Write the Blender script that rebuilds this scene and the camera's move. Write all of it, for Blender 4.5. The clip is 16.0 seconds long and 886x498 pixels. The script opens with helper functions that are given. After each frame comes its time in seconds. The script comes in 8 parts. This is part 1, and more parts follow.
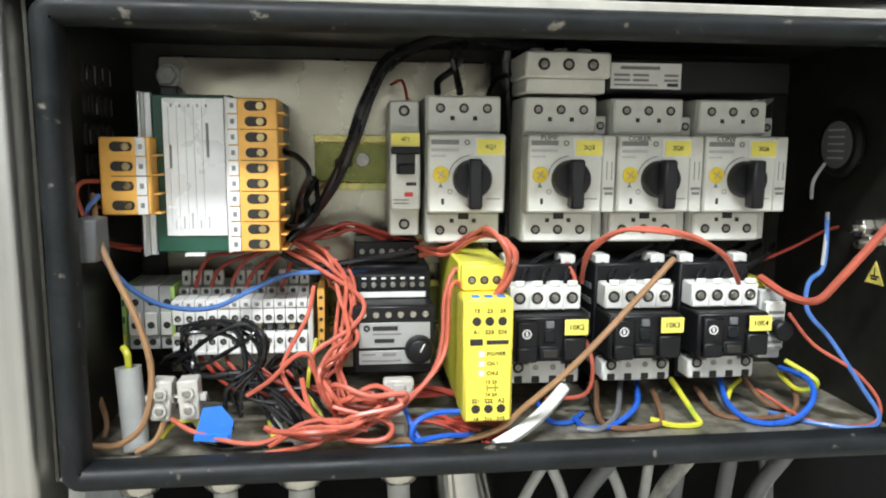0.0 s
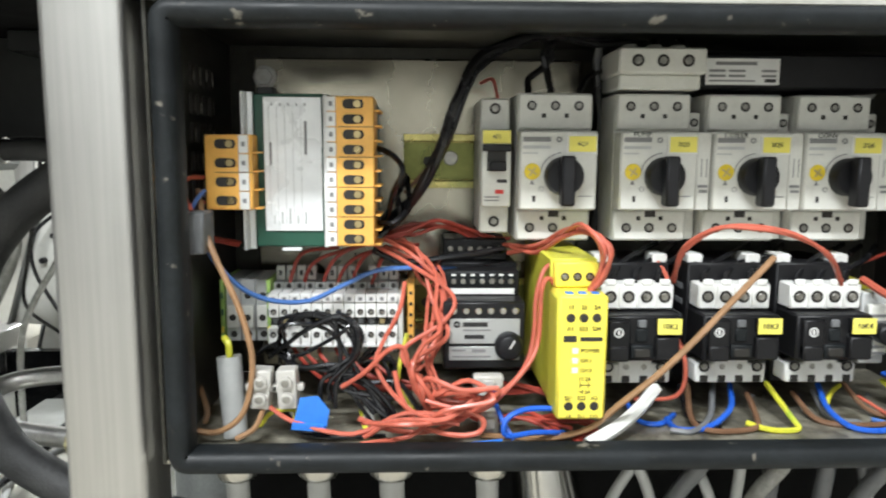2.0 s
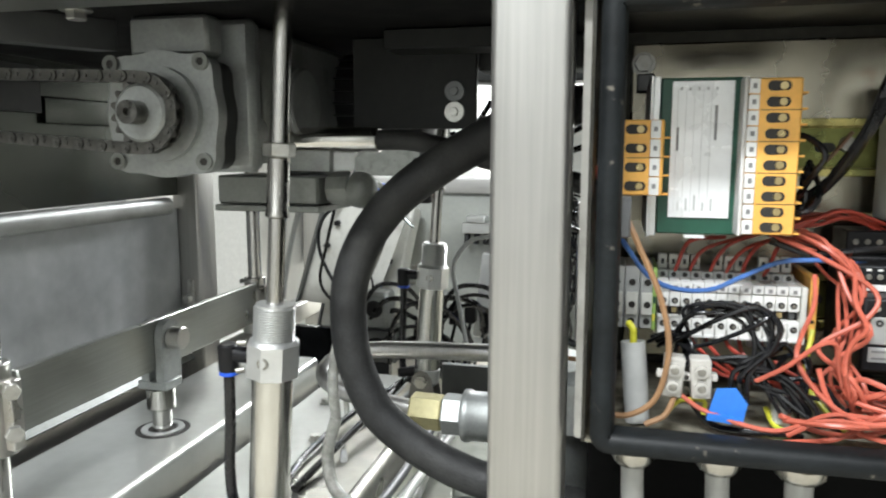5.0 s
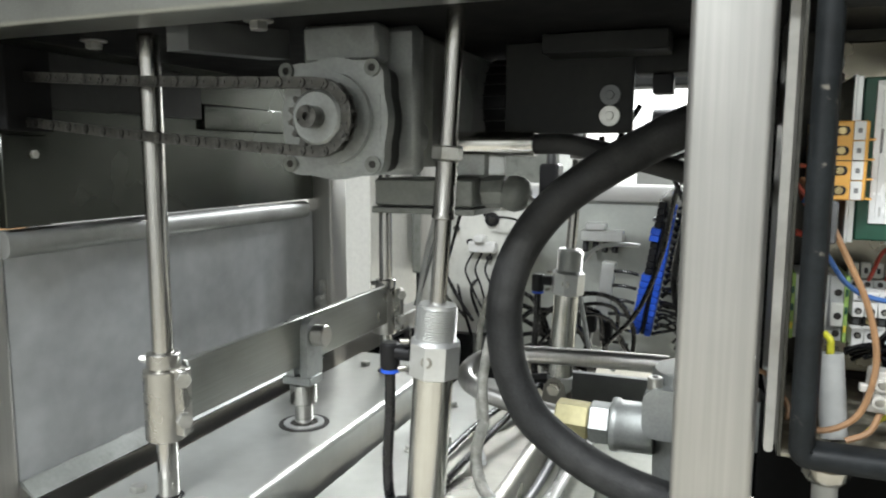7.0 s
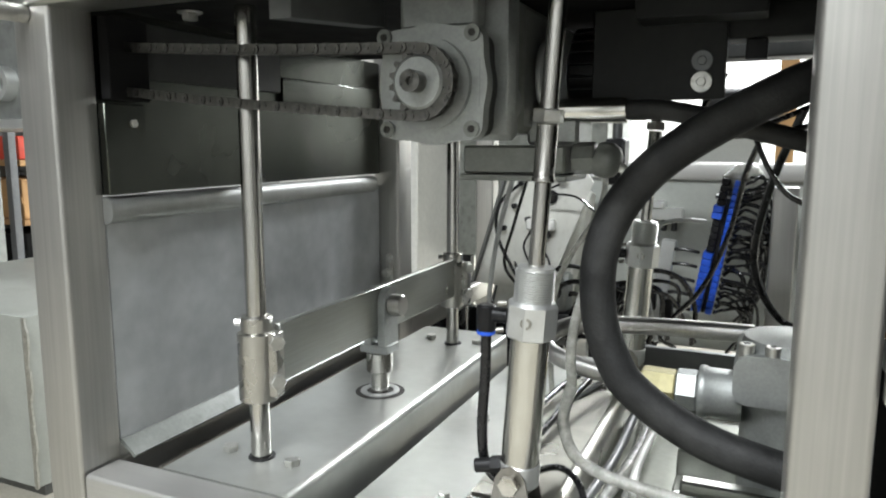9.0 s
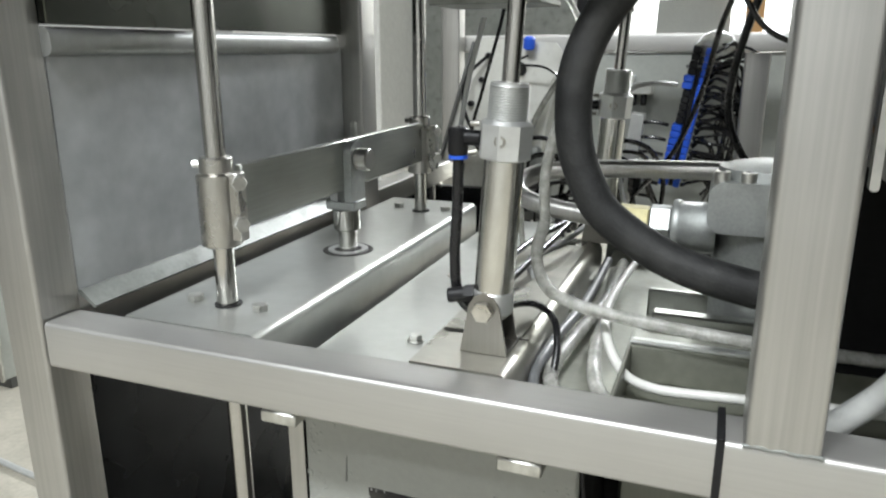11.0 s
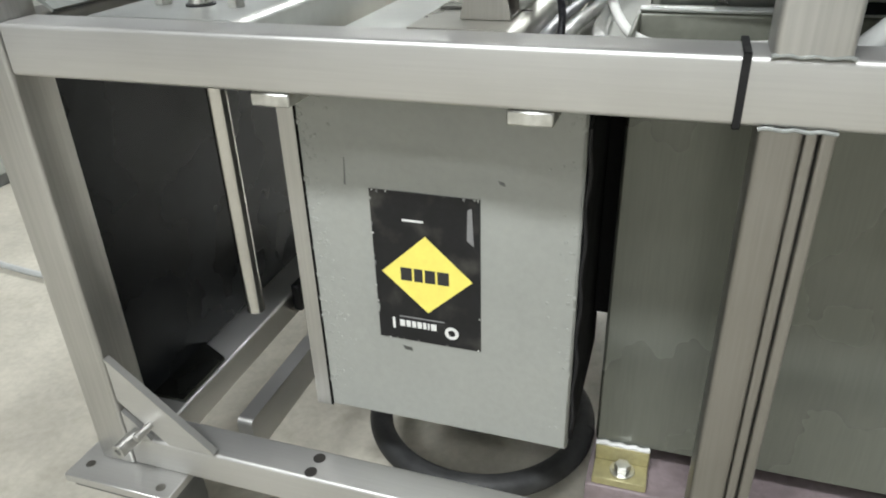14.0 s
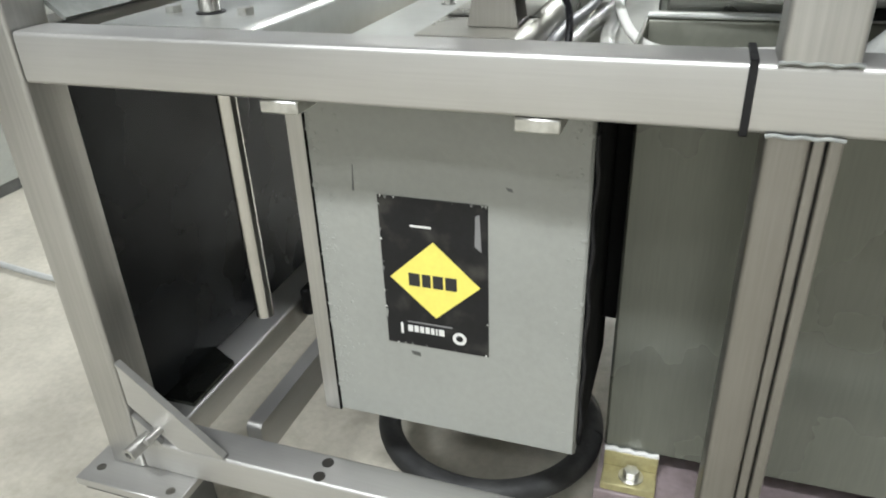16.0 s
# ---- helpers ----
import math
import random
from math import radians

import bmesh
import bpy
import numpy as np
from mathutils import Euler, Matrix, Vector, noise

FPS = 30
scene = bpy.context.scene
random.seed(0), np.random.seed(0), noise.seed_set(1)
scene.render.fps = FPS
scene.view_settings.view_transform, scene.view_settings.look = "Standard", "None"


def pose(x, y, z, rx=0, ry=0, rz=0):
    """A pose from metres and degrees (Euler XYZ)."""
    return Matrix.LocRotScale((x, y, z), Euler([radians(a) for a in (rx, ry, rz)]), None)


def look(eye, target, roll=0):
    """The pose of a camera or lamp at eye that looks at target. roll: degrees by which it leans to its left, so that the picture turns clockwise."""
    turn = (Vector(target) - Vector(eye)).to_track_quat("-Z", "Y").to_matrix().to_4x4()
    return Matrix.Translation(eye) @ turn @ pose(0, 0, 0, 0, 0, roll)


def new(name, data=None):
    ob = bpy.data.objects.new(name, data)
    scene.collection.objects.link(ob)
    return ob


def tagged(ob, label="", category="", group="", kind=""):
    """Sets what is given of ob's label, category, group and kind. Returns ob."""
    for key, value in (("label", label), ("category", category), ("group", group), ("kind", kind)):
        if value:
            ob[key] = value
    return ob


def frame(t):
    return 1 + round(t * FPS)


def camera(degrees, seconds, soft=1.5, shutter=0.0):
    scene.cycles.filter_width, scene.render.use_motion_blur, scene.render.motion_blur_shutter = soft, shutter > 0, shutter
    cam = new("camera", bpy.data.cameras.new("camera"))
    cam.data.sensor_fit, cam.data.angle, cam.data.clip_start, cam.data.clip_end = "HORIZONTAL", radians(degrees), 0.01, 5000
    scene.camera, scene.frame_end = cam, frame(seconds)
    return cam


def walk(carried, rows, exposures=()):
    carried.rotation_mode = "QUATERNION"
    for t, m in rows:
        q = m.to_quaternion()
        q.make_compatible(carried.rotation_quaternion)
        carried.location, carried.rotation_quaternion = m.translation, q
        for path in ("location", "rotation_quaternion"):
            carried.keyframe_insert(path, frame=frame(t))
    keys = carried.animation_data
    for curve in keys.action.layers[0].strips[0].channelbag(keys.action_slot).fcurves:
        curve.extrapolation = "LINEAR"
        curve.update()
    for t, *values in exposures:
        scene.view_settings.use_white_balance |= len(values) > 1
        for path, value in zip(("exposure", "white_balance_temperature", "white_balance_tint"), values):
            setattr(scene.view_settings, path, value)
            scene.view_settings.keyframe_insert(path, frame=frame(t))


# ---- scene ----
cam = camera(63.3, 16.0, soft=2.0, shutter=0.4)
METRES, EYE, TILT, LEAN, TURN = 0.46, 0.9, 0.0, 0.0, -6.8
ROWS = [
    (0.0, 0.0, 0.0, 0.0, 0.06, -8.11, -0.43),
    (0.5, 0.0072, -0.0027, 0.0005, -0.13, -8.02, -0.56),
    (1.0, 0.005, -0.0043, -0.0024, 0.48, -7.01, -0.4),
    (1.5, -0.0069, -0.0076, -0.0092, 1.81, -6.98, -0.35),
    (2.0, -0.0379, -0.0085, -0.0125, 4.9, -7.59, -0.31),
    (2.5, -0.0843, -0.0153, -0.0106, 7.91, -7.38, -0.42),
    (3.0, -0.1396, -0.0204, -0.0116, 11.25, -7.68, -0.35),
    (3.5, -0.1752, -0.0306, -0.0136, 14.0, -7.45, -0.3),
    (4.0, -0.2078, -0.0373, -0.0204, 16.38, -7.63, -0.09),
    (4.5, -0.2462, -0.0601, -0.0188, 18.49, -7.31, -0.14),
    (5.0, -0.2841, -0.0644, -0.0274, 20.63, -7.88, -0.09),
    (7.5, -0.4035, -0.1493, -0.0363, 29.86, -6.96, -0.28),
    (8.0, -0.4287, -0.1823, -0.0401, 31.03, -6.77, -0.3),
    (10.5, -0.4737, -0.1732, -0.1696, 29.14, -13.68, 0.2),
    (11.0, -0.4795, -0.1692, -0.2166, 27.91, -15.48, 0.19),
    (11.5, -0.4841, -0.1628, -0.2659, 26.22, -18.17, 0.65),
    (12.0, -0.4927, -0.1667, -0.3182, 25.84, -21.1, 1.11),
    (12.5, -0.4978, -0.1791, -0.3601, 25.63, -22.94, 1.23),
    (13.0, -0.5225, -0.1952, -0.4202, 25.27, -26.14, 1.13),
    (13.5, -0.5269, -0.2148, -0.4643, 24.95, -27.89, 1.35),
    (14.0, -0.5132, -0.2255, -0.4786, 24.76, -28.6, 1.7),
    (14.5, -0.5149, -0.2261, -0.4809, 25.07, -28.5, 1.47),
    (15.0, -0.516, -0.2257, -0.4771, 25.38, -28.5, 1.57),
    (15.5, -0.5136, -0.2239, -0.4743, 25.28, -28.45, 1.84),
    (16.0, -0.509, -0.2249, -0.473, 25.48, -28.31, 2.04),
]
EXPOSURES = [(0.0, 0.05), (5.0, -0.02), (8.0, -0.2), (10.5, -0.32), (13.0, -0.29), (16.0, -0.22)]
walk(cam, [(t, pose(0, 0, EYE, TILT, LEAN, TURN) @ pose(METRES * x, METRES * y, METRES * z, 90 + pitch, roll, yaw)) for t, x, y, z, yaw, pitch, roll in ROWS], EXPOSURES)

# ---- light ----
world = bpy.data.worlds.new("world")
scene.world = world
world.use_nodes = True
world.node_tree.nodes["Background"].inputs[0].default_value = (0.9, 0.95, 1.0, 1)
world.node_tree.nodes["Background"].inputs[1].default_value = 0.03


def area_lamp(name, place, target, sx, sy, power, colour=(0.955, 0.995, 1.025)):
    d = bpy.data.lights.new(name, "AREA")
    d.shape, d.size, d.size_y, d.energy, d.color = "RECTANGLE", sx, sy, power, colour
    ob = new(name, d)
    ob.matrix_world = look(place, target)
    return ob


area_lamp("ceiling_tube_front", (-0.6, -1.18, 2.85), (-0.6, -1.18, 0), 1.6, 0.25, 142)
# Fill lamp added at a lower angle, to reach into the cabinet.
area_lamp("front_fill_lamp", (-0.6, -2.0, 2.85), (-0.6, -1.7, 0), 1.6, 0.25, 35)
# Fill lamp added for the right side; no known tube.
area_lamp("right_fill_lamp", (2.2, 0.6, 2.85), (2.2, 0.6, 0), 0.25, 2.4, 50)
area_lamp("ceiling_tube_rear", (0.3, 4.2, 2.85), (0.3, 4.0, 0), 0.5, 0.25, 270)
# Added lamp that washes the back wall white.
area_lamp("back_wall_fill_lamp", (-0.5, 3.9, 2.85), (-0.5, 4.7, 0.9), 3.6, 0.3, 200)


# ---- materials ----
def mat(name, colour, rough=0.5, metal=0.0, var=0.12, scale=30.0, bump=0.0, bscale=200.0,
        stain=0.0, stain_colour=(0.05, 0.045, 0.035), sscale=9.0, brush=None, trans=0.0, rvar=0.1, spec=0.5, smin=0.5, sedge=0.22, grain=0.5):
    m = bpy.data.materials.new(name)
    m.use_nodes = True
    t = m.node_tree
    n, l = t.nodes, t.links
    b = n["Principled BSDF"]
    co = n.new("ShaderNodeTexCoord")
    src = co.outputs["Object"]
    if brush:
        mp = n.new("ShaderNodeMapping")
        mp.inputs["Scale"].default_value = brush
        l.new(src, mp.inputs[0])
        bsrc = mp.outputs[0]
    else:
        bsrc = src

    def tex(s, detail, vec):
        q = n.new("ShaderNodeTexNoise")
        q.inputs["Scale"].default_value = s
        q.inputs["Detail"].default_value = detail
        l.new(vec, q.inputs["Vector"])
        return q.outputs["Fac"]

    def ramp(fac, lo, hi):
        q = n.new("ShaderNodeMapRange")
        q.inputs["From Min"].default_value, q.inputs["From Max"].default_value = 0.3, 0.7
        q.inputs["To Min"].default_value, q.inputs["To Max"].default_value = lo, hi
        l.new(fac, q.inputs["Value"])
        return q.outputs["Result"]

    big = tex(scale, 4.0, src)
    fine = tex(bscale, 3.0, bsrc)
    hsv = n.new("ShaderNodeHueSaturation")
    hsv.inputs["Color"].default_value = (*colour, 1)
    mul = n.new("ShaderNodeMath")
    mul.operation = "MULTIPLY"
    l.new(ramp(big, 1 - var, 1 + var), mul.inputs[0])
    l.new(ramp(fine, 1 - var * grain, 1 + var * grain), mul.inputs[1])
    l.new(mul.outputs[0], hsv.inputs["Value"])
    colour_out = hsv.outputs["Color"]
    rough_in = ramp(big, max(0.02, rough - rvar), min(1.0, rough + rvar))
    if stain:
        s = tex(sscale, 8.0, src)
        q = n.new("ShaderNodeMapRange")
        q.inputs["From Min"].default_value, q.inputs["From Max"].default_value = smin, smin + sedge
        q.inputs["To Max"].default_value = stain
        q.interpolation_type = "SMOOTHSTEP"
        l.new(s, q.inputs["Value"])
        mx = n.new("ShaderNodeMix")
        mx.data_type = "RGBA"
        l.new(q.outputs["Result"], mx.inputs["Factor"])
        l.new(colour_out, mx.inputs["A"])
        mx.inputs["B"].default_value = (*stain_colour, 1)
        colour_out = mx.outputs["Result"]
    l.new(colour_out, b.inputs["Base Color"])
    l.new(rough_in, b.inputs["Roughness"])
    b.inputs["Metallic"].default_value = metal
    b.inputs["Specular IOR Level"].default_value = spec
    if trans:
        b.inputs["Transmission Weight"].default_value = trans
        b.inputs["IOR"].default_value = 1.4
    if bump:
        bp = n.new("ShaderNodeBump")
        bp.inputs["Strength"].default_value = 0.5
        bp.inputs["Distance"].default_value = bump
        l.new(fine, bp.inputs["Height"])
        l.new(bp.outputs[0], b.inputs["Normal"])
    return m


TROUGH = mat("olive_grey_trough", (0.20, 0.205, 0.17), 0.4, 0.4, 0.15, 14, 0.0001, 120, stain=0.5, stain_colour=(0.10, 0.10, 0.075), sscale=24)
STEEL = mat("brushed_steel", (0.46, 0.455, 0.435), 0.36, 0.9, 0.08, 7, 0.00005, 34, brush=(10, 10, 0.2), rvar=0.06, grain=0.9)
# Brushed steel set darker, for the lower post and small parts.
DULLSTEEL = mat("darker_brushed_steel", (0.29, 0.279, 0.258), 0.38, 1.0, 0.1, 9, 0.00004, 60, brush=(10, 10, 0.25), rvar=0.08)
STEEL_X = mat("brushed_steel_along", (0.50, 0.495, 0.475), 0.42, 0.78, 0.06, 7, 0.00004, 60, brush=(0.25, 10, 10), rvar=0.06)
STEEL_Y = mat("brushed_steel_across", (0.54, 0.535, 0.515), 0.36, 0.9, 0.05, 7, 0.00004, 60, brush=(10, 0.25, 10), rvar=0.06)
DULLBAR = mat("dull_flat_bar", (0.36, 0.37, 0.345), 0.34, 1.0, 0.1, 12, 0.00004, 60, brush=(10, 0.25, 10), rvar=0.1)
SHELF = mat("wiped_steel_shelf", (0.47, 0.48, 0.455), 0.36, 0.75, 0.08, 9, 0.00008, 60, stain=0.35, stain_colour=(0.33, 0.33, 0.295), sscale=16, rvar=0.06, sedge=0.45)
TRAYSTEEL = mat("oily_tray_steel", (0.36, 0.355, 0.315), 0.3, 0.85, 0.14, 14, 0.00008, 60, stain=0.5, stain_colour=(0.22, 0.21, 0.17), sscale=22, rvar=0.06, sedge=0.4)
HEMSTEEL = mat("dull_hem_steel", (0.30, 0.305, 0.295), 0.5, 0.8, 0.15, 20, 0.00006, 60)
RUBBED = mat("rubbed_steel_panel", (0.40, 0.415, 0.42), 0.40, 0.3, 0.16, 14, 0.00006, 40, stain=0.4, stain_colour=(0.25, 0.255, 0.25), sscale=9, rvar=0.05, sedge=0.5)
GLOSSDARK = mat("glossy_dark_sheet", (0.07, 0.074, 0.065), 0.26, 1.0, 0.12, 5, 0.0, 40, rvar=0.03)
GEARPAINT = mat("grey_green_casting_paint", (0.2, 0.21, 0.195), 0.4, 0.3, 0.15, 25, 0.0003, 260, stain=0.45, stain_colour=(0.06, 0.06, 0.05), sscale=35)
SHEET = mat("steel_sheet", (0.62, 0.63, 0.62), 0.38, 0.8, 0.05, 6, 0.00004, 60, stain=0.06, stain_colour=(0.4, 0.4, 0.38), sscale=9)
DARKPAINT = mat("dark_grimy_paint", (0.017, 0.018, 0.017), 0.5, 0.1, 0.25, 14, 0.0002, 120, stain=0.4, stain_colour=(0.045, 0.044, 0.04), sscale=18, spec=0.35)
YELLOWED = mat("yellowed_zinc", (0.42, 0.38, 0.2), 0.5, 0.3, 0.15, 60, stain=0.4, stain_colour=(0.22, 0.18, 0.08), sscale=60)
DARKSHEET = mat("dull_steel_sheet", (0.17, 0.175, 0.175), 0.45, 1.0, 0.15, 10, 0.00006, 60, stain=0.3, stain_colour=(0.16, 0.16, 0.16), sscale=12)
CHROME = mat("polished_rod", (0.56, 0.55, 0.525), 0.18, 1.0, 0.06, 20, rvar=0.05)
BARREL = mat("bright_cylinder_barrel", (0.72, 0.71, 0.67), 0.22, 1.0, 0.08, 25, 0.00003, 60, brush=(8, 8, 0.5), rvar=0.05)
TURNED = mat("turned_steel", (0.52, 0.51, 0.48), 0.3, 1.0, 0.08, 25, 0.00004, 60, brush=(2, 2, 60))
ZINC = mat("zinc_bolt", (0.6, 0.6, 0.57), 0.38, 1.0, 0.15, 90, stain=0.3, stain_colour=(0.3, 0.27, 0.2), sscale=120)
CAST = mat("cast_aluminium", (0.34, 0.355, 0.345), 0.46, 0.7, 0.14, 35, 0.0002, 380, stain=0.3, stain_colour=(0.16, 0.16, 0.14), sscale=30)
ALU = mat("anodised_aluminium", (0.72, 0.73, 0.72), 0.42, 0.85, 0.05, 40, 0.00004, 300)
GREYPAINT = mat("grey_machine_paint", (0.30, 0.308, 0.285), 0.42, 0.0, 0.06, 9, 0.0009, 130, stain=0.3, stain_colour=(0.22, 0.215, 0.18), sscale=9, sedge=0.4)
GREENPANEL = mat("grey_green_panel", (0.15, 0.157, 0.132), 0.28, 0.3, 0.11, 5, 0.00005, 60, stain=0.35, stain_colour=(0.11, 0.11, 0.085), sscale=6, rvar=0.03, sedge=0.4, brush=(6, 6, 0.4))
# The lighter bluish stain stands for mottled reflections in the dark steel.
BLACKBOX = mat("dark_steel_with_reflections", (0.026, 0.028, 0.031), 0.25, 0.7, 0.3, 8, 0.0003, 12, stain=0.4, stain_colour=(0.05, 0.053, 0.057), sscale=9, sedge=0.5)
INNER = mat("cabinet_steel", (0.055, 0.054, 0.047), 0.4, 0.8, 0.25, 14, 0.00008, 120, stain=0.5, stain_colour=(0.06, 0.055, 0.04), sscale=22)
# Brown stain and tone also stand in for cloudy reflections in the plate.
PLATE = mat("mounting_plate", (0.40, 0.375, 0.30), 0.24, 1.0, 0.2, 20, 0.0012, 13, stain=0.6, stain_colour=(0.15, 0.135, 0.095), sscale=13, rvar=0.1, sedge=0.4, smin=0.45)
DIRTY = mat("oily_cabinet_floor", (0.25, 0.235, 0.185), 0.42, 0.35, 0.45, 40, 0.0006, 160, stain=0.9, stain_colour=(0.06, 0.05, 0.03), sscale=42, sedge=0.14)
LIP = mat("painted_cabinet_lip", (0.42, 0.41, 0.37), 0.42, 0.0, 0.1, 25, stain=0.4, stain_colour=(0.2, 0.18, 0.14), sscale=30)
GASKET = mat("rubber_gasket", (0.009, 0.011, 0.012), 0.5, 0.0, 0.3, 40, 0.0002, 320, stain=0.55, stain_colour=(0.24, 0.22, 0.18), sscale=110, spec=0.25, smin=0.65, sedge=0.08)
RUBBER = mat("black_rubber_hose", (0.015, 0.0155, 0.0155), 0.62, 0.0, 0.4, 60, 0.0009, 420, stain=0.7, stain_colour=(0.06, 0.06, 0.058), sscale=24, spec=0.45, sedge=0.35, smin=0.4)
BLACK = mat("black_plastic", (0.009, 0.009, 0.010), 0.42, 0.0, 0.2, 60, 0.00005, 500, spec=0.3)
# Black for shaded gaps and undersides as well as a few black parts.
BLACKSHADE = mat("black_paint_and_shade", (0.008, 0.008, 0.008), 0.8, 0.0, 0.2, 30, spec=0.1)
DEVICE = mat("light_grey_plastic", (0.64, 0.64, 0.59), 0.45, 0.0, 0.05, 50, 0.00004, 500, stain=0.2, stain_colour=(0.36, 0.34, 0.28), sscale=70)
WHITE = mat("white_plastic", (0.74, 0.74, 0.71), 0.42, 0.0, 0.05, 60)
PAPER = mat("label_white", (0.72, 0.72, 0.70), 0.4, 0.0, 0.06, 60, stain=0.15, stain_colour=(0.4, 0.4, 0.38), sscale=60)
# Silver whitened and made less metallic, so the colour carries a glare.
FOIL = mat("silver_plate_with_glare", (0.80, 0.81, 0.81), 0.3, 0.2, 0.05, 30)
GREYFOIL = mat("grey_silver_label", (0.40, 0.41, 0.40), 0.35, 0.3, 0.06, 30)
INK = mat("grey_print", (0.2, 0.2, 0.2), 0.5, 0.0, 0.1)
BLACKINK = mat("black_print", (0.02, 0.02, 0.02), 0.5, 0.0, 0.1)
ORANGE = mat("orange_terminal_plastic", (0.79, 0.42, 0.09), 0.42, 0.0, 0.08, 60, 0.00005, 400)
GREEN = mat("green_bakelite", (0.012, 0.075, 0.045), 0.4, 0.0, 0.15, 40)
LIME = mat("green_yellow_plastic", (0.30, 0.46, 0.12), 0.45, 0.0, 0.2, 90)
YELLOW = mat("yellow_housing", (0.83, 0.70, 0.085), 0.42, 0.0, 0.05, 60, 0.00004, 400)
OLIVE = mat("yellow_side_housing", (0.60, 0.58, 0.06), 0.45, 0.0, 0.08, 60)
TAG = mat("yellow_label", (0.84, 0.75, 0.14), 0.45, 0.0, 0.05, 60)
DIAL = mat("yellow_dial", (0.74, 0.56, 0.03), 0.45, 0.0, 0.1, 100)
REDPLASTIC = mat("red_indicator", (0.6, 0.04, 0.03), 0.4)
CHROMATE = mat("yellow_chromate_rail", (0.42, 0.37, 0.14), 0.26, 1.0, 0.25, 40, stain=0.7, stain_colour=(0.13, 0.19, 0.07), sscale=30, sedge=0.3)
RAILWEB = mat("olive_rail_web", (0.17, 0.18, 0.06), 0.32, 0.9, 0.2, 40)
BRASS = mat("brass", (0.52, 0.42, 0.22), 0.34, 1.0, 0.12, 60, stain=0.3, stain_colour=(0.25, 0.2, 0.1), sscale=60)
NICKEL = mat("nickel_gland", (0.55, 0.53, 0.48), 0.26, 1.0, 0.12, 60)
SCREW = mat("screw_steel", (0.36, 0.35, 0.32), 0.38, 1.0, 0.2, 200)
HOLE = mat("dark_recess", (0.02, 0.018, 0.015), 0.6, 0.0, 0.1)
W_RED = mat("red_wire", (0.50, 0.118, 0.075), 0.36, 0.0, 0.18, 60)
W_RED2 = mat("dull_red_wire", (0.36, 0.05, 0.032), 0.42, 0.0, 0.12, 60)
W_BLUE = mat("blue_wire", (0.07, 0.17, 0.45), 0.36, 0.0, 0.1, 60)
W_DBLUE = mat("bright_blue_wire", (0.02, 0.11, 0.55), 0.34, 0.0, 0.1, 60)
W_BROWN = mat("brown_wire", (0.17, 0.09, 0.05), 0.42, 0.0, 0.12, 60)
W_TAN = mat("tan_wire", (0.30, 0.17, 0.085), 0.42, 0.0, 0.12, 60)
W_BLACK = mat("black_wire", (0.010, 0.010, 0.011), 0.24, 0.0, 0.1, 60, spec=0.5)
W_GREY = mat("grey_wire", (0.14, 0.145, 0.15), 0.4, 0.0, 0.1, 60)
W_YELLOW = mat("yellow_green_wire", (0.62, 0.60, 0.05), 0.38, 0.0, 0.1, 60, stain=0.9, stain_colour=(0.1, 0.35, 0.05), sscale=55)
BROWNHOSE = mat("dark_brown_hose", (0.045, 0.022, 0.018), 0.4, 0.0, 0.2, 60)
W_WHITE = mat("white_cable", (0.70, 0.70, 0.66), 0.4, 0.0, 0.06, 60)
W_LGREY = mat("light_grey_cable", (0.42, 0.43, 0.42), 0.42, 0.0, 0.08, 60)
W_PALE = mat("pale_grey_hose", (0.58, 0.59, 0.57), 0.35, 0.0, 0.08, 60)
CLEAR = mat("clear_braided_hose", (0.62, 0.62, 0.58), 0.12, 0.0, 0.25, 90, 0.0012, 420, spec=0.9, trans=0.55, stain=0.5, stain_colour=(0.2, 0.19, 0.16), sscale=60)
TAPE = mat("blue_tape", (0.03, 0.19, 0.66), 0.5, 0.0, 0.1, 60, 0.0002, 300)
BLUE = mat("blue_valve_plastic", (0.02, 0.10, 0.62), 0.38, 0.0, 0.1, 60)
NYLON = mat("natural_nylon", (0.62, 0.60, 0.55), 0.35, 0.0, 0.06, 60, trans=0.25)
CONCRETE = mat("concrete_floor", (0.44, 0.415, 0.35), 0.55, 0.0, 0.16, 7, 0.0014, 110, stain=0.6, stain_colour=(0.29, 0.27, 0.215), sscale=26, sedge=0.3)
PALE = mat("pale_grey_paint", (0.36, 0.375, 0.345), 0.5, 0.0, 0.08, 8, 0.0001, 120, stain=0.25, stain_colour=(0.22, 0.22, 0.2), sscale=12)
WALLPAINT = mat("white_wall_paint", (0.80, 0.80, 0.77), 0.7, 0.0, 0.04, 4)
# Tones of the assumed walls and ceiling, set by the fill they bounce.
DIMWALL = mat("low_fill_wall_grey", (0.20, 0.20, 0.195), 0.7, 0.0, 0.06, 4)
MIDWALL = mat("mid_fill_wall_grey", (0.45, 0.45, 0.435), 0.7, 0.0, 0.06, 4)
CEIL = mat("low_fill_ceiling_grey", (0.25, 0.25, 0.245), 0.8, 0.0, 0.05, 3)
WOOD = mat("raw_timber", (0.42, 0.24, 0.10), 0.6, 0.0, 0.2, 8, 0.0002, 60, brush=(4, 40, 40))
RUSTCHAIN = mat("oily_chain", (0.12, 0.118, 0.11), 0.36, 1.0, 0.35, 150, stain=0.5, stain_colour=(0.05, 0.045, 0.035), sscale=90)
RED = mat("red_bin", (0.6, 0.06, 0.03), 0.45)
STICKER = mat("black_sticker", (0.009, 0.009, 0.010), 0.38, 0.0, 0.2, 50, stain=0.35, stain_colour=(0.12, 0.115, 0.1), sscale=30, spec=0.3)
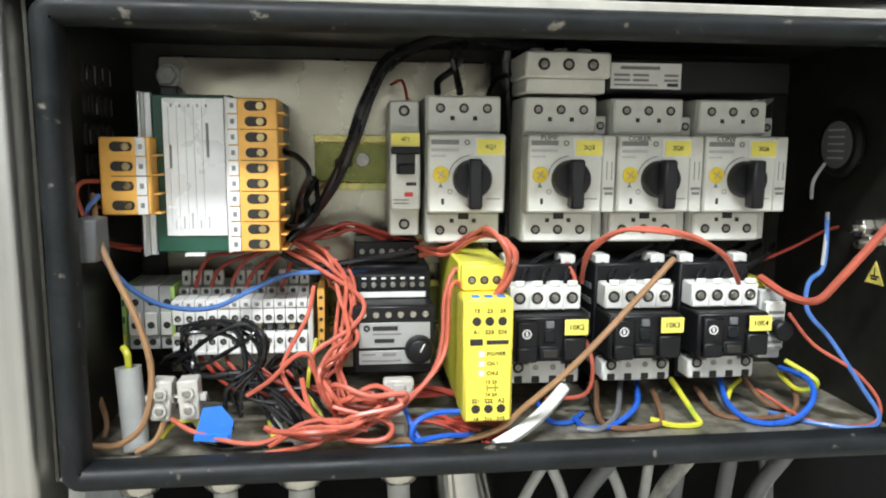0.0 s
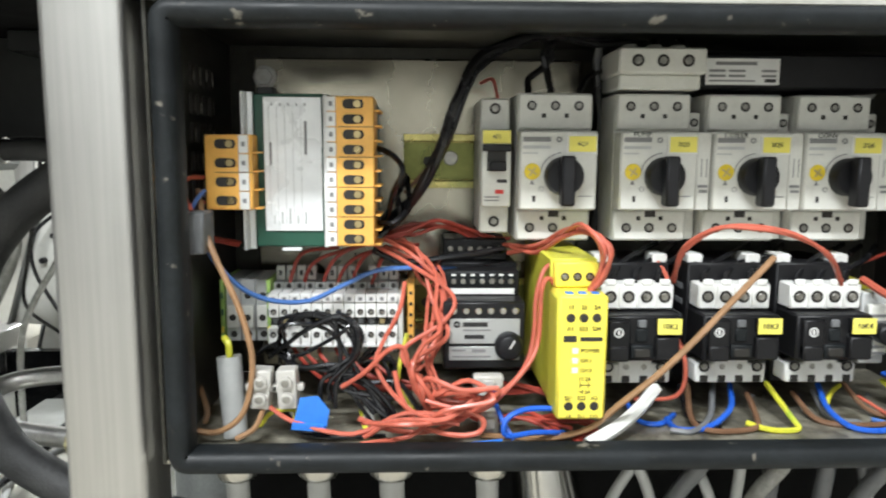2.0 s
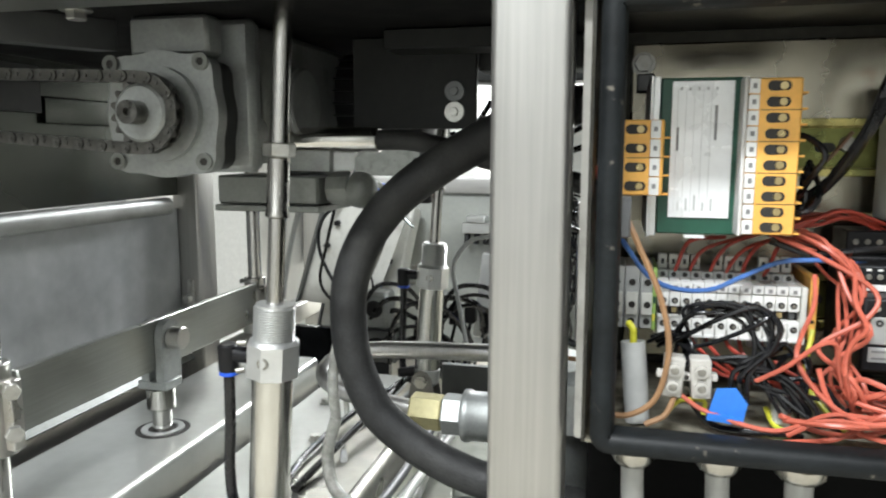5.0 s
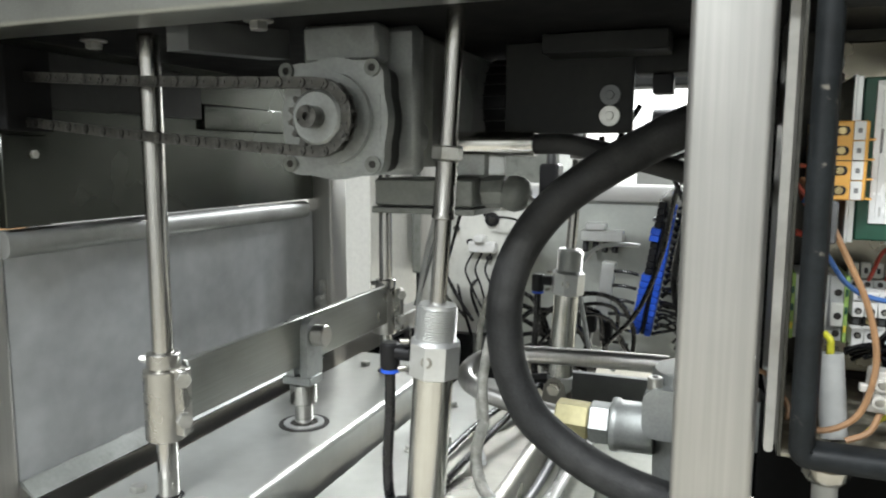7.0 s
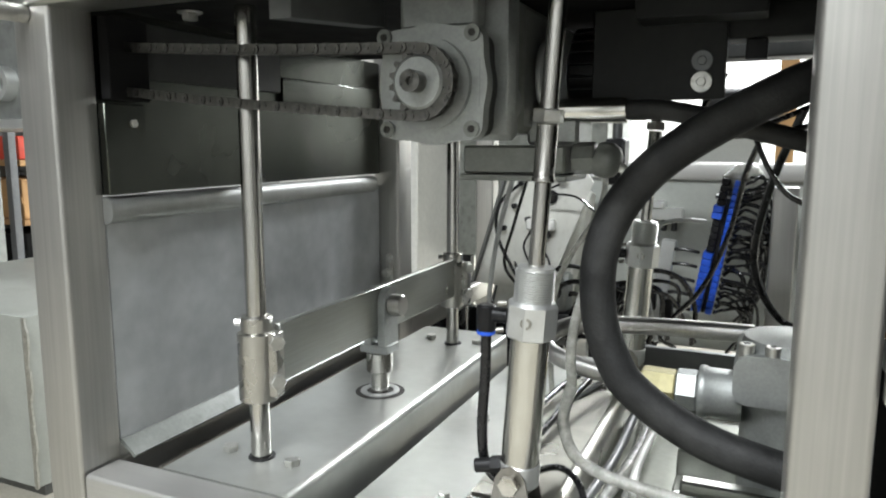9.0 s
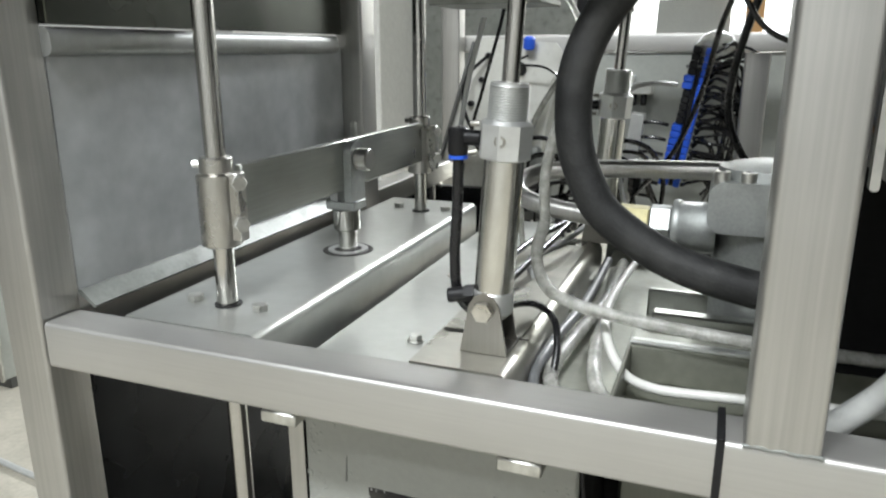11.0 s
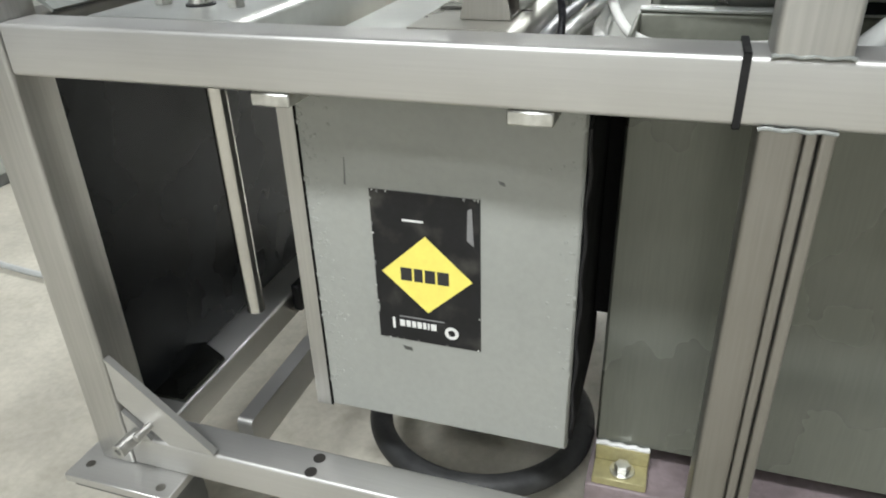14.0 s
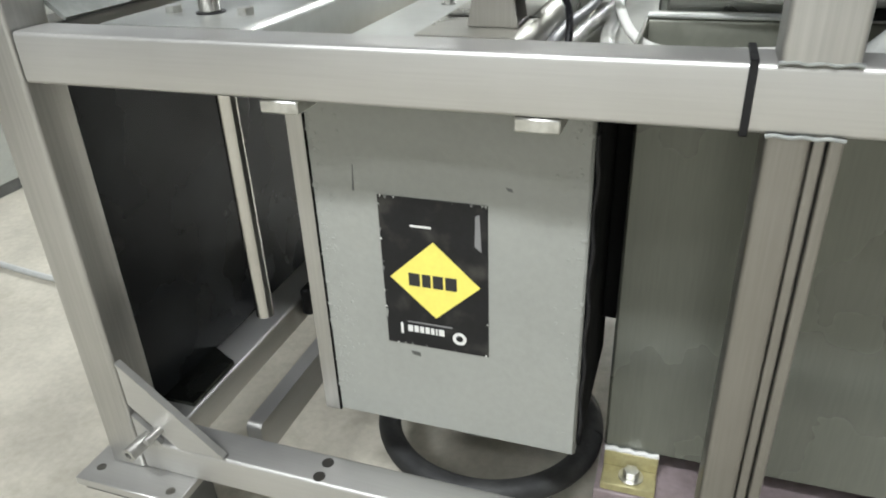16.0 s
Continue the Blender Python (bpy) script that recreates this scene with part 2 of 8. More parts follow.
SIGNYELLOW = mat("yellow_print", (0.85, 0.73, 0.15), 0.45, 0.0, 0.05, 60)
ROSE = mat("rose_granite_slab", (0.26, 0.21, 0.215), 0.6, 0.0, 0.2, 20, 0.0003, 160, stain=0.5, stain_colour=(0.12, 0.1, 0.1), sscale=40)


# ---- geometry helpers ----
class Geo:
    """A pile of vertices and faces that becomes one mesh."""

    def __init__(self):
        self.v, self.f = [], []

    def add(self, verts, faces):
        o = len(self.v)
        self.v += [Vector(p) for p in verts]
        self.f += [[i + o for i in f] for f in faces]
        return self

    def box(self, x0, x1, y0, y1, z0, z1, b=0.0006, m=None):
        b = min(b, (x1 - x0) * 0.45, (y1 - y0) * 0.45, (z1 - z0) * 0.45)
        c = ((x0 + x1) / 2, (y0 + y1) / 2, (z0 + z1) / 2)
        h = ((x1 - x0) / 2, (y1 - y0) / 2, (z1 - z0) / 2)
        verts, idx = [], {}
        for sx in (-1, 1):
            for sy in (-1, 1):
                for sz in (-1, 1):
                    for a in range(3):
                        s = (sx, sy, sz)
                        p = [c[k] + s[k] * (h[k] if k == a else h[k] - b) for k in range(3)]
                        idx[(sx, sy, sz, a)] = len(verts)
                        verts.append(p)
        faces = []
        for a in range(3):
            u, w = (a + 1) % 3, (a + 2) % 3
            for s in (-1, 1):
                q = []
                for su, sw in ((-1, -1), (1, -1), (1, 1), (-1, 1)):
                    k = [0, 0, 0]
                    k[a], k[u], k[w] = s, su, sw
                    q.append(idx[(*k, a)])
                faces.append(q if s > 0 else q[::-1])
            for su in (-1, 1):
                for sw in (-1, 1):
                    k0, k1 = [0, 0, 0], [0, 0, 0]
                    k0[a], k0[u], k0[w] = -1, su, sw
                    k1[a], k1[u], k1[w] = 1, su, sw
                    q = [idx[(*k0, u)], idx[(*k1, u)], idx[(*k1, w)], idx[(*k0, w)]]
                    faces.append(q if su * sw < 0 else q[::-1])
        for sx in (-1, 1):
            for sy in (-1, 1):
                for sz in (-1, 1):
                    q = [idx[(sx, sy, sz, a)] for a in range(3)]
                    faces.append(q if sx * sy * sz > 0 else q[::-1])
        if m is not None:
            verts = [m @ Vector(p) for p in verts]
        return self.add(verts, faces)

    def prism(self, outline, axis, a0, a1, m=None):
        """A 2D outline drawn out along an axis; outline in the next two axes, in turn (x: y,z; y: x,z; z: x,y)."""
        n = len(outline)
        put = {"x": lambda p, a: (a, p[0], p[1]), "y": lambda p, a: (p[0], a, p[1]), "z": lambda p, a: (p[0], p[1], a)}[axis]
        verts = [put(p, a0) for p in outline] + [put(p, a1) for p in outline]
        area = sum(outline[i][0] * outline[(i + 1) % n][1] - outline[(i + 1) % n][0] * outline[i][1] for i in range(n))
        flip = (area > 0) == (axis == "y")
        faces = [[i, (i + 1) % n, n + (i + 1) % n, n + i] for i in range(n)] + [list(range(n))[::-1], list(range(n, 2 * n))]
        if flip:
            faces = [f[::-1] for f in faces]
        if m is not None:
            verts = [m @ Vector(p) for p in verts]
        return self.add(verts, faces)

    def tube(self, axis, a0, a1, u0, u1, w0, w1, r=0.004, n=4):
        """A square bar with rounded long edges."""
        pts = []
        for cu, cw, s in ((u1 - r, w1 - r, 0), (u0 + r, w1 - r, 90), (u0 + r, w0 + r, 180), (u1 - r, w0 + r, 270)):
            for k in range(n + 1):
                a = radians(s + 90 * k / n)
                pts.append((cu + r * math.cos(a), cw + r * math.sin(a)))
        return self.prism(pts, axis, a0, a1)

    def lathe(self, profile, base, way, n=20, cap=True):
        """A profile of (radius, height) turned round the line from base along way."""
        way = Vector(way).normalized()
        q = way.to_track_quat("Z", "Y")
        base = Vector(base)
        verts, faces = [], []
        for r, h in profile:
            for k in range(n):
                a = 2 * math.pi * k / n
                verts.append(base + q @ Vector((r * math.cos(a), r * math.sin(a), h)))
        for j in range(len(profile) - 1):
            for k in range(n):
                faces.append([j * n + k, j * n + (k + 1) % n, (j + 1) * n + (k + 1) % n, (j + 1) * n + k])
        if cap:
            faces.append(list(range(n))[::-1])
            faces.append([(len(profile) - 1) * n + k for k in range(n)])
        return self.add(verts, faces)

    def cyl(self, p0, p1, r, n=16, b=0.0):
        p0, p1 = Vector(p0), Vector(p1)
        h = (p1 - p0).length
        prof = [(r, 0), (r, h)] if not b else [(r - b, 0), (r, b), (r, h - b), (r - b, h)]
        return self.lathe(prof, p0, p1 - p0, n)

    def ring(self, p0, p1, r0, r1, n=24):
        h = (Vector(p1) - Vector(p0)).length
        prof = [(r0, 0), (r1, 0), (r1, h), (r0, h), (r0, 0)]
        return self.lathe(prof, p0, Vector(p1) - Vector(p0), n, cap=False)

    def sweep(self, points, r, n=8, steps=6, smooth=True):
        """A round cable through points."""
        pts = [Vector(p) for p in points]
        if smooth and len(pts) > 2:
            out = []
            ext = [pts[0] * 2 - pts[1]] + pts + [pts[-1] * 2 - pts[-2]]
            for i in range(1, len(ext) - 2):
                a, b, c, d = ext[i - 1:i + 3]
                for k in range(steps):
                    t = k / steps
                    out.append(0.5 * ((2 * b) + (c - a) * t + (2 * a - 5 * b + 4 * c - d) * t * t + (3 * b - 3 * c + d - a) * t ** 3))
            out.append(pts[-1])
            pts = out
        verts, faces = [], []
        t0 = (pts[1] - pts[0]).normalized()
        side = t0.orthogonal().normalized()
        for i, p in enumerate(pts):
            tan = (pts[min(i + 1, len(pts) - 1)] - pts[max(i - 1, 0)]).normalized()
            side = (side - tan * side.dot(tan)).normalized()
            up = tan.cross(side)
            for k in range(n):
                a = 2 * math.pi * k / n
                verts.append(p + (side * math.cos(a) + up * math.sin(a)) * r)
        for i in range(len(pts) - 1):
            for k in range(n):
                faces.append([i * n + k, i * n + (k + 1) % n, (i + 1) * n + (k + 1) % n, (i + 1) * n + k])
        faces.append(list(range(n))[::-1])
        faces.append([(len(pts) - 1) * n + k for k in range(n)])
        return self.add(verts, faces)

    def hexagon(self, p0, p1, r):
        return self.cyl(p0, p1, r, 6, r * 0.08)

    def move(self, m):
        self.v = [m @ p for p in self.v]
        return self


ORIGIN = {}


def mesh_of(name, geo, material, sharp=38):
    me = bpy.data.meshes.new(name)
    me.from_pydata([tuple(p) for p in geo.v], [], geo.f)
    me.materials.append(material)
    me.polygons.foreach_set("use_smooth", [True] * len(me.polygons))
    me.set_sharp_from_angle(angle=radians(sharp))
    me.update()
    return me


def thing(name, place, label, category, group="", kind=""):
    """An Empty at the base of a thing, which parents its parts."""
    ob = new(name)
    ob.empty_display_size = 0.02
    ob.location = place
    ORIGIN[ob] = Vector(place)
    return tagged(ob, label, category, group, kind)


def part(name, geo, material, parent, label="", local=False, sharp=38):
    """One mesh under a thing or a part. The geometry is given in the world's place, or in the thing's own."""
    o = ORIGIN[parent]
    if not local:
        geo.v = [p - o for p in geo.v]
    ob = new(name, mesh_of(name, geo, material, sharp))
    ob.parent = parent
    ORIGIN[ob] = o
    return tagged(ob, label)


def solo(name, geo, material, label, category, group="", kind="", sharp=38):
    """A thing of one mesh, with its origin at its base."""
    lo = Vector((min(p.x for p in geo.v), min(p.y for p in geo.v), min(p.z for p in geo.v)))
    hi = Vector((max(p.x for p in geo.v), max(p.y for p in geo.v), lo.z))
    c = (lo + hi) / 2
    c.z = lo.z
    geo.v = [p - c for p in geo.v]
    ob = new(name, mesh_of(name, geo, material, sharp))
    ob.location = c
    ORIGIN[ob] = c
    return tagged(ob, label, category, group, kind)


def lettering(text, size, place, material, parent, face="-y", spin=0, depth=0.0002, name="lettering", align="CENTER", local=False):
    """Raised print that faces -y (or +z, +x) at a place in the world."""
    cu = bpy.data.curves.new(name, "FONT")
    cu.body, cu.size, cu.extrude, cu.align_x, cu.align_y = text, size, depth, align, "CENTER"
    cu.resolution_u = 2
    tmp = bpy.data.objects.new(name, cu)
    me = bpy.data.meshes.new_from_object(tmp)
    bpy.data.objects.remove(tmp)
    rot = {"-y": pose(0, 0, 0, 90, 0, 0), "z": pose(0, 0, 0), "x": pose(0, 0, 0, 90, 0, 90), "-x": pose(0, 0, 0, 90, 0, -90)}[face] @ pose(0, 0, 0, 0, 0, spin)
    o = Vector((0, 0, 0)) if local else ORIGIN[parent]
    me.transform(Matrix.Translation(Vector(place) - o) @ rot)
    me.materials.clear()
    me.materials.append(material)
    ob = new(name, me)
    ob.parent = parent
    ORIGIN[ob] = ORIGIN[parent]
    return ob


# ---- room ----
def room():
    solo("floor", Geo().box(-4.0, 4.0, -2.6, 5.0, -0.06, 0.0), CONCRETE, "worn grey concrete workshop floor", "floor", kind="structure")
    solo("wall_back", Geo().box(-4.0, 4.0, 5.0, 5.1, 0, 3.2), WALLPAINT, "white painted workshop wall", "wall", kind="structure")
    # Front and side walls and ceiling are assumed, greyed to hold down bounced fill.
    solo("wall_front", Geo().box(-4.0, 4.0, -2.7, -2.6, 0, 3.2), MIDWALL, "assumed workshop wall, greyed to cut bounced fill light", "wall", kind="structure")
    solo("wall_left", Geo().box(-4.1, -4.0, -2.6, 5.0, 0, 3.2), DIMWALL, "assumed workshop wall, greyed to cut bounced fill light", "wall", kind="structure")
    solo("wall_right", Geo().box(4.0, 4.1, -2.6, 5.0, 0, 3.2), DIMWALL, "assumed workshop wall, greyed to cut bounced fill light", "wall", kind="structure")
    solo("ceiling", Geo().box(-4.1, 4.1, -2.7, 5.1, 3.2, 3.3), CEIL, "assumed workshop ceiling, greyed to cut bounced fill light", "ceiling", kind="structure")


room()

# ---- machine frame ----
FY0, FY1 = 0.358, 0.398
frame_thing = thing("machine_frame", (-0.2, 0.38, 0.10), "brushed stainless steel machine frame of welded square tubes", "frame")


def frame_tubes():
    p = frame_thing
    part("post", Geo().tube("z", 0.118, 1.0, -0.796, -0.7535, FY0, FY1 + 0.004), STEEL, p)
    part("rail", Geo().tube("x", -0.7505, 0.62, FY0 + 0.001, FY1, 0.537, 0.578), STEEL_X, p)
    part("post", Geo().tube("z", 0.5785, 1.01, -0.2, -0.159, FY0 - 0.001, FY1 - 0.002), STEEL, p)
    part("post", Geo().tube("z", 0.10, 0.5365, -0.2, -0.175, FY0 + 0.001, FY1 - 0.002), DULLSTEEL, p)
    part("door_gap_strip", Geo().tube("z", 0.10, 0.5365, -0.1745, -0.1665, FY0 + 0.005, FY1 - 0.003, 0.002), DULLSTEEL, p)
    part("door_edge", Geo().tube("z", 0.10, 0.5365, -0.166, -0.158, FY0 + 0.002, FY1 - 0.002, 0.002), DULLSTEEL, p)
    part("rail", Geo().tube("x", -0.82, 0.62, FY0 - 0.004, FY1, 0.977, 1.017), DULLBAR, p)
    part("rail", Geo().tube("x", -0.7505, 0.62, FY0 + 0.001, FY1, 0.117, 0.157), STEEL_X, p)
    part("rail", Geo().tube("y", FY1, 1.45, -0.776, -0.721, 0.117, 0.156), STEEL_Y, p)
    part("rail", Geo().tube("y", FY1, 1.45, -0.795, -0.757, 0.538, 0.576), STEEL_Y, p)
    part("post", Geo().tube("z", 0.118, 1.0, -0.765, -0.7226, 0.905, 0.95), STEEL, p)
    # welds where the tubes meet
    w = Geo()
    part("weld", Geo().sweep([(-0.2005 + 0.0425 * k / 9, FY0 - 0.0004 + 0.0005 * (k % 2), 0.5785 + 0.0005 * ((k * 7) % 3)) for k in range(10)], 0.0013, 7, 2), CAST, p)
    w.sweep([(-0.2005 + 0.0425 * k / 9, FY0 + 0.0004, 0.5362 + 0.0005 * ((k * 5) % 3)) for k in range(10)], 0.0013, 7, 2)
    part("weld", w, CAST, p)


frame_tubes()
# deck above the mechanism; its black carries the shade on the underside
solo("deck", Geo().box(-0.82, 0.62, FY1 + 0.002, 0.86, 0.985, 1.012, 0.002), BLACKSHADE, "dark steel deck plate under the machine top, underside shade put into its black", "deck", kind="structure")


def hex_bolt(g, x, y, z, way=(0, 0, 1), r=0.0075, h=0.006, washer=0.0):
    a, w = Vector((x, y, z)), Vector(way)
    if washer:
        g.cyl(a, a + w * 0.0018, washer, 18, 0.0003)
        a = a + w * 0.0018
    g.hexagon(a, a + w * h, r)
    return g


def side_panels():
    g = Geo().box(-0.760, -0.7555, 0.4025, 0.9045, 0.592, 0.803, 0.001)
    p = solo("side_panel", g, RUBBED, "dull stainless sheet panel with a rolled top hem", "panel", kind="structure")
    part("hem", Geo().tube("y", 0.399, 0.875, -0.768, -0.742, 0.796, 0.82, 0.009), HEMSTEEL, p)
    part("flange", Geo().prism([(-0.7555, 0.594), (-0.7525, 0.594), (-0.737, 0.581), (-0.739, 0.5785), (-0.7555, 0.590)], "y", 0.4025, 0.904), GEARPAINT, p)
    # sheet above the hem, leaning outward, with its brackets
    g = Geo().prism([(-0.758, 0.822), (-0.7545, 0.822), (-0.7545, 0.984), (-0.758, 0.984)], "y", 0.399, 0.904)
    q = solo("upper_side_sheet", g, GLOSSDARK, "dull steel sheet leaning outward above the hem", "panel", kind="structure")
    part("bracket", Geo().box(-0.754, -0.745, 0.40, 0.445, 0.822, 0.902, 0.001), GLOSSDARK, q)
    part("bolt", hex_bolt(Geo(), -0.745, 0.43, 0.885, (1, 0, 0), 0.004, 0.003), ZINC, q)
    # Bar added for a bright band that is reflected in the sheet.
    part("reflection_band", Geo().tube("y", 0.66, 0.89, -0.754, -0.748, 0.915, 0.945, 0.002), GLOSSDARK, q)
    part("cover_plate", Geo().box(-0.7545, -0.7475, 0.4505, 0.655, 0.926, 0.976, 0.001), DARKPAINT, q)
    # Black box standing in for the deck's shade in this corner.
    part("recess_shade", Geo().box(-0.754, -0.742, 0.405, 0.45, 0.905, 0.976, 0.001), BLACKSHADE, q)
    # panel under the shelf
    g = Geo().box(-0.785, -0.765, 0.402, 1.3, 0.157, 0.537, 0.001)
    r = solo("lower_side_panel", g, BLACKBOX, "dark steel side panel below the shelf", "panel", kind="structure")
    part("corner_plate", Geo().prism([(-0.765, 0.42), (-0.765, 0.52), (-0.725, 0.50), (-0.725, 0.42)], "z", 0.1575, 0.162), GLOSSDARK, r)
    solo("rear_panel", Geo().box(-0.76, -0.56, 1.28, 1.3, 0.157, 0.537, 0.001), BLACKBOX, "dark steel panel closing the lower frame", "panel", kind="structure")


side_panels()


def lift_shelf():
    # Black strip added below the slot, where only shade would show.
    solo("slot_shade", Geo().box(-0.753, -0.7005, 0.3985, 0.93, 0.541, 0.545, 0.0005), BLACKSHADE, "added black strip that stands in for shade below the shelf slot", "channel", kind="structure")
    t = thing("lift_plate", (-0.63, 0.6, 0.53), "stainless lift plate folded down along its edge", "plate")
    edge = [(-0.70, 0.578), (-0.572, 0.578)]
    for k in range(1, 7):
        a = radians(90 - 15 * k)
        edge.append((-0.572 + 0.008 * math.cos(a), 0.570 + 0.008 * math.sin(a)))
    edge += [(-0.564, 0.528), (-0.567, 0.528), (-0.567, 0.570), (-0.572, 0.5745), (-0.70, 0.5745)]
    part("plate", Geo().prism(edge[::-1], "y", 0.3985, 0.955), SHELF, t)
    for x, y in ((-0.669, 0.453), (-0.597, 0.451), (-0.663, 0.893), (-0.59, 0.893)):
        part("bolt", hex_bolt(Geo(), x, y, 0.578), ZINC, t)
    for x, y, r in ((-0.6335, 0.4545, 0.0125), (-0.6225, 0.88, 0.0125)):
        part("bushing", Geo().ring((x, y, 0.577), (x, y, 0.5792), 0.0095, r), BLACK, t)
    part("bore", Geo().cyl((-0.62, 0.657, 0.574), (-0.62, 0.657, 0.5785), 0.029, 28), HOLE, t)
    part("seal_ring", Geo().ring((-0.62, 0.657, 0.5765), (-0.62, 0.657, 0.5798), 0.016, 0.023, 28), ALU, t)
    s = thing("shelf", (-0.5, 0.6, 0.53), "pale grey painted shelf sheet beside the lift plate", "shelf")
    # Black strip for the shade in the gap beside the lift plate.
    part("sheet", Geo().box(-0.5635, -0.548, 0.4, 1.3, 0.525, 0.529, 0.0005), BLACKSHADE, s)
    part("sheet", Geo().box(-0.5475, -0.4305, 0.399, 1.0, 0.541, 0.546, 0.0015), SHELF, s, "pale dull sheet")
    for x, y in ((-0.47, 0.505), (-0.475, 0.74), (-0.505, 0.70), (-0.512, 0.86)):
        part("bolt", hex_bolt(Geo(), x, y, 0.546, r=0.006, h=0.005, washer=0.008), ZINC, s)
    y = thing("tray", (-0.39, 0.6, 0.53), "folded stainless tray that carries the air cylinder", "tray")
    o = [(-0.43, 0.578), (-0.363, 0.578)]
    for k in range(1, 8):
        a = radians(90 - 90 * k / 7)
        o.append((-0.363 + 0.012 * math.cos(a), 0.566 + 0.012 * math.sin(a)))
    o += [(-0.351, 0.538), (-0.354, 0.538), (-0.354, 0.566), (-0.363, 0.575), (-0.427, 0.575), (-0.427, 0.54), (-0.43, 0.54)]
    part("tray_sheet", Geo().prism(o[::-1], "y", 0.399, 0.80), TRAYSTEEL, y)
    part("pad", Geo().box(-0.428, -0.362, 0.468, 0.79, 0.5782, 0.5798, 0.0005), TRAYSTEEL, y)
    part("seam", Geo().box(-0.428, -0.356, 0.4655, 0.4675, 0.5782, 0.5792, 0.0003), HOLE, y)
    # channels and the trough behind the tray
    c = thing("cable_trough", (-0.2, 0.6, 0.45), "grey steel trough behind the rail", "trough")
    part("bottom", Geo().box(-0.349, 0.3, 0.40, 0.9, 0.5375, 0.541, 0.001), TROUGH, c)
    part("crossbar", Geo().tube("x", -0.28, 0.3, 0.500, 0.535, 0.5415, 0.574, 0.003), TROUGH, c)
    # Rim in brighter steel than the trough, for the highlight along it.
    part("rim", Geo().tube("x", -0.281, 0.3, 0.4985, 0.508, 0.5742, 0.5775, 0.0014), SHEET, c, "rim with its highlight put into bright steel")
    part("end_wall", Geo().box(-0.2835, -0.2805, 0.40, 0.535, 0.5415, 0.572, 0.0008), TROUGH, c)
    part("channel", Geo().box(-0.27, 0.3, 0.545, 0.56, 0.55, 0.586, 0.002).box(-0.28, 0.3, 0.575, 0.62, 0.55, 0.558, 0.002).box(-0.28, 0.3, 0.62, 0.628, 0.55, 0.582, 0.002), DULLBAR, c)
    part("bolt", hex_bolt(Geo(), -0.25, 0.595, 0.558), ZINC, c)
    part("back", Geo().box(-0.36, 0.3, 0.9, 0.91, 0.40, 0.60, 0.001), DARKSHEET, c)


lift_shelf()


def guide_rod(x, y, z0, name="guide_rod"):
    t = thing(name, (x, y, z0), "polished steel guide rod with a clamped turned sleeve", "guide rod", "guide rods of the lift")
    part("rod", Geo().cyl((x, y, z0), (x, y, 0.984), 0.0092, 24, 0.0008), CHROME, t)
    part("sleeve", Geo().lathe([(0.0165, 0), (0.0178, 0.001), (0.0178, 0.063), (0.0165, 0.064)], (x, y, 0.634), (0, 0, 1), 28), TURNED, t)
    part("collar", Geo().lathe([(0.0135, 0), (0.0145, 0.001), (0.0145, 0.013), (0.0135, 0.014)], (x, y, 0.6985), (0, 0, 1), 24), TURNED, t)
    part("set_screw", Geo().hexagon((x - 0.014, y - 0.004, 0.706), (x - 0.020, y - 0.006, 0.706), 0.0035), ZINC, t)
    lug = Geo().box(x + 0.012, x + 0.0255, y - 0.006, y + 0.006, 0.640, 0.700, 0.001)
    part("lug", lug, TURNED, t)
    for z in (0.656, 0.692):
        part("bolt", hex_bolt(Geo(), x + 0.0245, y - 0.005, z, (0.8, -0.6, 0), 0.0072, 0.007), ZINC, t)
    return t


guide_rod(-0.6345, 0.455, 0.274)
guide_rod(-0.6225, 0.88, 0.45)


def lift_bar():
    t = thing("lift_crossbar", (-0.61, 0.66, 0.63), "flat stainless bar joining the two guide rods", "bar")
    part("bar", Geo().box(-0.621, -0.6135, 0.462, 0.872, 0.651, 0.7055, 0.001), DULLBAR, t)
    c = thing("clevis", (-0.62, 0.657, 0.58), "cast steel clevis with its pin on a short ram", "clevis")
    part("ram", Geo().cyl((-0.62, 0.657, 0.565), (-0.62, 0.657, 0.603), 0.0105, 24).cyl((-0.62, 0.657, 0.603), (-0.62, 0.657, 0.627), 0.0155, 24, 0.001), CHROME, c)
    part("yoke", Geo().box(-0.638, -0.602, 0.642, 0.672, 0.6275, 0.637, 0.001), CAST, c)

    def cheek(x0, x1):
        o = [(0.6405, 0.6375), (0.6735, 0.6375), (0.6735, 0.688)]
        for k in range(1, 9):
            a = radians(180 * k / 9)
            o.append((0.657 + 0.0165 * math.cos(a), 0.688 + 0.0165 * math.sin(a)))
        o.append((0.6405, 0.688))
        return Geo().prism(o, "x", x0, x1)
    part("cheek", cheek(-0.631, -0.6215), CAST, c)
    part("cheek", cheek(-0.613, -0.604), CAST, c)
    part("pin", Geo().cyl((-0.636, 0.657, 0.684), (-0.604, 0.657, 0.684), 0.009, 20, 0.001).cyl((-0.604, 0.657, 0.684), (-0.588, 0.657, 0.684), 0.0122, 24, 0.0012), TURNED, c)
    b = thing("link_plate", (-0.748, 0.9, 0.6), "small slotted steel link by the rear post", "link")
    part("plate", Geo().box(-0.743, -0.732, 0.897, 0.9045, 0.655, 0.70, 0.003), ZINC, b)
    part("stud", Geo().cyl((-0.7375, 0.897, 0.672), (-0.7375, 0.885, 0.672), 0.006, 16, 0.001), ZINC, b)


lift_bar()


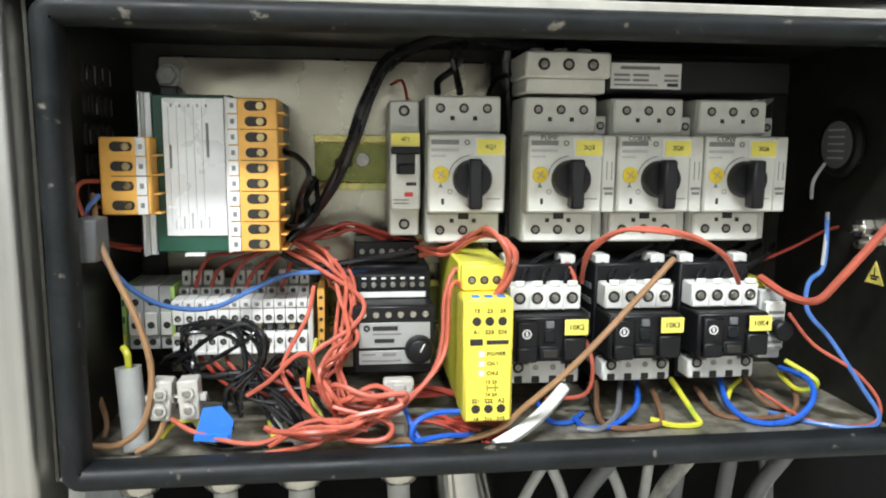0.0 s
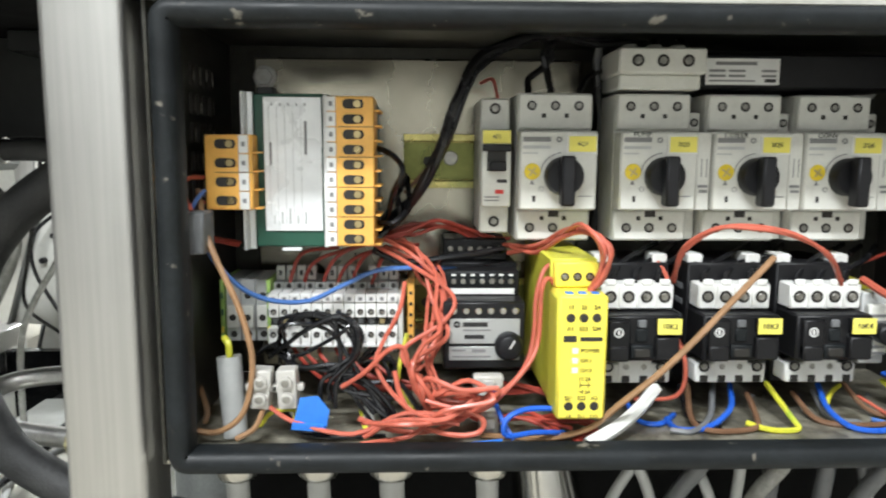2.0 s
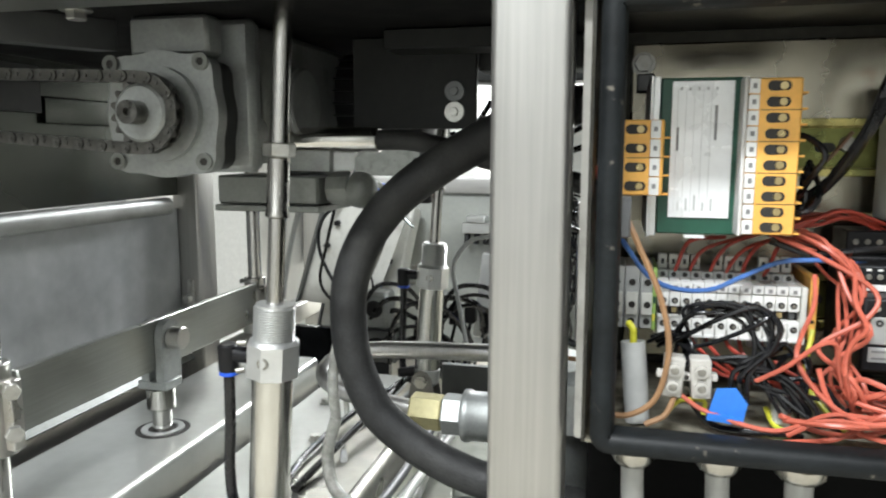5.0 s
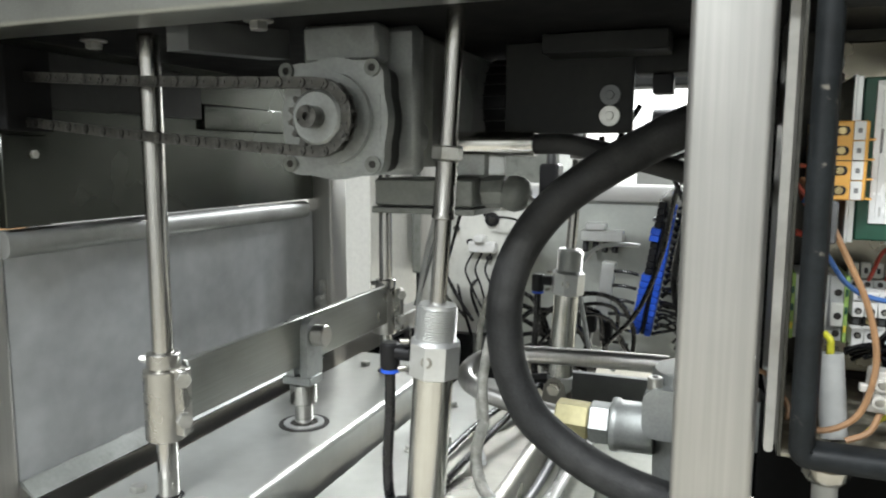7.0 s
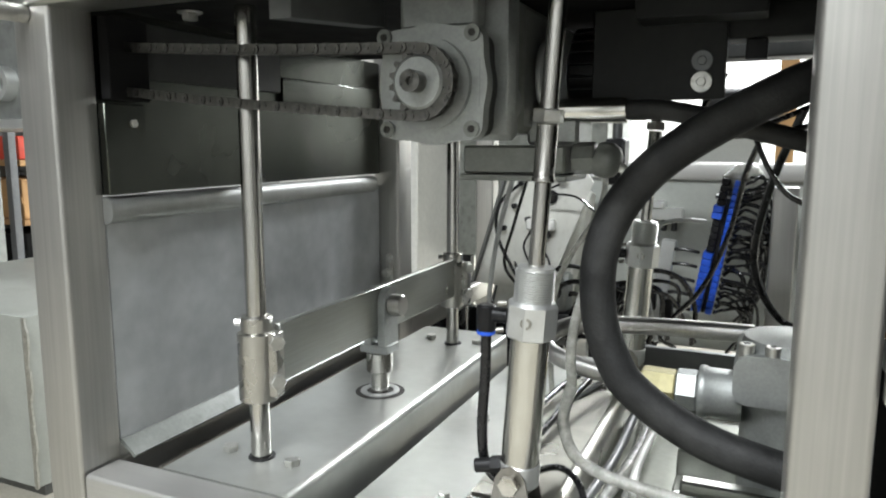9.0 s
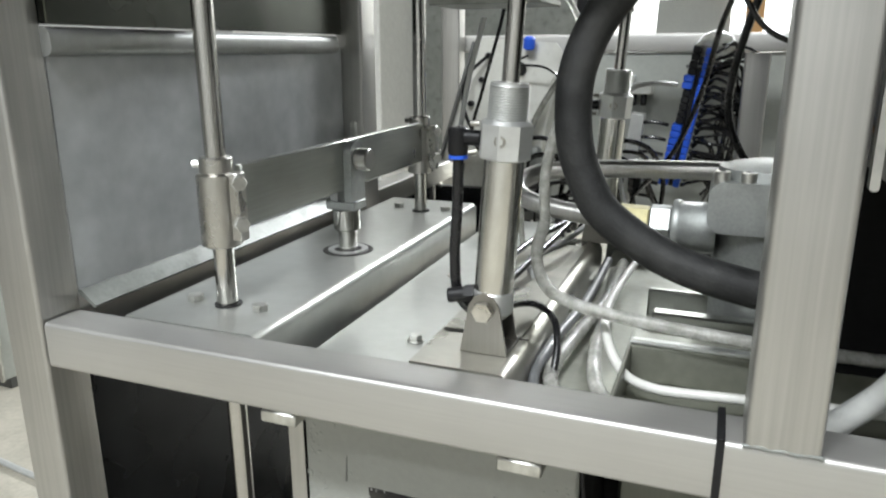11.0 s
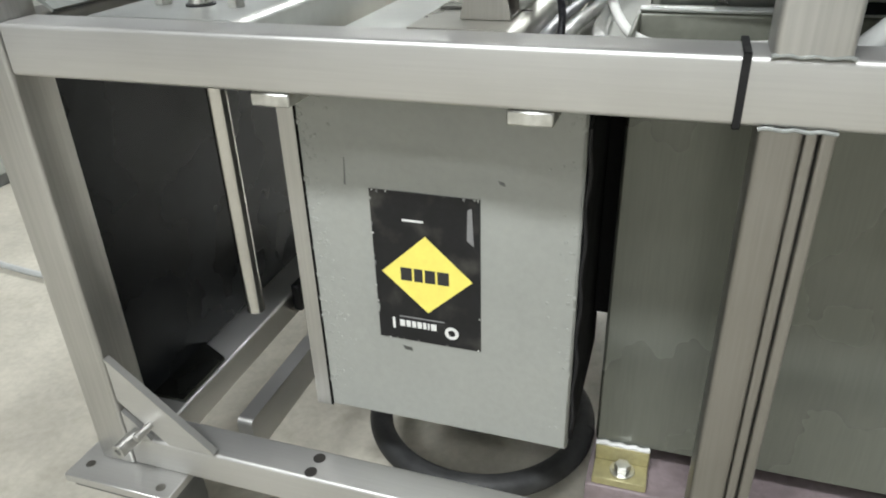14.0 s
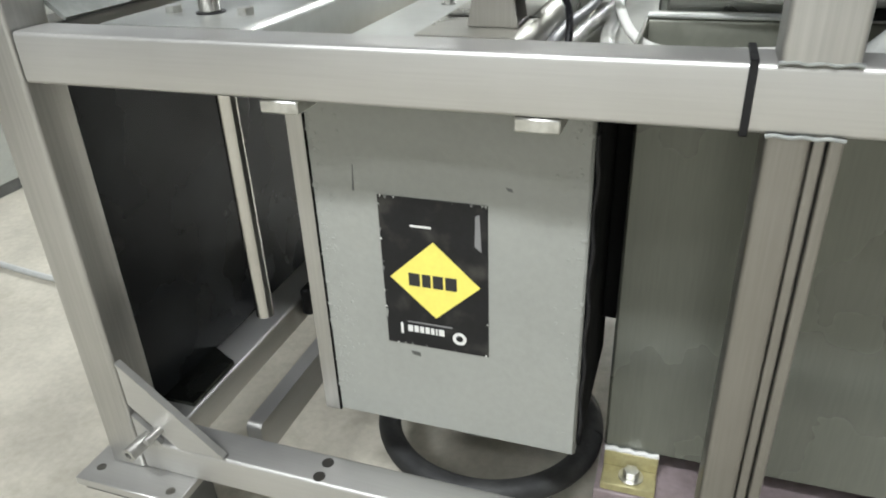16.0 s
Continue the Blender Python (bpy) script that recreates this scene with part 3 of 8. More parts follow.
def air_cylinder(dx, dy, label):
    t = thing("air_cylinder", (-0.382 + dx, 0.445 + dy, 0.578), label, "air cylinder", "air cylinders of the lift")

    def at(z):
        k = (z - 0.613) / (0.99 - 0.613)
        return Vector((-0.380 + 0.024 * k + dx, 0.445 + dy, z))
    way = at(0.99) - at(0.613)
    part("bracket", Geo().prism([(-0.4005, 0.5785), (-0.3635, 0.5785), (-0.368, 0.604), (-0.370, 0.616), (-0.375, 0.624), (-0.382, 0.627), (-0.389, 0.624), (-0.394, 0.616), (-0.396, 0.604)], "y", 0.429, 0.4315).box(-0.4005, -0.3635, 0.4315, 0.466, 0.5785, 0.581, 0.0006)
         .prism([(-0.4005, 0.5785), (-0.3635, 0.5785), (-0.370, 0.616), (-0.382, 0.627), (-0.394, 0.616)], "y", 0.458, 0.4605).move(Matrix.Translation((dx, dy, 0))), DULLSTEEL, t)
    part("pivot_bolt", Geo().hexagon((-0.382 + dx, 0.429 + dy, 0.613), (-0.382 + dx, 0.4235 + dy, 0.613), 0.0085), NICKEL, t)
    part("end_cap", Geo().lathe([(0.006, -0.006), (0.012, 0.0), (0.0158, 0.004), (0.0158, 0.02), (0.015, 0.021)], at(0.605), way, 28), ALU, t)
    part("barrel", Geo().lathe([(0.0148, 0), (0.0148, 0.1)], at(0.6255), way, 32), BARREL, t, "bright stainless barrel")
    part("head", Geo().lathe([(0.0162, 0), (0.0194, 0.0015), (0.0194, 0.0255), (0.0170, 0.028)], at(0.7245), way, 8), ALU, t, "matt aluminium head")
    part("port", Geo().ring(at(0.739) + Vector((0.001, -0.0175, 0)), at(0.739) + Vector((0.001, -0.0188, 0)), 0.0026, 0.0042, 18).cyl(at(0.739) + Vector((0.001, -0.0170, 0)), at(0.739) + Vector((0.001, -0.0181, 0)), 0.0028, 12), SCREW, t)
    prof = []
    for k in range(14):
        prof += [(0.0150, 0.0018 * k), (0.0135, 0.0018 * k + 0.0009)]
    part("thread", Geo().lathe(prof + [(0.0135, 0.026)], at(0.7525), way, 28), ALU, t)
    part("piston_rod", Geo().cyl(at(0.778), at(0.845), 0.0062, 20), CHROME, t)
    part("coupling", Geo().lathe([(0.0072, 0), (0.0085, 0.001), (0.0085, 0.0035), (0.0078, 0.0045), (0.0078, 0.041), (0.007, 0.042)], at(0.840), way, 24), TURNED, t)
    part("locknut", Geo().hexagon(at(0.8825), at(0.892), 0.0112), ZINC, t)
    part("upper_rod", Geo().cyl(at(0.892), at(0.986), 0.0066, 20), CHROME, t)
    e = at(0.738)
    g = Geo().cyl(e + Vector((-0.0185, 0, 0.001)), e + Vector((-0.030, 0, 0.001)), 0.0058, 14).lathe([(0.0066, -0.012), (0.0075, -0.010), (0.0075, 0.007), (0.006, 0.0085)], e + Vector((-0.036, 0, 0)), (0, 0, 1), 18)
    part("elbow_fitting", g, BLACK, t, "black push-in elbow")
    part("release_ring", Geo().ring(e + Vector((-0.036, 0, -0.0145)), e + Vector((-0.036, 0, -0.012)), 0.004, 0.0072), BLUE, t, "blue release ring")
    part("air_tube", Geo().sweep([e + Vector((-0.036, 0, -0.012)), e + Vector((-0.037, 0.001, -0.05)), e + Vector((-0.039, 0.001, -0.09)), e + Vector((-0.036, 0.003, -0.122)), e + Vector((-0.020, 0.006, -0.136)), e + Vector((-0.002, 0.02, -0.137))], 0.0042, 10), W_BLACK, t, "black air tube")
    part("bottom_fitting", Geo().cyl((-0.395 + dx, 0.44 + dy, 0.622), (-0.413 + dx, 0.436 + dy, 0.6195), 0.0058, 14, 0.001).cyl((-0.392 + dx, 0.44 + dy, 0.6225), (-0.40 + dx, 0.439 + dy, 0.6215), 0.0068, 6), BLACK, t)
    part("bleed_screw", Geo().cyl(e + Vector((-0.018, -0.006, 0.012)), e + Vector((-0.024, -0.008, 0.012)), 0.0022, 10).cyl(e + Vector((-0.02, -0.006, -0.008)), e + Vector((-0.0255, -0.008, -0.009)), 0.0022, 10), SCREW, t)
    return t


air_cylinder(0, 0, "silver air cylinder standing on a steel clevis bracket")
air_cylinder(0.026, 0.355, "silver air cylinder at the far side of the frame")


def chain_drive():
    t = thing("gear_motor", (-0.455, 0.5, 0.869), "grey cast gear motor with a chain sprocket", "gear motor")
    # lobed flange
    o = []
    for k in range(64):
        a = 2 * math.pi * k / 64
        r = 0.0452 + 0.0095 * abs(math.sin(2 * a)) ** 7
        o.append((-0.456 + r * math.cos(a), 0.912 + r * math.sin(a)))
    part("flange", Geo().prism(o, "y", 0.449, 0.461), CAST, t)
    part("flange", Geo().prism([(-0.456 + (x + 0.456) * 0.9, 0.912 + (z - 0.912) * 0.95) for x, z in o], "y", 0.461, 0.484), DARKPAINT, t)
    part("body", Geo().box(-0.496, -0.402, 0.484, 0.500, 0.870, 0.984, 0.005), CAST, t)
    part("neck", Geo().box(-0.490, -0.425, 0.462, 0.484, 0.955, 0.984, 0.003), CAST, t)
    part("adapter", Geo().box(-0.488, -0.415, 0.500, 0.515, 0.872, 0.984, 0.003), DARKPAINT, t)
    part("gear_case", Geo().box(-0.485, -0.405, 0.515, 0.72, 0.876, 0.982, 0.006), GEARPAINT, t)
    part("side_cover", Geo().cyl((-0.400, 0.56, 0.925), (-0.393, 0.56, 0.925), 0.03, 28, 0.002).cyl((-0.4075, 0.498, 0.90), (-0.403, 0.498, 0.90), 0.011, 20, 0.001), CAST, t)
    part("motor", Geo().lathe([(0.036, 0), (0.045, 0.004), (0.045, 0.07), (0.040, 0.085), (0.025, 0.09)], (-0.40, 0.672, 0.935), (1, 0.0, 0), 32), BLACK, t)
    for k in range(9):
        a = radians(130 + 14 * k)
        part("fin", Geo().box(-0.395, -0.325, 0.666 + 0.046 * math.cos(a), 0.678 + 0.046 * math.cos(a), 0.9342 + 0.047 * math.sin(a), 0.9358 + 0.047 * math.sin(a), 0.0003), BLACK, t)
    part("boss", Geo().ring((-0.457, 0.449, 0.912), (-0.457, 0.4435, 0.912), 0.012, 0.034, 36), CAST, t)
    for sx, sz in ((-0.4955, 0.9485), (-0.4225, 0.9485), (-0.4935, 0.8785), (-0.4225, 0.8785)):
        b = part("cap_screw", Geo().ring((sx, 0.449, sz), (sx, 0.4465, sz), 0.003, 0.0062, 18).cyl((sx, 0.449, sz), (sx, 0.4475, sz), 0.004, 12), GEARPAINT, t)
        part("socket", Geo().cyl((sx, 0.4475, sz), (sx, 0.447, sz), 0.003, 6), HOLE, b)
    part("cast_mark", Geo().box(-0.4185, -0.4165, 0.4486, 0.4495, 0.895, 0.929, 0.0002), CAST, t)
    # terminal box under the case
    part("terminal_box", Geo().box(-0.463, -0.372, 0.53, 0.60, 0.842, 0.866, 0.002), GEARPAINT, t)
    part("terminal_lid", Geo().box(-0.465, -0.370, 0.528, 0.602, 0.836, 0.8415, 0.001), GEARPAINT, t)
    part("box_neck", Geo().box(-0.41, -0.365, 0.545, 0.60, 0.8665, 0.895, 0.003), CAST, t)
    part("cable_gland", Geo().cyl((-0.3695, 0.55, 0.855), (-0.350, 0.55, 0.856), 0.0135, 8, 0.001).lathe([(0.0135, 0), (0.015, 0.004), (0.015, 0.012), (0.012, 0.018), (0.006, 0.021)], (-0.350, 0.55, 0.856), (1, 0, -0.25), 14), GEARPAINT, t)
    # sprocket with teeth
    n = 16
    o = []
    for k in range(n * 4):
        r = 0.0225 + (0.0022 if k % 4 in (1, 2) else -0.0015)
        a = 2 * math.pi * k / (n * 4)
        o.append((-0.455 + r * math.cos(a), 0.912 + r * math.sin(a)))
    part("sprocket", Geo().prism(o, "y", 0.4245, 0.4315), RUSTCHAIN, t, "worn greasy sprocket")
    part("sprocket_hub", Geo().lathe([(0.019, 0), (0.02, 0.001), (0.02, 0.010), (0.018, 0.012)], (-0.455, 0.4335, 0.912), (0, -1, 0), 28), CAST, t)
    part("shaft", Geo().ring((-0.455, 0.4215, 0.912), (-0.455, 0.409, 0.912), 0.003, 0.008, 24).cyl((-0.455, 0.42, 0.912), (-0.455, 0.4125, 0.912), 0.005, 12), RUSTCHAIN, t)
    # chain
    c = thing("roller_chain", (-0.6, 0.428, 0.88), "oily steel roller chain round the sprocket", "chain")
    path = []
    for k in range(25):
        u = k / 24
        path.append((-0.772 + u * 0.317, 0.9535 - 0.0168 * u - 0.002 * math.sin(math.pi * u)))
    path = path[:-1]
    for k in range(9):
        a = radians(90 - 180 * k / 8)
        path.append((-0.455 + 0.0247 * math.cos(a), 0.912 + 0.0247 * math.sin(a)))
    for k in range(1, 25):
        u = k / 24
        path.append((-0.455 - u * 0.317, 0.8873 + 0.0285 * u - 0.002 * math.sin(math.pi * u)))
    dist, out = 0.0, [path[0]]
    for a, b in zip(path, path[1:]):
        seg = math.hypot(b[0] - a[0], b[1] - a[1])
        while dist + seg >= 0.0095:
            k = (0.0095 - dist) / seg
            a = (a[0] + (b[0] - a[0]) * k, a[1] + (b[1] - a[1]) * k)
            seg = math.hypot(b[0] - a[0], b[1] - a[1])
            out.append(a)
            dist = 0.0
        dist += seg

    def plate_outline():
        o = []
        for k in range(7):
            a = radians(-90 + 30 * k)
            o.append((0.00475 + 0.0040 * math.cos(a), 0.0040 * math.sin(a)))
        for k in range(7):
            a = radians(90 + 30 * k)
            o.append((-0.00475 + 0.0040 * math.cos(a), 0.0040 * math.sin(a)))
        return o
    po = plate_outline()
    outer = Geo().prism(po, "y", -0.0052, -0.0038).prism(po, "y", 0.0038, 0.0052)
    inner = Geo().prism(po, "y", -0.0036, -0.0022).prism(po, "y", 0.0022, 0.0036)
    for s in (-1, 1):
        outer.cyl((s * 0.00475, -0.006, 0), (s * 0.00475, 0.006, 0), 0.0016, 8)
        inner.cyl((s * 0.00475, -0.0022, 0), (s * 0.00475, 0.0022, 0), 0.0031, 10)
    mo, mi = mesh_of("outer_link", outer, RUSTCHAIN), mesh_of("inner_link", inner, RUSTCHAIN)
    for i, (a, b) in enumerate(zip(out, out[1:])):
        ob = new("link", mo if i % 2 else mi)
        ob.parent = c
        ob.matrix_basis = Matrix.Translation(Vector(((a[0] + b[0]) / 2, 0.428, (a[1] + b[1]) / 2)) - ORIGIN[c]) @ Matrix.Rotation(-math.atan2(b[1] - a[1], b[0] - a[0]), 4, "Y")


chain_drive()


def upper_works():
    t = thing("valve_plate", (-0.31, 0.6, 0.9), "dark steel plate bolted under the deck", "plate")
    part("plate", Geo().box(-0.367, -0.255, 0.6, 0.606, 0.905, 0.984, 0.001), DARKPAINT, t)
    part("block", Geo().box(-0.325, -0.225, 0.56, 0.60, 0.968, 0.984, 0.001), DARKPAINT, t)
    part("bolt", hex_bolt(Geo(), -0.274, 0.5995, 0.9195, (0, -1, 0), 0.004, 0.003, 0.0088), ZINC, t)
    part("bolt", hex_bolt(Geo(), -0.274, 0.5995, 0.937, (0, -1, 0), 0.004, 0.003, 0.0088), DARKSHEET, t)
    s = thing("deck_beam", (-0.3, 0.7, 0.92), "dark steel beam under the deck", "beam")
    part("beam", Geo().tube("x", -0.255, 0.3, 0.61, 0.65, 0.955, 0.984, 0.003), DARKPAINT, s)
    part("cross_beam", Geo().tube("x", -0.47, 0.3, 1.04, 1.10, 0.985, 1.02, 0.003), DARKPAINT, s)
    part("stop", Geo().box(-0.241, -0.224, 0.61, 0.63, 0.938, 0.9545, 0.001), BLACK, s)
    d = thing("deck_rib", (-0.6, 0.6, 0.96), "dark folded rib with bolts under the deck", "rib")
    part("rib", Geo().prism([(-0.575, 0.41), (-0.555, 0.41), (-0.512, 0.478), (-0.532, 0.478)], "z", 0.962, 0.9845), DARKSHEET, d)
    for x, y in ((-0.585, 0.44), (-0.70, 0.46), (-0.507, 0.43)):
        part("bolt", hex_bolt(Geo(), x, y, 0.9845, (0, 0, -1), 0.007, 0.006, 0.011), ZINC, d)
    h = thing("hose_sleeve", (-0.355, 0.55, 0.88), "bright steel sleeve crimped on a thin black hose", "hose")
    part("sleeve", Geo().cyl((-0.404, 0.55, 0.895), (-0.3255, 0.55, 0.895), 0.0105, 24, 0.001), BARREL, h)
    part("hose", Geo().sweep([(-0.326, 0.55, 0.895), (-0.295, 0.548, 0.894), (-0.25, 0.54, 0.884), (-0.2, 0.545, 0.871), (-0.12, 0.56, 0.85)], 0.0082, 14), RUBBER, h)
    solo("rubber_hose", Geo().sweep([(-0.06, 0.57, 0.925), (-0.11, 0.56, 0.925), (-0.15, 0.535, 0.922), (-0.198, 0.505, 0.910), (-0.271, 0.50, 0.870), (-0.312, 0.50, 0.832), (-0.333, 0.50, 0.787), (-0.334, 0.50, 0.738), (-0.322, 0.50, 0.70), (-0.303, 0.50, 0.674), (-0.255, 0.50, 0.645), (-0.194, 0.50, 0.629), (-0.12, 0.50, 0.62), (-0.04, 0.50, 0.62)], 0.0142, 20, 8), RUBBER, "thick black rubber hose in a wide bend", "hose")
    solo("spacer_tube", Geo().ring((-0.780, 0.358, 0.972), (-0.784, 0.325, 0.972), 0.004, 0.0075, 20).cyl((-0.780, 0.358, 0.972), (-0.7835, 0.33, 0.972), 0.005, 12), STEEL, "short steel spacer tube welded to the post", "spacer")


upper_works()


def filter_unit():
    t = thing("pump_filter", (-0.19, 0.6, 0.505), "cast aluminium filter housing with pipe fittings", "filter")
    part("body", Geo().lathe([(0.034, 0), (0.038, 0.02), (0.040, 0.14), (0.042, 0.15)], (-0.188, 0.60, 0.506), (0, 0, 1), 28), CAST, t)
    part("cap", Geo().tube("y", 0.555, 0.645, -0.234, -0.14, 0.656, 0.698, 0.012).lathe([(0.042, 0), (0.040, 0.008), (0.02, 0.013)], (-0.188, 0.60, 0.698), (0, 0, 1), 28), CAST, t)
    for x, y in ((-0.225, 0.565), (-0.205, 0.563), (-0.152, 0.563)):
        b = part("cap_screw", Geo().cyl((x, y, 0.693), (x, y, 0.706), 0.0062, 16, 0.0008), ZINC, t)
        part("socket", Geo().cyl((x, y, 0.706), (x, y, 0.7064), 0.003, 6), HOLE, b)
    part("inlet", Geo().lathe([(0.0225, 0), (0.0235, 0.002), (0.0235, 0.006), (0.022, 0.008), (0.022, 0.036)], (-0.262, 0.59, 0.652), (1, 0, 0), 28), CAST, t)
    part("nut", Geo().hexagon((-0.281, 0.59, 0.652), (-0.2625, 0.59, 0.652), 0.0185), CAST, t)
    part("union", Geo().hexagon((-0.311, 0.59, 0.653), (-0.2815, 0.59, 0.652), 0.0165), YELLOWED, t, "yellowed union")
    part("pipe", Geo().sweep([(-0.309, 0.59, 0.653), (-0.36, 0.60, 0.656), (-0.398, 0.612, 0.662), (-0.412, 0.63, 0.670), (-0.402, 0.655, 0.679), (-0.37, 0.665, 0.684), (-0.30, 0.66, 0.689), (-0.22, 0.655, 0.692)], 0.0088, 16), STEEL, t, "bent steel pipe")
    solo("clear_hose", Geo().sweep([(-0.362, 0.535, 0.66), (-0.366, 0.525, 0.632), (-0.352, 0.505, 0.612), (-0.325, 0.495, 0.603), (-0.278, 0.489, 0.598), (-0.22, 0.487, 0.594), (-0.15, 0.485, 0.592), (-0.08, 0.485, 0.592)], 0.0052, 12), CLEAR, "clear braided hose lying over the trough", "hose")
    solo("clear_hose", Geo().sweep([(-0.342, 0.55, 0.852), (-0.326, 0.55, 0.845), (-0.322, 0.545, 0.82), (-0.333, 0.535, 0.785), (-0.352, 0.53, 0.745), (-0.362, 0.53, 0.70), (-0.362, 0.535, 0.66)], 0.0045, 12), CLEAR, "clear hose hanging from the gear motor", "hose")
    runs = [
        ("white_cable", W_WHITE, 0.0038, [(-0.30, 0.80, 0.57), (-0.307, 0.66, 0.578), (-0.306, 0.53, 0.583), (-0.288, 0.475, 0.566), (-0.262, 0.455, 0.56), (-0.21, 0.452, 0.562), (-0.12, 0.45, 0.568), (-0.05, 0.44, 0.575)]),
        ("clear_hose", CLEAR, 0.0062, [(-0.335, 0.80, 0.54), (-0.318, 0.62, 0.55), (-0.312, 0.52, 0.553), (-0.298, 0.462, 0.545), (-0.262, 0.437, 0.54), (-0.19, 0.432, 0.545), (-0.08, 0.43, 0.545)]),
        ("clear_hose", CLEAR, 0.0062, [(-0.325, 0.80, 0.552), (-0.322, 0.66, 0.555), (-0.332, 0.55, 0.556), (-0.338, 0.47, 0.553), (-0.322, 0.425, 0.552), (-0.308, 0.405, 0.535)]),
        ("grey_cable", W_GREY, 0.0045, [(-0.34, 0.78, 0.56), (-0.338, 0.62, 0.562), (-0.345, 0.52, 0.562), (-0.347, 0.45, 0.557), (-0.335, 0.42, 0.543), (-0.325, 0.405, 0.53)]),
        ("grey_cable", W_PALE, 0.0085, [(-0.04, 0.41, 0.66), (-0.095, 0.425, 0.625), (-0.12, 0.43, 0.59), (-0.145, 0.43, 0.563), (-0.16, 0.43, 0.545)]),
        ("black_cable", W_BLACK, 0.003, [(-0.39, 0.46, 0.601), (-0.37, 0.52, 0.59), (-0.345, 0.50, 0.588), (-0.336, 0.48, 0.572), (-0.335, 0.46, 0.55)]),
        ("black_cable", W_BLACK, 0.0038, [(-0.41, 0.55, 0.583), (-0.40, 0.64, 0.592), (-0.39, 0.72, 0.60), (-0.38, 0.80, 0.61), (-0.37, 0.86, 0.62)]),
        ("black_cable", W_BLACK, 0.0038, [(-0.42, 0.53, 0.582), (-0.43, 0.62, 0.584), (-0.42, 0.72, 0.59), (-0.40, 0.8, 0.595), (-0.38, 0.86, 0.60)]),
        ("grey_cable", W_LGREY, 0.0035, [(-0.36, 0.86, 0.60), (-0.39, 0.76, 0.583), (-0.41, 0.68, 0.582), (-0.39, 0.62, 0.582)]),
    ]
    for name, m, r, pts in runs:
        solo(name, Geo().sweep(pts, r, 10), m, {"white_cable": "white cable lying loose in the trough", "clear_hose": "clear braided hose lying in the trough", "grey_cable": "grey cable lying in the trough", "black_cable": "thin black cable along the tray"}[name], name.split("_")[1])
    g = Geo()
    for u0, u1, w0, w1 in ((0.3575, 0.3588, 0.5352, 0.5802), (0.3575, 0.4005, 0.5788, 0.5802), (0.3575, 0.4005, 0.5352, 0.5366), (0.3992, 0.4005, 0.5352, 0.5802)):
        g.box(-0.2147, -0.2100, u0, u1, w0, w1, 0.0005)
    tie = solo("cable_tie", g, BLACK, "black cable tie round the frame rail", "cable tie")
    part("tie_head", Geo().box(-0.2155, -0.2092, 0.4006, 0.404, 0.565, 0.571, 0.0006), BLACK, tie)


filter_unit()


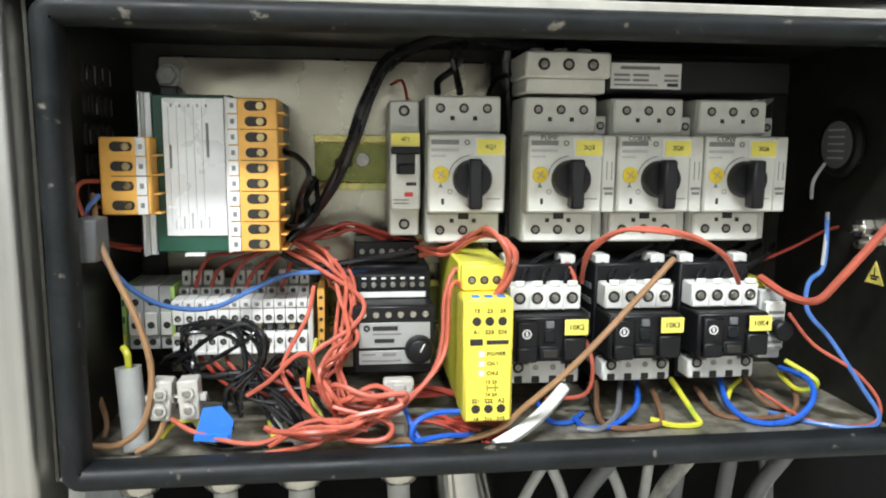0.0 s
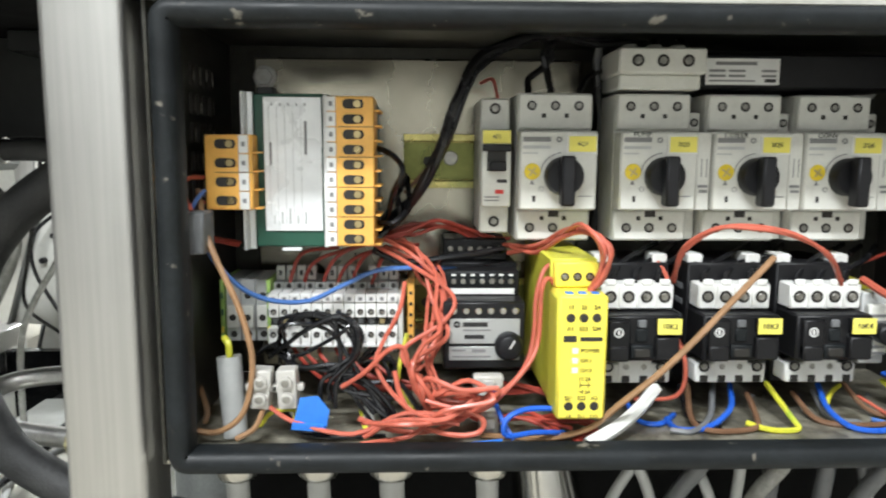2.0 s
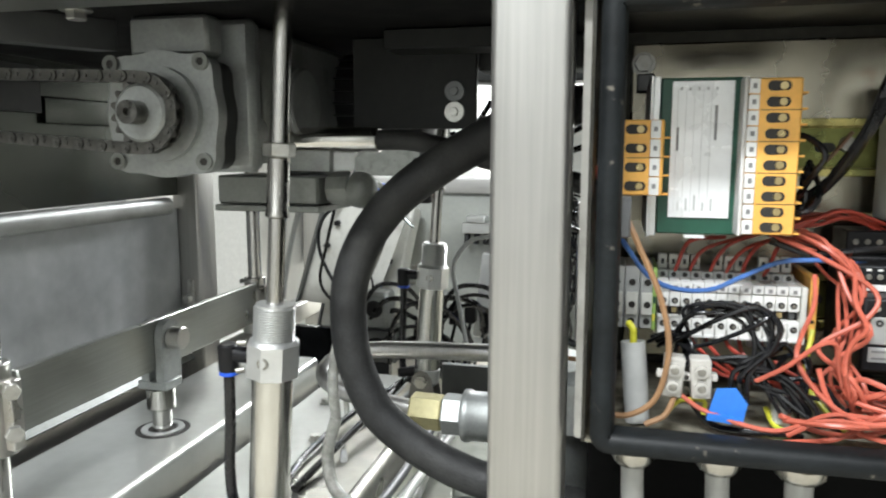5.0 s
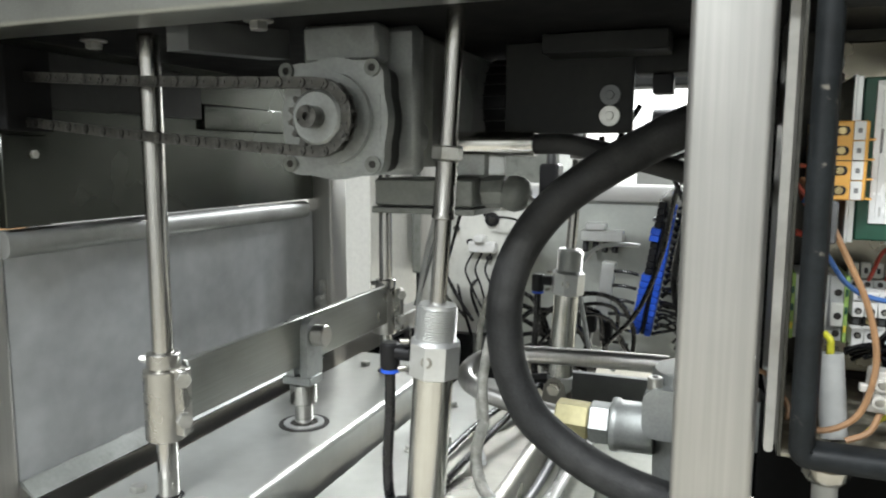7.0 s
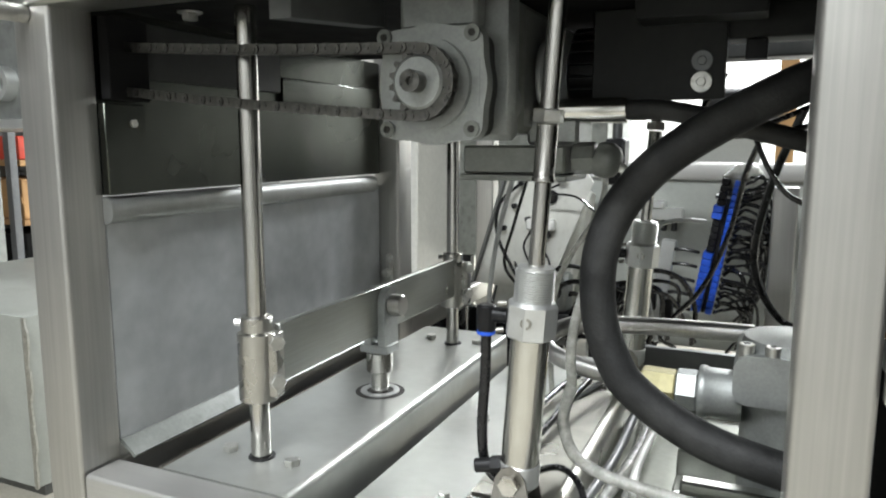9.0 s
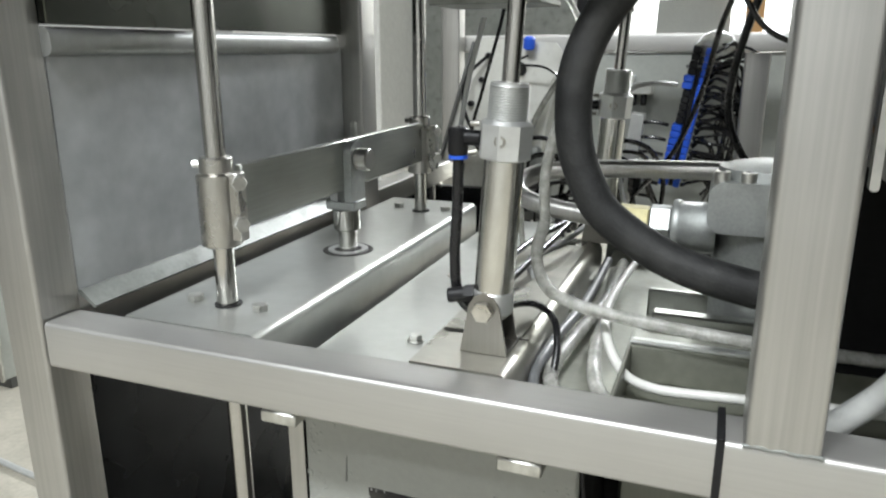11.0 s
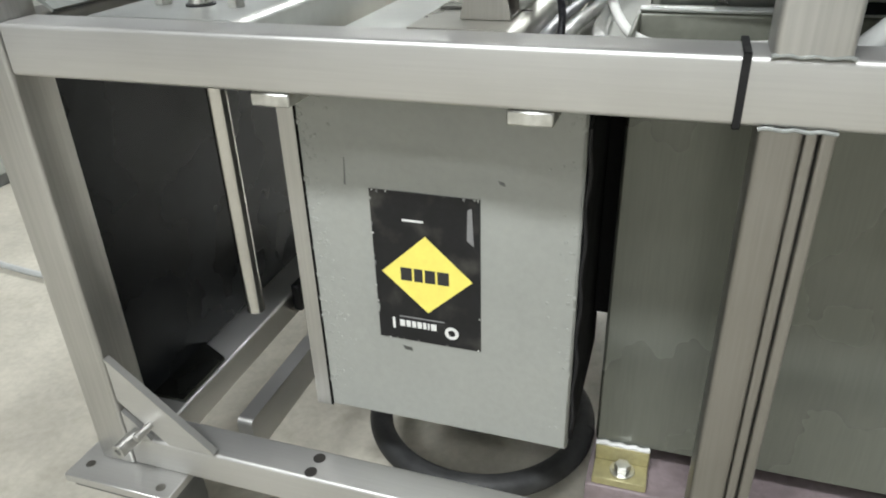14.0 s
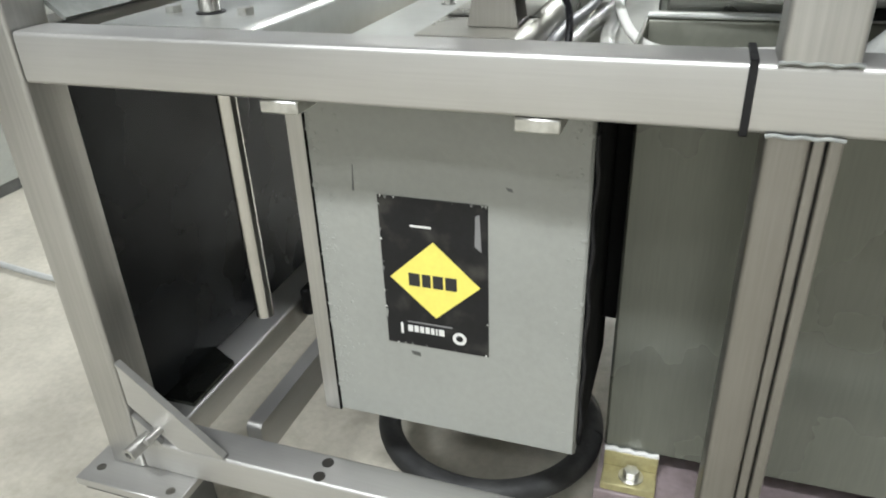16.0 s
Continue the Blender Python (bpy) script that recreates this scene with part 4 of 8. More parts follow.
def lower_bay():
    t = thing("tank_box", (-0.425, 0.5, 0.19), "grey painted steel box with a black and yellow sticker", "box")
    part("body", Geo().box(-0.545, -0.305, 0.43, 0.60, 0.19, 0.532, 0.0025), GREYPAINT, t)
    part("edge_strip", Geo().box(-0.5635, -0.5455, 0.432, 0.436, 0.186, 0.536, 0.001), STEEL, t)
    # Side of the box in black, for the shaded gap next to it.
    part("side_shade", Geo().box(-0.3045, -0.3015, 0.434, 0.60, 0.20, 0.532, 0.001), BLACKSHADE, t)
    edge = [(-0.3025 + 0.0012 * math.sin(k * 1.7), 0.4335, 0.215 + 0.016 * k) for k in range(19)]
    part("seal_strip", Geo().sweep(edge, 0.0016, 6, 3), BLACK, t)
    rnd = random.Random(11)
    g = Geo()
    for k in range(420):
        side = k % 5 == 0
        x = (-0.3065 - abs(rnd.gauss(0, 0.010))) if side else (-0.5435 + abs(rnd.gauss(0, 0.013)))
        z = rnd.uniform(0.20, 0.525)
        r = rnd.uniform(0.0006, 0.0022)
        g.lathe([(r, 0.0), (r * 0.8, r * 0.18), (r * 0.4, r * 0.26)], (x, 0.4302, z), (rnd.uniform(-0.1, 0.1), -1, rnd.uniform(-0.1, 0.1)), 7)
    tagged(part("paint_spatter", g, GREYPAINT, t), "painted-over weld spatter", kind="stuff")
    part("seam", Geo().box(-0.5456, -0.5442, 0.4292, 0.4318, 0.19, 0.532, 0.0002), BLACKSHADE, t)
    for x0, z0, x1, z1 in ((-0.541, 0.527, -0.535, 0.522), (-0.372, 0.456, -0.367, 0.452), (-0.462, 0.281, -0.453, 0.276), (-0.506, 0.44, -0.5045, 0.463)):
        part("paint_chip", Geo().prism([(x0, z0), (x1, z0 - 0.001), (x1 + 0.001, z1), (x0 + 0.002, z1 + 0.001)], "y", 0.4296, 0.4301), DARKSHEET, t)
    s = solo("sticker", Geo().box(-0.4835, -0.3865, 0.4292, 0.4297, 0.2885, 0.4385, 0.0001), STICKER, "scuffed black sticker with a yellow diamond, upside down", "sticker")
    part("diamond", Geo().prism([(-0.435, 0.322), (-0.3935, 0.360), (-0.435, 0.399), (-0.4765, 0.360)], "y", 0.4286, 0.4291), SIGNYELLOW, s)
    x = -0.459
    for w in (0.0125, 0.010, 0.0115, 0.0125):
        part("print_bar", Geo().box(x, x + w - 0.002, 0.4282, 0.4285, 0.3535, 0.3665, 0.003), BLACKINK, s)
        x += w
    x = -0.463
    for w in (0.0062, 0.0055, 0.0052, 0.0054, 0.0045, 0.0030, 0.0066):
        part("logo_bar", Geo().box(x, x + w - 0.0012, 0.4286, 0.4291, 0.3035, 0.3105, 0.001), PAPER, s)
        x += w
    part("logo_bar", Geo().ring((-0.4135, 0.4291, 0.3035), (-0.4135, 0.4286, 0.3035), 0.0035, 0.0065, 20), PAPER, s)
    part("logo_bar", Geo().box(-0.470, -0.4675, 0.4286, 0.4291, 0.300, 0.312, 0.001), PAPER, s)
    part("small_print", Geo().box(-0.463, -0.420, 0.4287, 0.4291, 0.3135, 0.3150, 0.0001), INK, s)
    part("scratch", Geo().box(-0.455, -0.436, 0.4287, 0.4291, 0.4115, 0.4135, 0.0005), PAPER, s)
    part("scratch", Geo().prism([(-0.398, 0.40), (-0.392, 0.395), (-0.3935, 0.43), (-0.397, 0.428)], "y", 0.4287, 0.4291), INK, s)
    for k in range(26):
        e = rnd.random()
        u, w = rnd.choice(((-0.4835 + 0.097 * e, 0.4378), (-0.4835 + 0.097 * e, 0.2895), (-0.4828, 0.2885 + 0.15 * e), (-0.3875, 0.2885 + 0.15 * e)))
        a, b = rnd.uniform(0.0004, 0.0016), rnd.uniform(0.0004, 0.0022)
        part("edge_wear", Geo().prism([(u - a, w - b * 0.6), (u + a * 0.7, w - b), (u + a, w + b * 0.5), (u - a * 0.4, w + b)], "y", 0.4287, 0.4291), rnd.choice((GREYPAINT, PAPER, INK)), s)
    for x in (-0.5225, -0.3345):
        solo("hanger_tab", Geo().box(x - 0.0155, x + 0.0155, 0.3605, 0.436, 0.5265, 0.5365, 0.0012), ZINC, "short cut steel tab welded under the rail", "tab", "tabs under the rail")
    # ring of hose below the box
    ring = [(-0.43 + 0.125 * math.cos(2 * math.pi * k / 24), 0.585 + 0.112 * math.sin(2 * math.pi * k / 24), 0.075 + 0.008 * math.sin(2 * math.pi * k / 24)) for k in range(25)]
    g = Geo().sweep(ring, 0.014, 16, 4)
    h = solo("hose_loop", g, RUBBER, "loop of black rubber hose below the grey box", "hose")
    part("inner_loop", Geo().sweep([(-0.43 + 0.07 * math.cos(2 * math.pi * k / 20), 0.60 + 0.06 * math.sin(2 * math.pi * k / 20), 0.10) for k in range(21)], 0.012, 12, 4), RUBBER, h)
    solo("hose_support", Geo().box(-0.46, -0.40, 0.66, 0.72, 0.0, 0.062, 0.002), DARKSHEET, "dark steel block under the hose loop", "block")
    # Strip added to fill the gap beside the box with black shade.
    solo("gap_shade", Geo().box(-0.301, -0.2865, 0.55, 0.556, 0.27, 0.537, 0.001), BLACKSHADE, "black strip added for the shade in the gap beside the box", "plate", kind="structure")
    # green-grey tank
    p = thing("oil_tank", (0.0, 0.6, 0.12), "grey-green painted steel tank standing on bolted feet", "tank")
    part("body", Geo().box(-0.286, 0.32, 0.53, 0.86, 0.118, 0.499, 0.003), GREENPANEL, p)
    part("foot", Geo().box(-0.284, -0.228, 0.497, 0.5295, 0.088, 0.098, 0.001).box(-0.284, -0.228, 0.524, 0.5295, 0.098, 0.118, 0.001), YELLOWED, p, "yellowed zinc foot")
    part("bolt", hex_bolt(Geo(), -0.254, 0.513, 0.098, r=0.0085, h=0.008, washer=0.013), ZINC, p)
    part("weld", Geo().sweep([(-0.284 + 0.056 * k / 11, 0.5275, 0.118 + 0.001 * (k % 3)) for k in range(12)], 0.003, 6, 2), PAPER, p)
    solo("foot_rail", Geo().tube("x", -0.29, 0.4, 0.495, 0.60, 0.046, 0.0875, 0.003), ROSE, "rough stone-coloured rail under the tank", "rail")
    for x in (-0.25, 0.25):
        solo("foot_block", Geo().box(x - 0.03, x + 0.03, 0.50, 0.59, 0.0, 0.0455, 0.001), DARKSHEET, "steel block under the tank rail", "block")
    solo("brown_hose", Geo().sweep([(-0.157, 0.405, 0.532), (-0.10, 0.404, 0.531), (0.0, 0.406, 0.529), (0.12, 0.41, 0.53), (0.25, 0.44, 0.53)], 0.0048, 10), BROWNHOSE, "dark brown hose running under the frame rail", "hose")
    # gusset and pins at the corner of the frame
    c = thing("corner_gusset", (-0.72, 0.36, 0.118), "welded triangular steel gusset at the frame corner", "gusset")
    part("plate", Geo().prism([(-0.7505, 0.1575), (-0.722, 0.1575), (-0.731, 0.172), (-0.7505, 0.19)], "y", 0.3585, 0.364).prism([(-0.648, 0.1575), (-0.7505, 0.253), (-0.7505, 0.205), (-0.70, 0.1575)], "y", 0.3585, 0.364).prism([(-0.648, 0.1575), (-0.645, 0.160), (-0.7505, 0.2575), (-0.7505, 0.2535)], "y", 0.3575, 0.3655), STEEL_X, c)
    part("pin", Geo().ring((-0.735, 0.3585, 0.165), (-0.738, 0.330, 0.164), 0.004, 0.0078, 20).cyl((-0.735, 0.3585, 0.165), (-0.738, 0.334, 0.164), 0.005, 12), STEEL, c)
    part("pin", Geo().cyl((-0.717, 0.359, 0.180), (-0.719, 0.338, 0.1795), 0.0042, 14, 0.0006), STEEL, c)
    f = thing("foot_plate", (-0.75, 0.36, 0.0), "thick steel foot plate with bolt holes on a caster", "foot plate")
    part("plate", Geo().box(-0.818, -0.688, 0.325, 0.41, 0.106, 0.1165, 0.001), STEEL_X, f)
    part("plate", Geo().box(-0.812, -0.69, 0.329, 0.405, 0.098, 0.1055, 0.001), DARKSHEET, f)
    for x, y in ((-0.80, 0.345), (-0.705, 0.338)):
        part("bolt_hole", Geo().cyl((x, y, 0.1163), (x, y, 0.1168), 0.0052, 18), DULLSTEEL, f)
    part("fork", Geo().box(-0.745, -0.7415, 0.34, 0.40, 0.03, 0.0975, 0.002).box(-0.7085, -0.705, 0.34, 0.40, 0.03, 0.0975, 0.002).box(-0.745, -0.705, 0.34, 0.40, 0.09, 0.0975, 0.001), DARKSHEET, f)
    part("wheel", Geo().lathe([(0.036, 0), (0.0385, 0.003), (0.0385, 0.024), (0.036, 0.027)], (-0.7385, 0.37, 0.0385), (1, 0, 0), 32), BLACK, f)
    hb = Geo()
    for y in (0.367, 0.386):
        hb.cyl((-0.542, y, 0.1565), (-0.542, y, 0.1576), 0.0062, 18)
    part("bolt_hole", hb, HOLE, frame_thing)
    b = thing("stop_bar", (-0.63, 0.5, 0.08), "flat steel bar with a rounded end behind the lower rail", "bar")
    o = [(0.41, 0.115), (0.85, 0.115), (0.85, 0.160)] + [(0.417 - 0.007 * math.sin(radians(30 * k)), 0.153 + 0.007 * math.cos(radians(30 * k))) for k in range(4)]
    part("bar", Geo().prism(o, "x", -0.652, -0.634), STEEL_Y, b)
    part("bar_support", Geo().tube("x", -0.72, -0.56, 0.80, 0.84, 0.075, 0.1145, 0.003), STEEL_X, b)
    solo("lower_bracket", Geo().box(-0.7205, -0.706, 0.655, 0.69, 0.13, 0.172, 0.003), BLACK, "black bracket on the side rail", "bracket")


lower_bay()


def surroundings():
    # far side of the machine
    r = thing("rear_rail", (-0.4, 1.5, 0.8), "pale steel rear rail and sheet of the machine", "panel")
    part("rail", Geo().tube("x", -0.80, 0.3, 1.46, 1.50, 0.795, 0.83, 0.004), STEEL_X, r)
    part("sheet", Geo().box(-0.62, 0.3, 1.47, 1.475, 0.45, 0.7945, 0.001), PALE, r)
    part("post", Geo().tube("z", 0.118, 0.794, -0.205, -0.165, 1.28, 1.32), STEEL, r)
    part("post", Geo().tube("z", 0.118, 0.984, -0.80, -0.76, 1.42, 1.459), STEEL, r)
    k = thing("control_box", (-0.63, 1.36, 0.5), "light grey metal junction box with cables, tilted", "junction box")
    m = Matrix.Translation((-0.63, 1.36, 0.66)) @ Matrix.Rotation(radians(9), 4, "Y") @ Matrix.Rotation(radians(-12), 4, "X")
    part("body", Geo().box(-0.075, 0.075, 0, 0.06, -0.15, 0.13, 0.004, m), DEVICE, k)
    part("door_edge", Geo().box(-0.078, -0.073, -0.004, 0.062, -0.152, 0.132, 0.001, m), DARKSHEET, k)
    for x, z in ((-0.05, 0.09), (-0.05, 0.05), (-0.05, 0.01), (0.045, 0.07), (0.045, 0.01)):
        part("gland", Geo().cyl(m @ Vector((x, 0, z)), m @ Vector((x, -0.012, z)), 0.008, 12, 0.001), BLACK, k)
    part("blue_knob", Geo().cyl(m @ Vector((0.035, -0.002, 0.12)), m @ Vector((0.035, -0.03, 0.12)), 0.013, 14, 0.002), BLUE, k)
    part("blue_label", Geo().box(-0.02, 0.04, -0.003, 0.0, -0.06, -0.03, 0.0005, m), BLUE, k)
    part("connector", Geo().box(0.005, 0.05, -0.03, 0, -0.01, 0.015, 0.003, m), ALU, k)
    part("cable", Geo().sweep([m @ Vector(p) for p in ((-0.05, -0.012, 0.09), (-0.06, -0.04, 0.03), (-0.03, -0.05, -0.05), (0.0, -0.06, -0.1), (0.03, -0.04, -0.16))], 0.003, 8), W_BLACK, k)
    part("cable", Geo().sweep([m @ Vector(p) for p in ((0.03, -0.03, 0.0), (0.0, -0.06, -0.04), (0.02, -0.05, -0.09), (0.06, -0.05, -0.13))], 0.003, 8), W_BLACK, k)
    pb = thing("sensor_plate", (-0.6, 1.3, 0.66), "pale grey sensor plate with a round hole", "plate")
    o = [(-0.752, 0.585), (-0.60, 0.575), (-0.514, 0.795), (-0.527, 0.812), (-0.672, 0.823), (-0.680, 0.815)]
    part("plate", Geo().prism(o, "y", 1.30, 1.304), DEVICE, pb)
    part("edge_strip", Geo().prism([(-0.757, 0.585), (-0.7525, 0.585), (-0.6805, 0.8155), (-0.685, 0.8155)], "y", 1.285, 1.306), DARKSHEET, pb)
    part("blue_knob", Geo().lathe([(0.006, 0), (0.011, 0.003), (0.011, 0.02), (0.007, 0.024)], (-0.575, 1.285, 0.80), (0.1, -0.2, 1), 14), BLUE, pb, "blue knob")
    for x, z in ((-0.655, 0.79), (-0.668, 0.745), (-0.69, 0.70), (-0.64, 0.72), (-0.60, 0.69)):
        part("stud", Geo().cyl((x, 1.30, z), (x, 1.288, z), 0.0055, 12, 0.001), BLACK, pb)
    part("lead", Geo().sweep([(-0.655, 1.29, 0.79), (-0.69, 1.27, 0.75), (-0.695, 1.27, 0.69), (-0.66, 1.27, 0.62), (-0.62, 1.26, 0.57)], 0.0035, 8), W_BLACK, pb)
    part("lead", Geo().sweep([(-0.575, 1.28, 0.79), (-0.60, 1.26, 0.775), (-0.54, 1.26, 0.77), (-0.50, 1.25, 0.745)], 0.0022, 8), W_BLACK, pb)
    part("grommet", Geo().ring((-0.596, 1.30, 0.765), (-0.596, 1.295, 0.765), 0.008, 0.014, 20), BLACK, pb)
    part("hole", Geo().cyl((-0.596, 1.2995, 0.765), (-0.596, 1.2985, 0.765), 0.0085, 16), HOLE, pb)
    part("stay", Geo().box(-0.61, -0.59, 1.304, 1.475, 0.675, 0.69, 0.001), STEEL_X, pb)
    cn = part("connector", Geo().box(-0.64, -0.585, 1.28, 1.2995, 0.70, 0.722, 0.003).box(-0.625, -0.605, 1.27, 1.2995, 0.72, 0.735, 0.003), WHITE, pb, "white plug connector")
    for i in range(3):
        part("lead", Geo().sweep([(-0.63 + 0.018 * i, 1.285, 0.70), (-0.64 + 0.02 * i, 1.27, 0.67), (-0.625 + 0.02 * i, 1.26, 0.64), (-0.60 + 0.01 * i, 1.25, 0.60)], 0.0022, 7), W_BLACK, cn)
    solo("grey_cable", Geo().sweep([(-0.30, 1.12, 0.748), (-0.33, 1.10, 0.751), (-0.365, 1.10, 0.741), (-0.39, 1.10, 0.702), (-0.384, 1.10, 0.657), (-0.373, 1.10, 0.602), (-0.36, 1.08, 0.56)], 0.0036, 9), W_LGREY, "light grey air tube looping down at the valves", "tube")
    solo("grey_cable", Geo().sweep([(-0.488, 0.75, 0.835), (-0.494, 0.75, 0.814), (-0.508, 0.75, 0.759), (-0.518, 0.75, 0.689), (-0.52, 0.75, 0.60), (-0.52, 0.74, 0.549)], 0.003, 9), W_LGREY, "pale tube hanging beside the cylinder rod", "tube")
    solo("clear_hose", Geo().sweep([(-0.40, 0.70, 0.86), (-0.392, 0.74, 0.85), (-0.382, 0.75, 0.825), (-0.391, 0.75, 0.786), (-0.42, 0.75, 0.738), (-0.436, 0.75, 0.696), (-0.44, 0.75, 0.62), (-0.435, 0.75, 0.55)], 0.0034, 9), CLEAR, "clear tube curving down behind the rubber hose", "hose")
    s = thing("limit_switch", (-0.55, 1.1, 0.53), "grey cast limit switch with a round black lens", "switch")
    part("body", Geo().box(-0.585, -0.535, 1.2, 1.25, 0.56, 0.63, 0.006), CAST, s)
    part("lens", Geo().cyl((-0.56, 1.2, 0.60), (-0.56, 1.193, 0.60), 0.016, 20, 0.002), BLACK, s)
    part("stand", Geo().box(-0.60, -0.52, 1.2, 1.27, 0.50, 0.559, 0.002), DARKSHEET, s)
    # valve island
    v = thing("valve_island", (-0.31, 1.34, 0.5), "blue and black pneumatic valve island full of tubes", "valve island")
    tilt = Matrix.Translation((-0.292, 1.34, 0.680)) @ Matrix.Rotation(radians(9), 4, "Y")
    part("rail", Geo().box(-0.003, 0.004, 0.004, 0.03, -0.128, 0.128, 0.001, tilt), BLACK, v)
    for i in range(20):
        z = -0.126 + 0.0126 * i
        low = i < 9 or 13 < i < 16
        part("valve", Geo().box(-0.021 if low else -0.017, -0.0035, -0.012 if low else -0.006, 0.03, z, z + 0.0118, 0.0015, tilt), BLUE if low else BLACK, v)
        part("valve", Geo().box(0.005, 0.0165, -0.012, 0.03, z, z + 0.0118, 0.0015, tilt), BLUE, v)
        part("port_ring", Geo().cyl(tilt @ Vector((0.018, -0.004, z + 0.006)), tilt @ Vector((0.0225, -0.004, z + 0.006)), 0.004, 10), BLACK, v)
    rnd = random.Random(5)
    for i in range(40):
        z = -0.12 + 0.0063 * i
        a = tilt @ Vector((0.0225, -0.006 + 0.010 * (i % 2), z))
        w = rnd.uniform(0.03, 0.062)
        part("air_tube", Geo().sweep([a, a + Vector((0.014, -0.012, rnd.uniform(-0.004, 0.012))), a + Vector((w, rnd.uniform(-0.03, 0.0), rnd.uniform(-0.012, 0.014))), a + Vector((w + rnd.uniform(-0.012, 0.016), 0.01, rnd.uniform(-0.05, -0.015))), a + Vector((rnd.uniform(0.02, 0.055), 0.04, rnd.uniform(-0.11, -0.06)))], rnd.uniform(0.0022, 0.0031), 7, 5), W_BLACK, v)
    m2 = thing("valve_manifold", (-0.385, 1.36, 0.5), "pale grey manifold bar with black tube stubs", "manifold")
    tilt2 = Matrix.Translation((-0.388, 1.36, 0.605)) @ Matrix.Rotation(radians(6), 4, "Y")
    part("bar", Geo().box(-0.013, 0.013, 0, 0.025, -0.09, 0.08, 0.002, tilt2), ALU, m2)
    for i in range(6):
        a = tilt2 @ Vector((0.013, 0.0, -0.075 + 0.028 * i))
        part("air_tube", Geo().sweep([a, a + Vector((0.02, -0.003, 0.001)), a + Vector((0.045, 0.0, -0.004))], 0.0034, 8), W_BLACK, m2)
    q = thing("valve_block", (-0.42, 1.44, 0.70), "small aluminium valve block on the rear sheet", "valve")
    part("body", Geo().box(-0.45, -0.365, 1.435, 1.4695, 0.715, 0.738, 0.002).box(-0.44, -0.40, 1.43, 1.4695, 0.738, 0.752, 0.002), ALU, q)
    for i in range(4):
        part("fitting", Geo().cyl((-0.44 + 0.02 * i, 1.45, 0.7145), (-0.44 + 0.02 * i, 1.44, 0.694), 0.006, 10, 0.001), BLACK, q)
    solo("plastic_bag", Geo().lathe([(0.01, 0.0), (0.035, 0.01), (0.04, 0.03), (0.025, 0.05), (0.008, 0.058)], (-0.255, 1.37, 0.775), (0.1, 0, 1), 14), CLEAR, "crumpled clear plastic bag on the tube bundle", "bag")
    solo("bag_ledge", Geo().box(-0.30, -0.21, 1.34, 1.4695, 0.768, 0.7745, 0.001), DARKSHEET, "steel ledge under the tube bundle", "ledge")
    # hanging cables at the post
    for i, pts in enumerate([
        [(-0.20, 0.9, 0.93), (-0.24, 1.0, 0.84), (-0.262, 1.08, 0.74), (-0.30, 1.14, 0.64), (-0.36, 1.2, 0.56)],
        [(-0.19, 0.7, 0.90), (-0.215, 0.75, 0.82), (-0.225, 0.78, 0.74), (-0.20, 0.8, 0.68), (-0.16, 0.8, 0.66)],
        [(-0.205, 0.7, 0.93), (-0.235, 0.72, 0.905), (-0.225, 0.72, 0.86), (-0.20, 0.72, 0.82), (-0.16, 0.72, 0.80)],
        [(-0.26, 0.7, 0.935), (-0.28, 0.7, 0.895), (-0.245, 0.7, 0.88), (-0.20, 0.7, 0.895), (-0.15, 0.7, 0.92)],
        [(-0.29, 0.66, 0.904), (-0.285, 0.66, 0.885), (-0.26, 0.66, 0.875), (-0.20, 0.66, 0.88), (-0.14, 0.66, 0.90)],
        [(-0.53, 1.0, 0.96), (-0.545, 1.02, 0.86), (-0.59, 1.06, 0.74), (-0.62, 1.1, 0.66), (-0.60, 1.16, 0.6)],
    ]):
        solo("black_cable", Geo().sweep(pts, 0.0042 if i < 2 else 0.0028, 8), W_BLACK, "black cable hanging down behind the post", "cable")
    rnd = random.Random(21)
    for i in range(16):
        x, z = rnd.uniform(-0.56, -0.40), rnd.uniform(0.53, 0.66)
        y = rnd.uniform(1.12, 1.26)
        solo("black_tube", Geo().sweep([(x - 0.06, y + 0.05, 0.50), (x - 0.04, y, z * 0.6 + 0.2), (x, y - 0.02, z), (x + rnd.uniform(0.02, 0.07), y + 0.01, z - 0.01), (x + rnd.uniform(0.05, 0.11), y + 0.05, z - 0.07), (x + 0.08, y + 0.08, 0.50)], rnd.uniform(0.003, 0.0052), 8), W_BLACK, "black air tube looping low behind the mechanism", "tube", "air tubes behind the mechanism")
    for x, z in ((-0.462, 0.585), (-0.432, 0.575), (-0.402, 0.58), (-0.372, 0.565)):
        c = thing("cable_plug", (x, 1.3, 0.5), "black moulded cable plug under the manifold", "plug", "plugs under the manifold")
        part("body", Geo().box(x - 0.011, x + 0.011, 1.29, 1.315, z - 0.02, z + 0.02, 0.003), BLACK, c)
        part("cable", Geo().sweep([(x, 1.30, z - 0.02), (x - 0.006, 1.29, z - 0.05), (x - 0.02, 1.28, 0.50)], 0.0035, 8), W_BLACK, c)
    w = thing("regulator", (-0.42, 1.05, 0.8), "black pneumatic regulator under the deck", "regulator")
    part("body", Geo().box(-0.445, -0.415, 1.05, 1.09, 0.805, 0.875, 0.004), BLACK, w)
    part("stem", Geo().cyl((-0.43, 1.07, 0.875), (-0.43, 1.07, 0.985), 0.008, 12), DARKSHEET, w)
    # workshop behind
    b = thing("white_cabinet", (-1.35, 2.35, 0), "tall white workshop cabinet", "cabinet")
    part("body", Geo().box(-1.62, -1.3735, 2.3, 2.8, 0.02, 1.9, 0.005), WHITE, b)
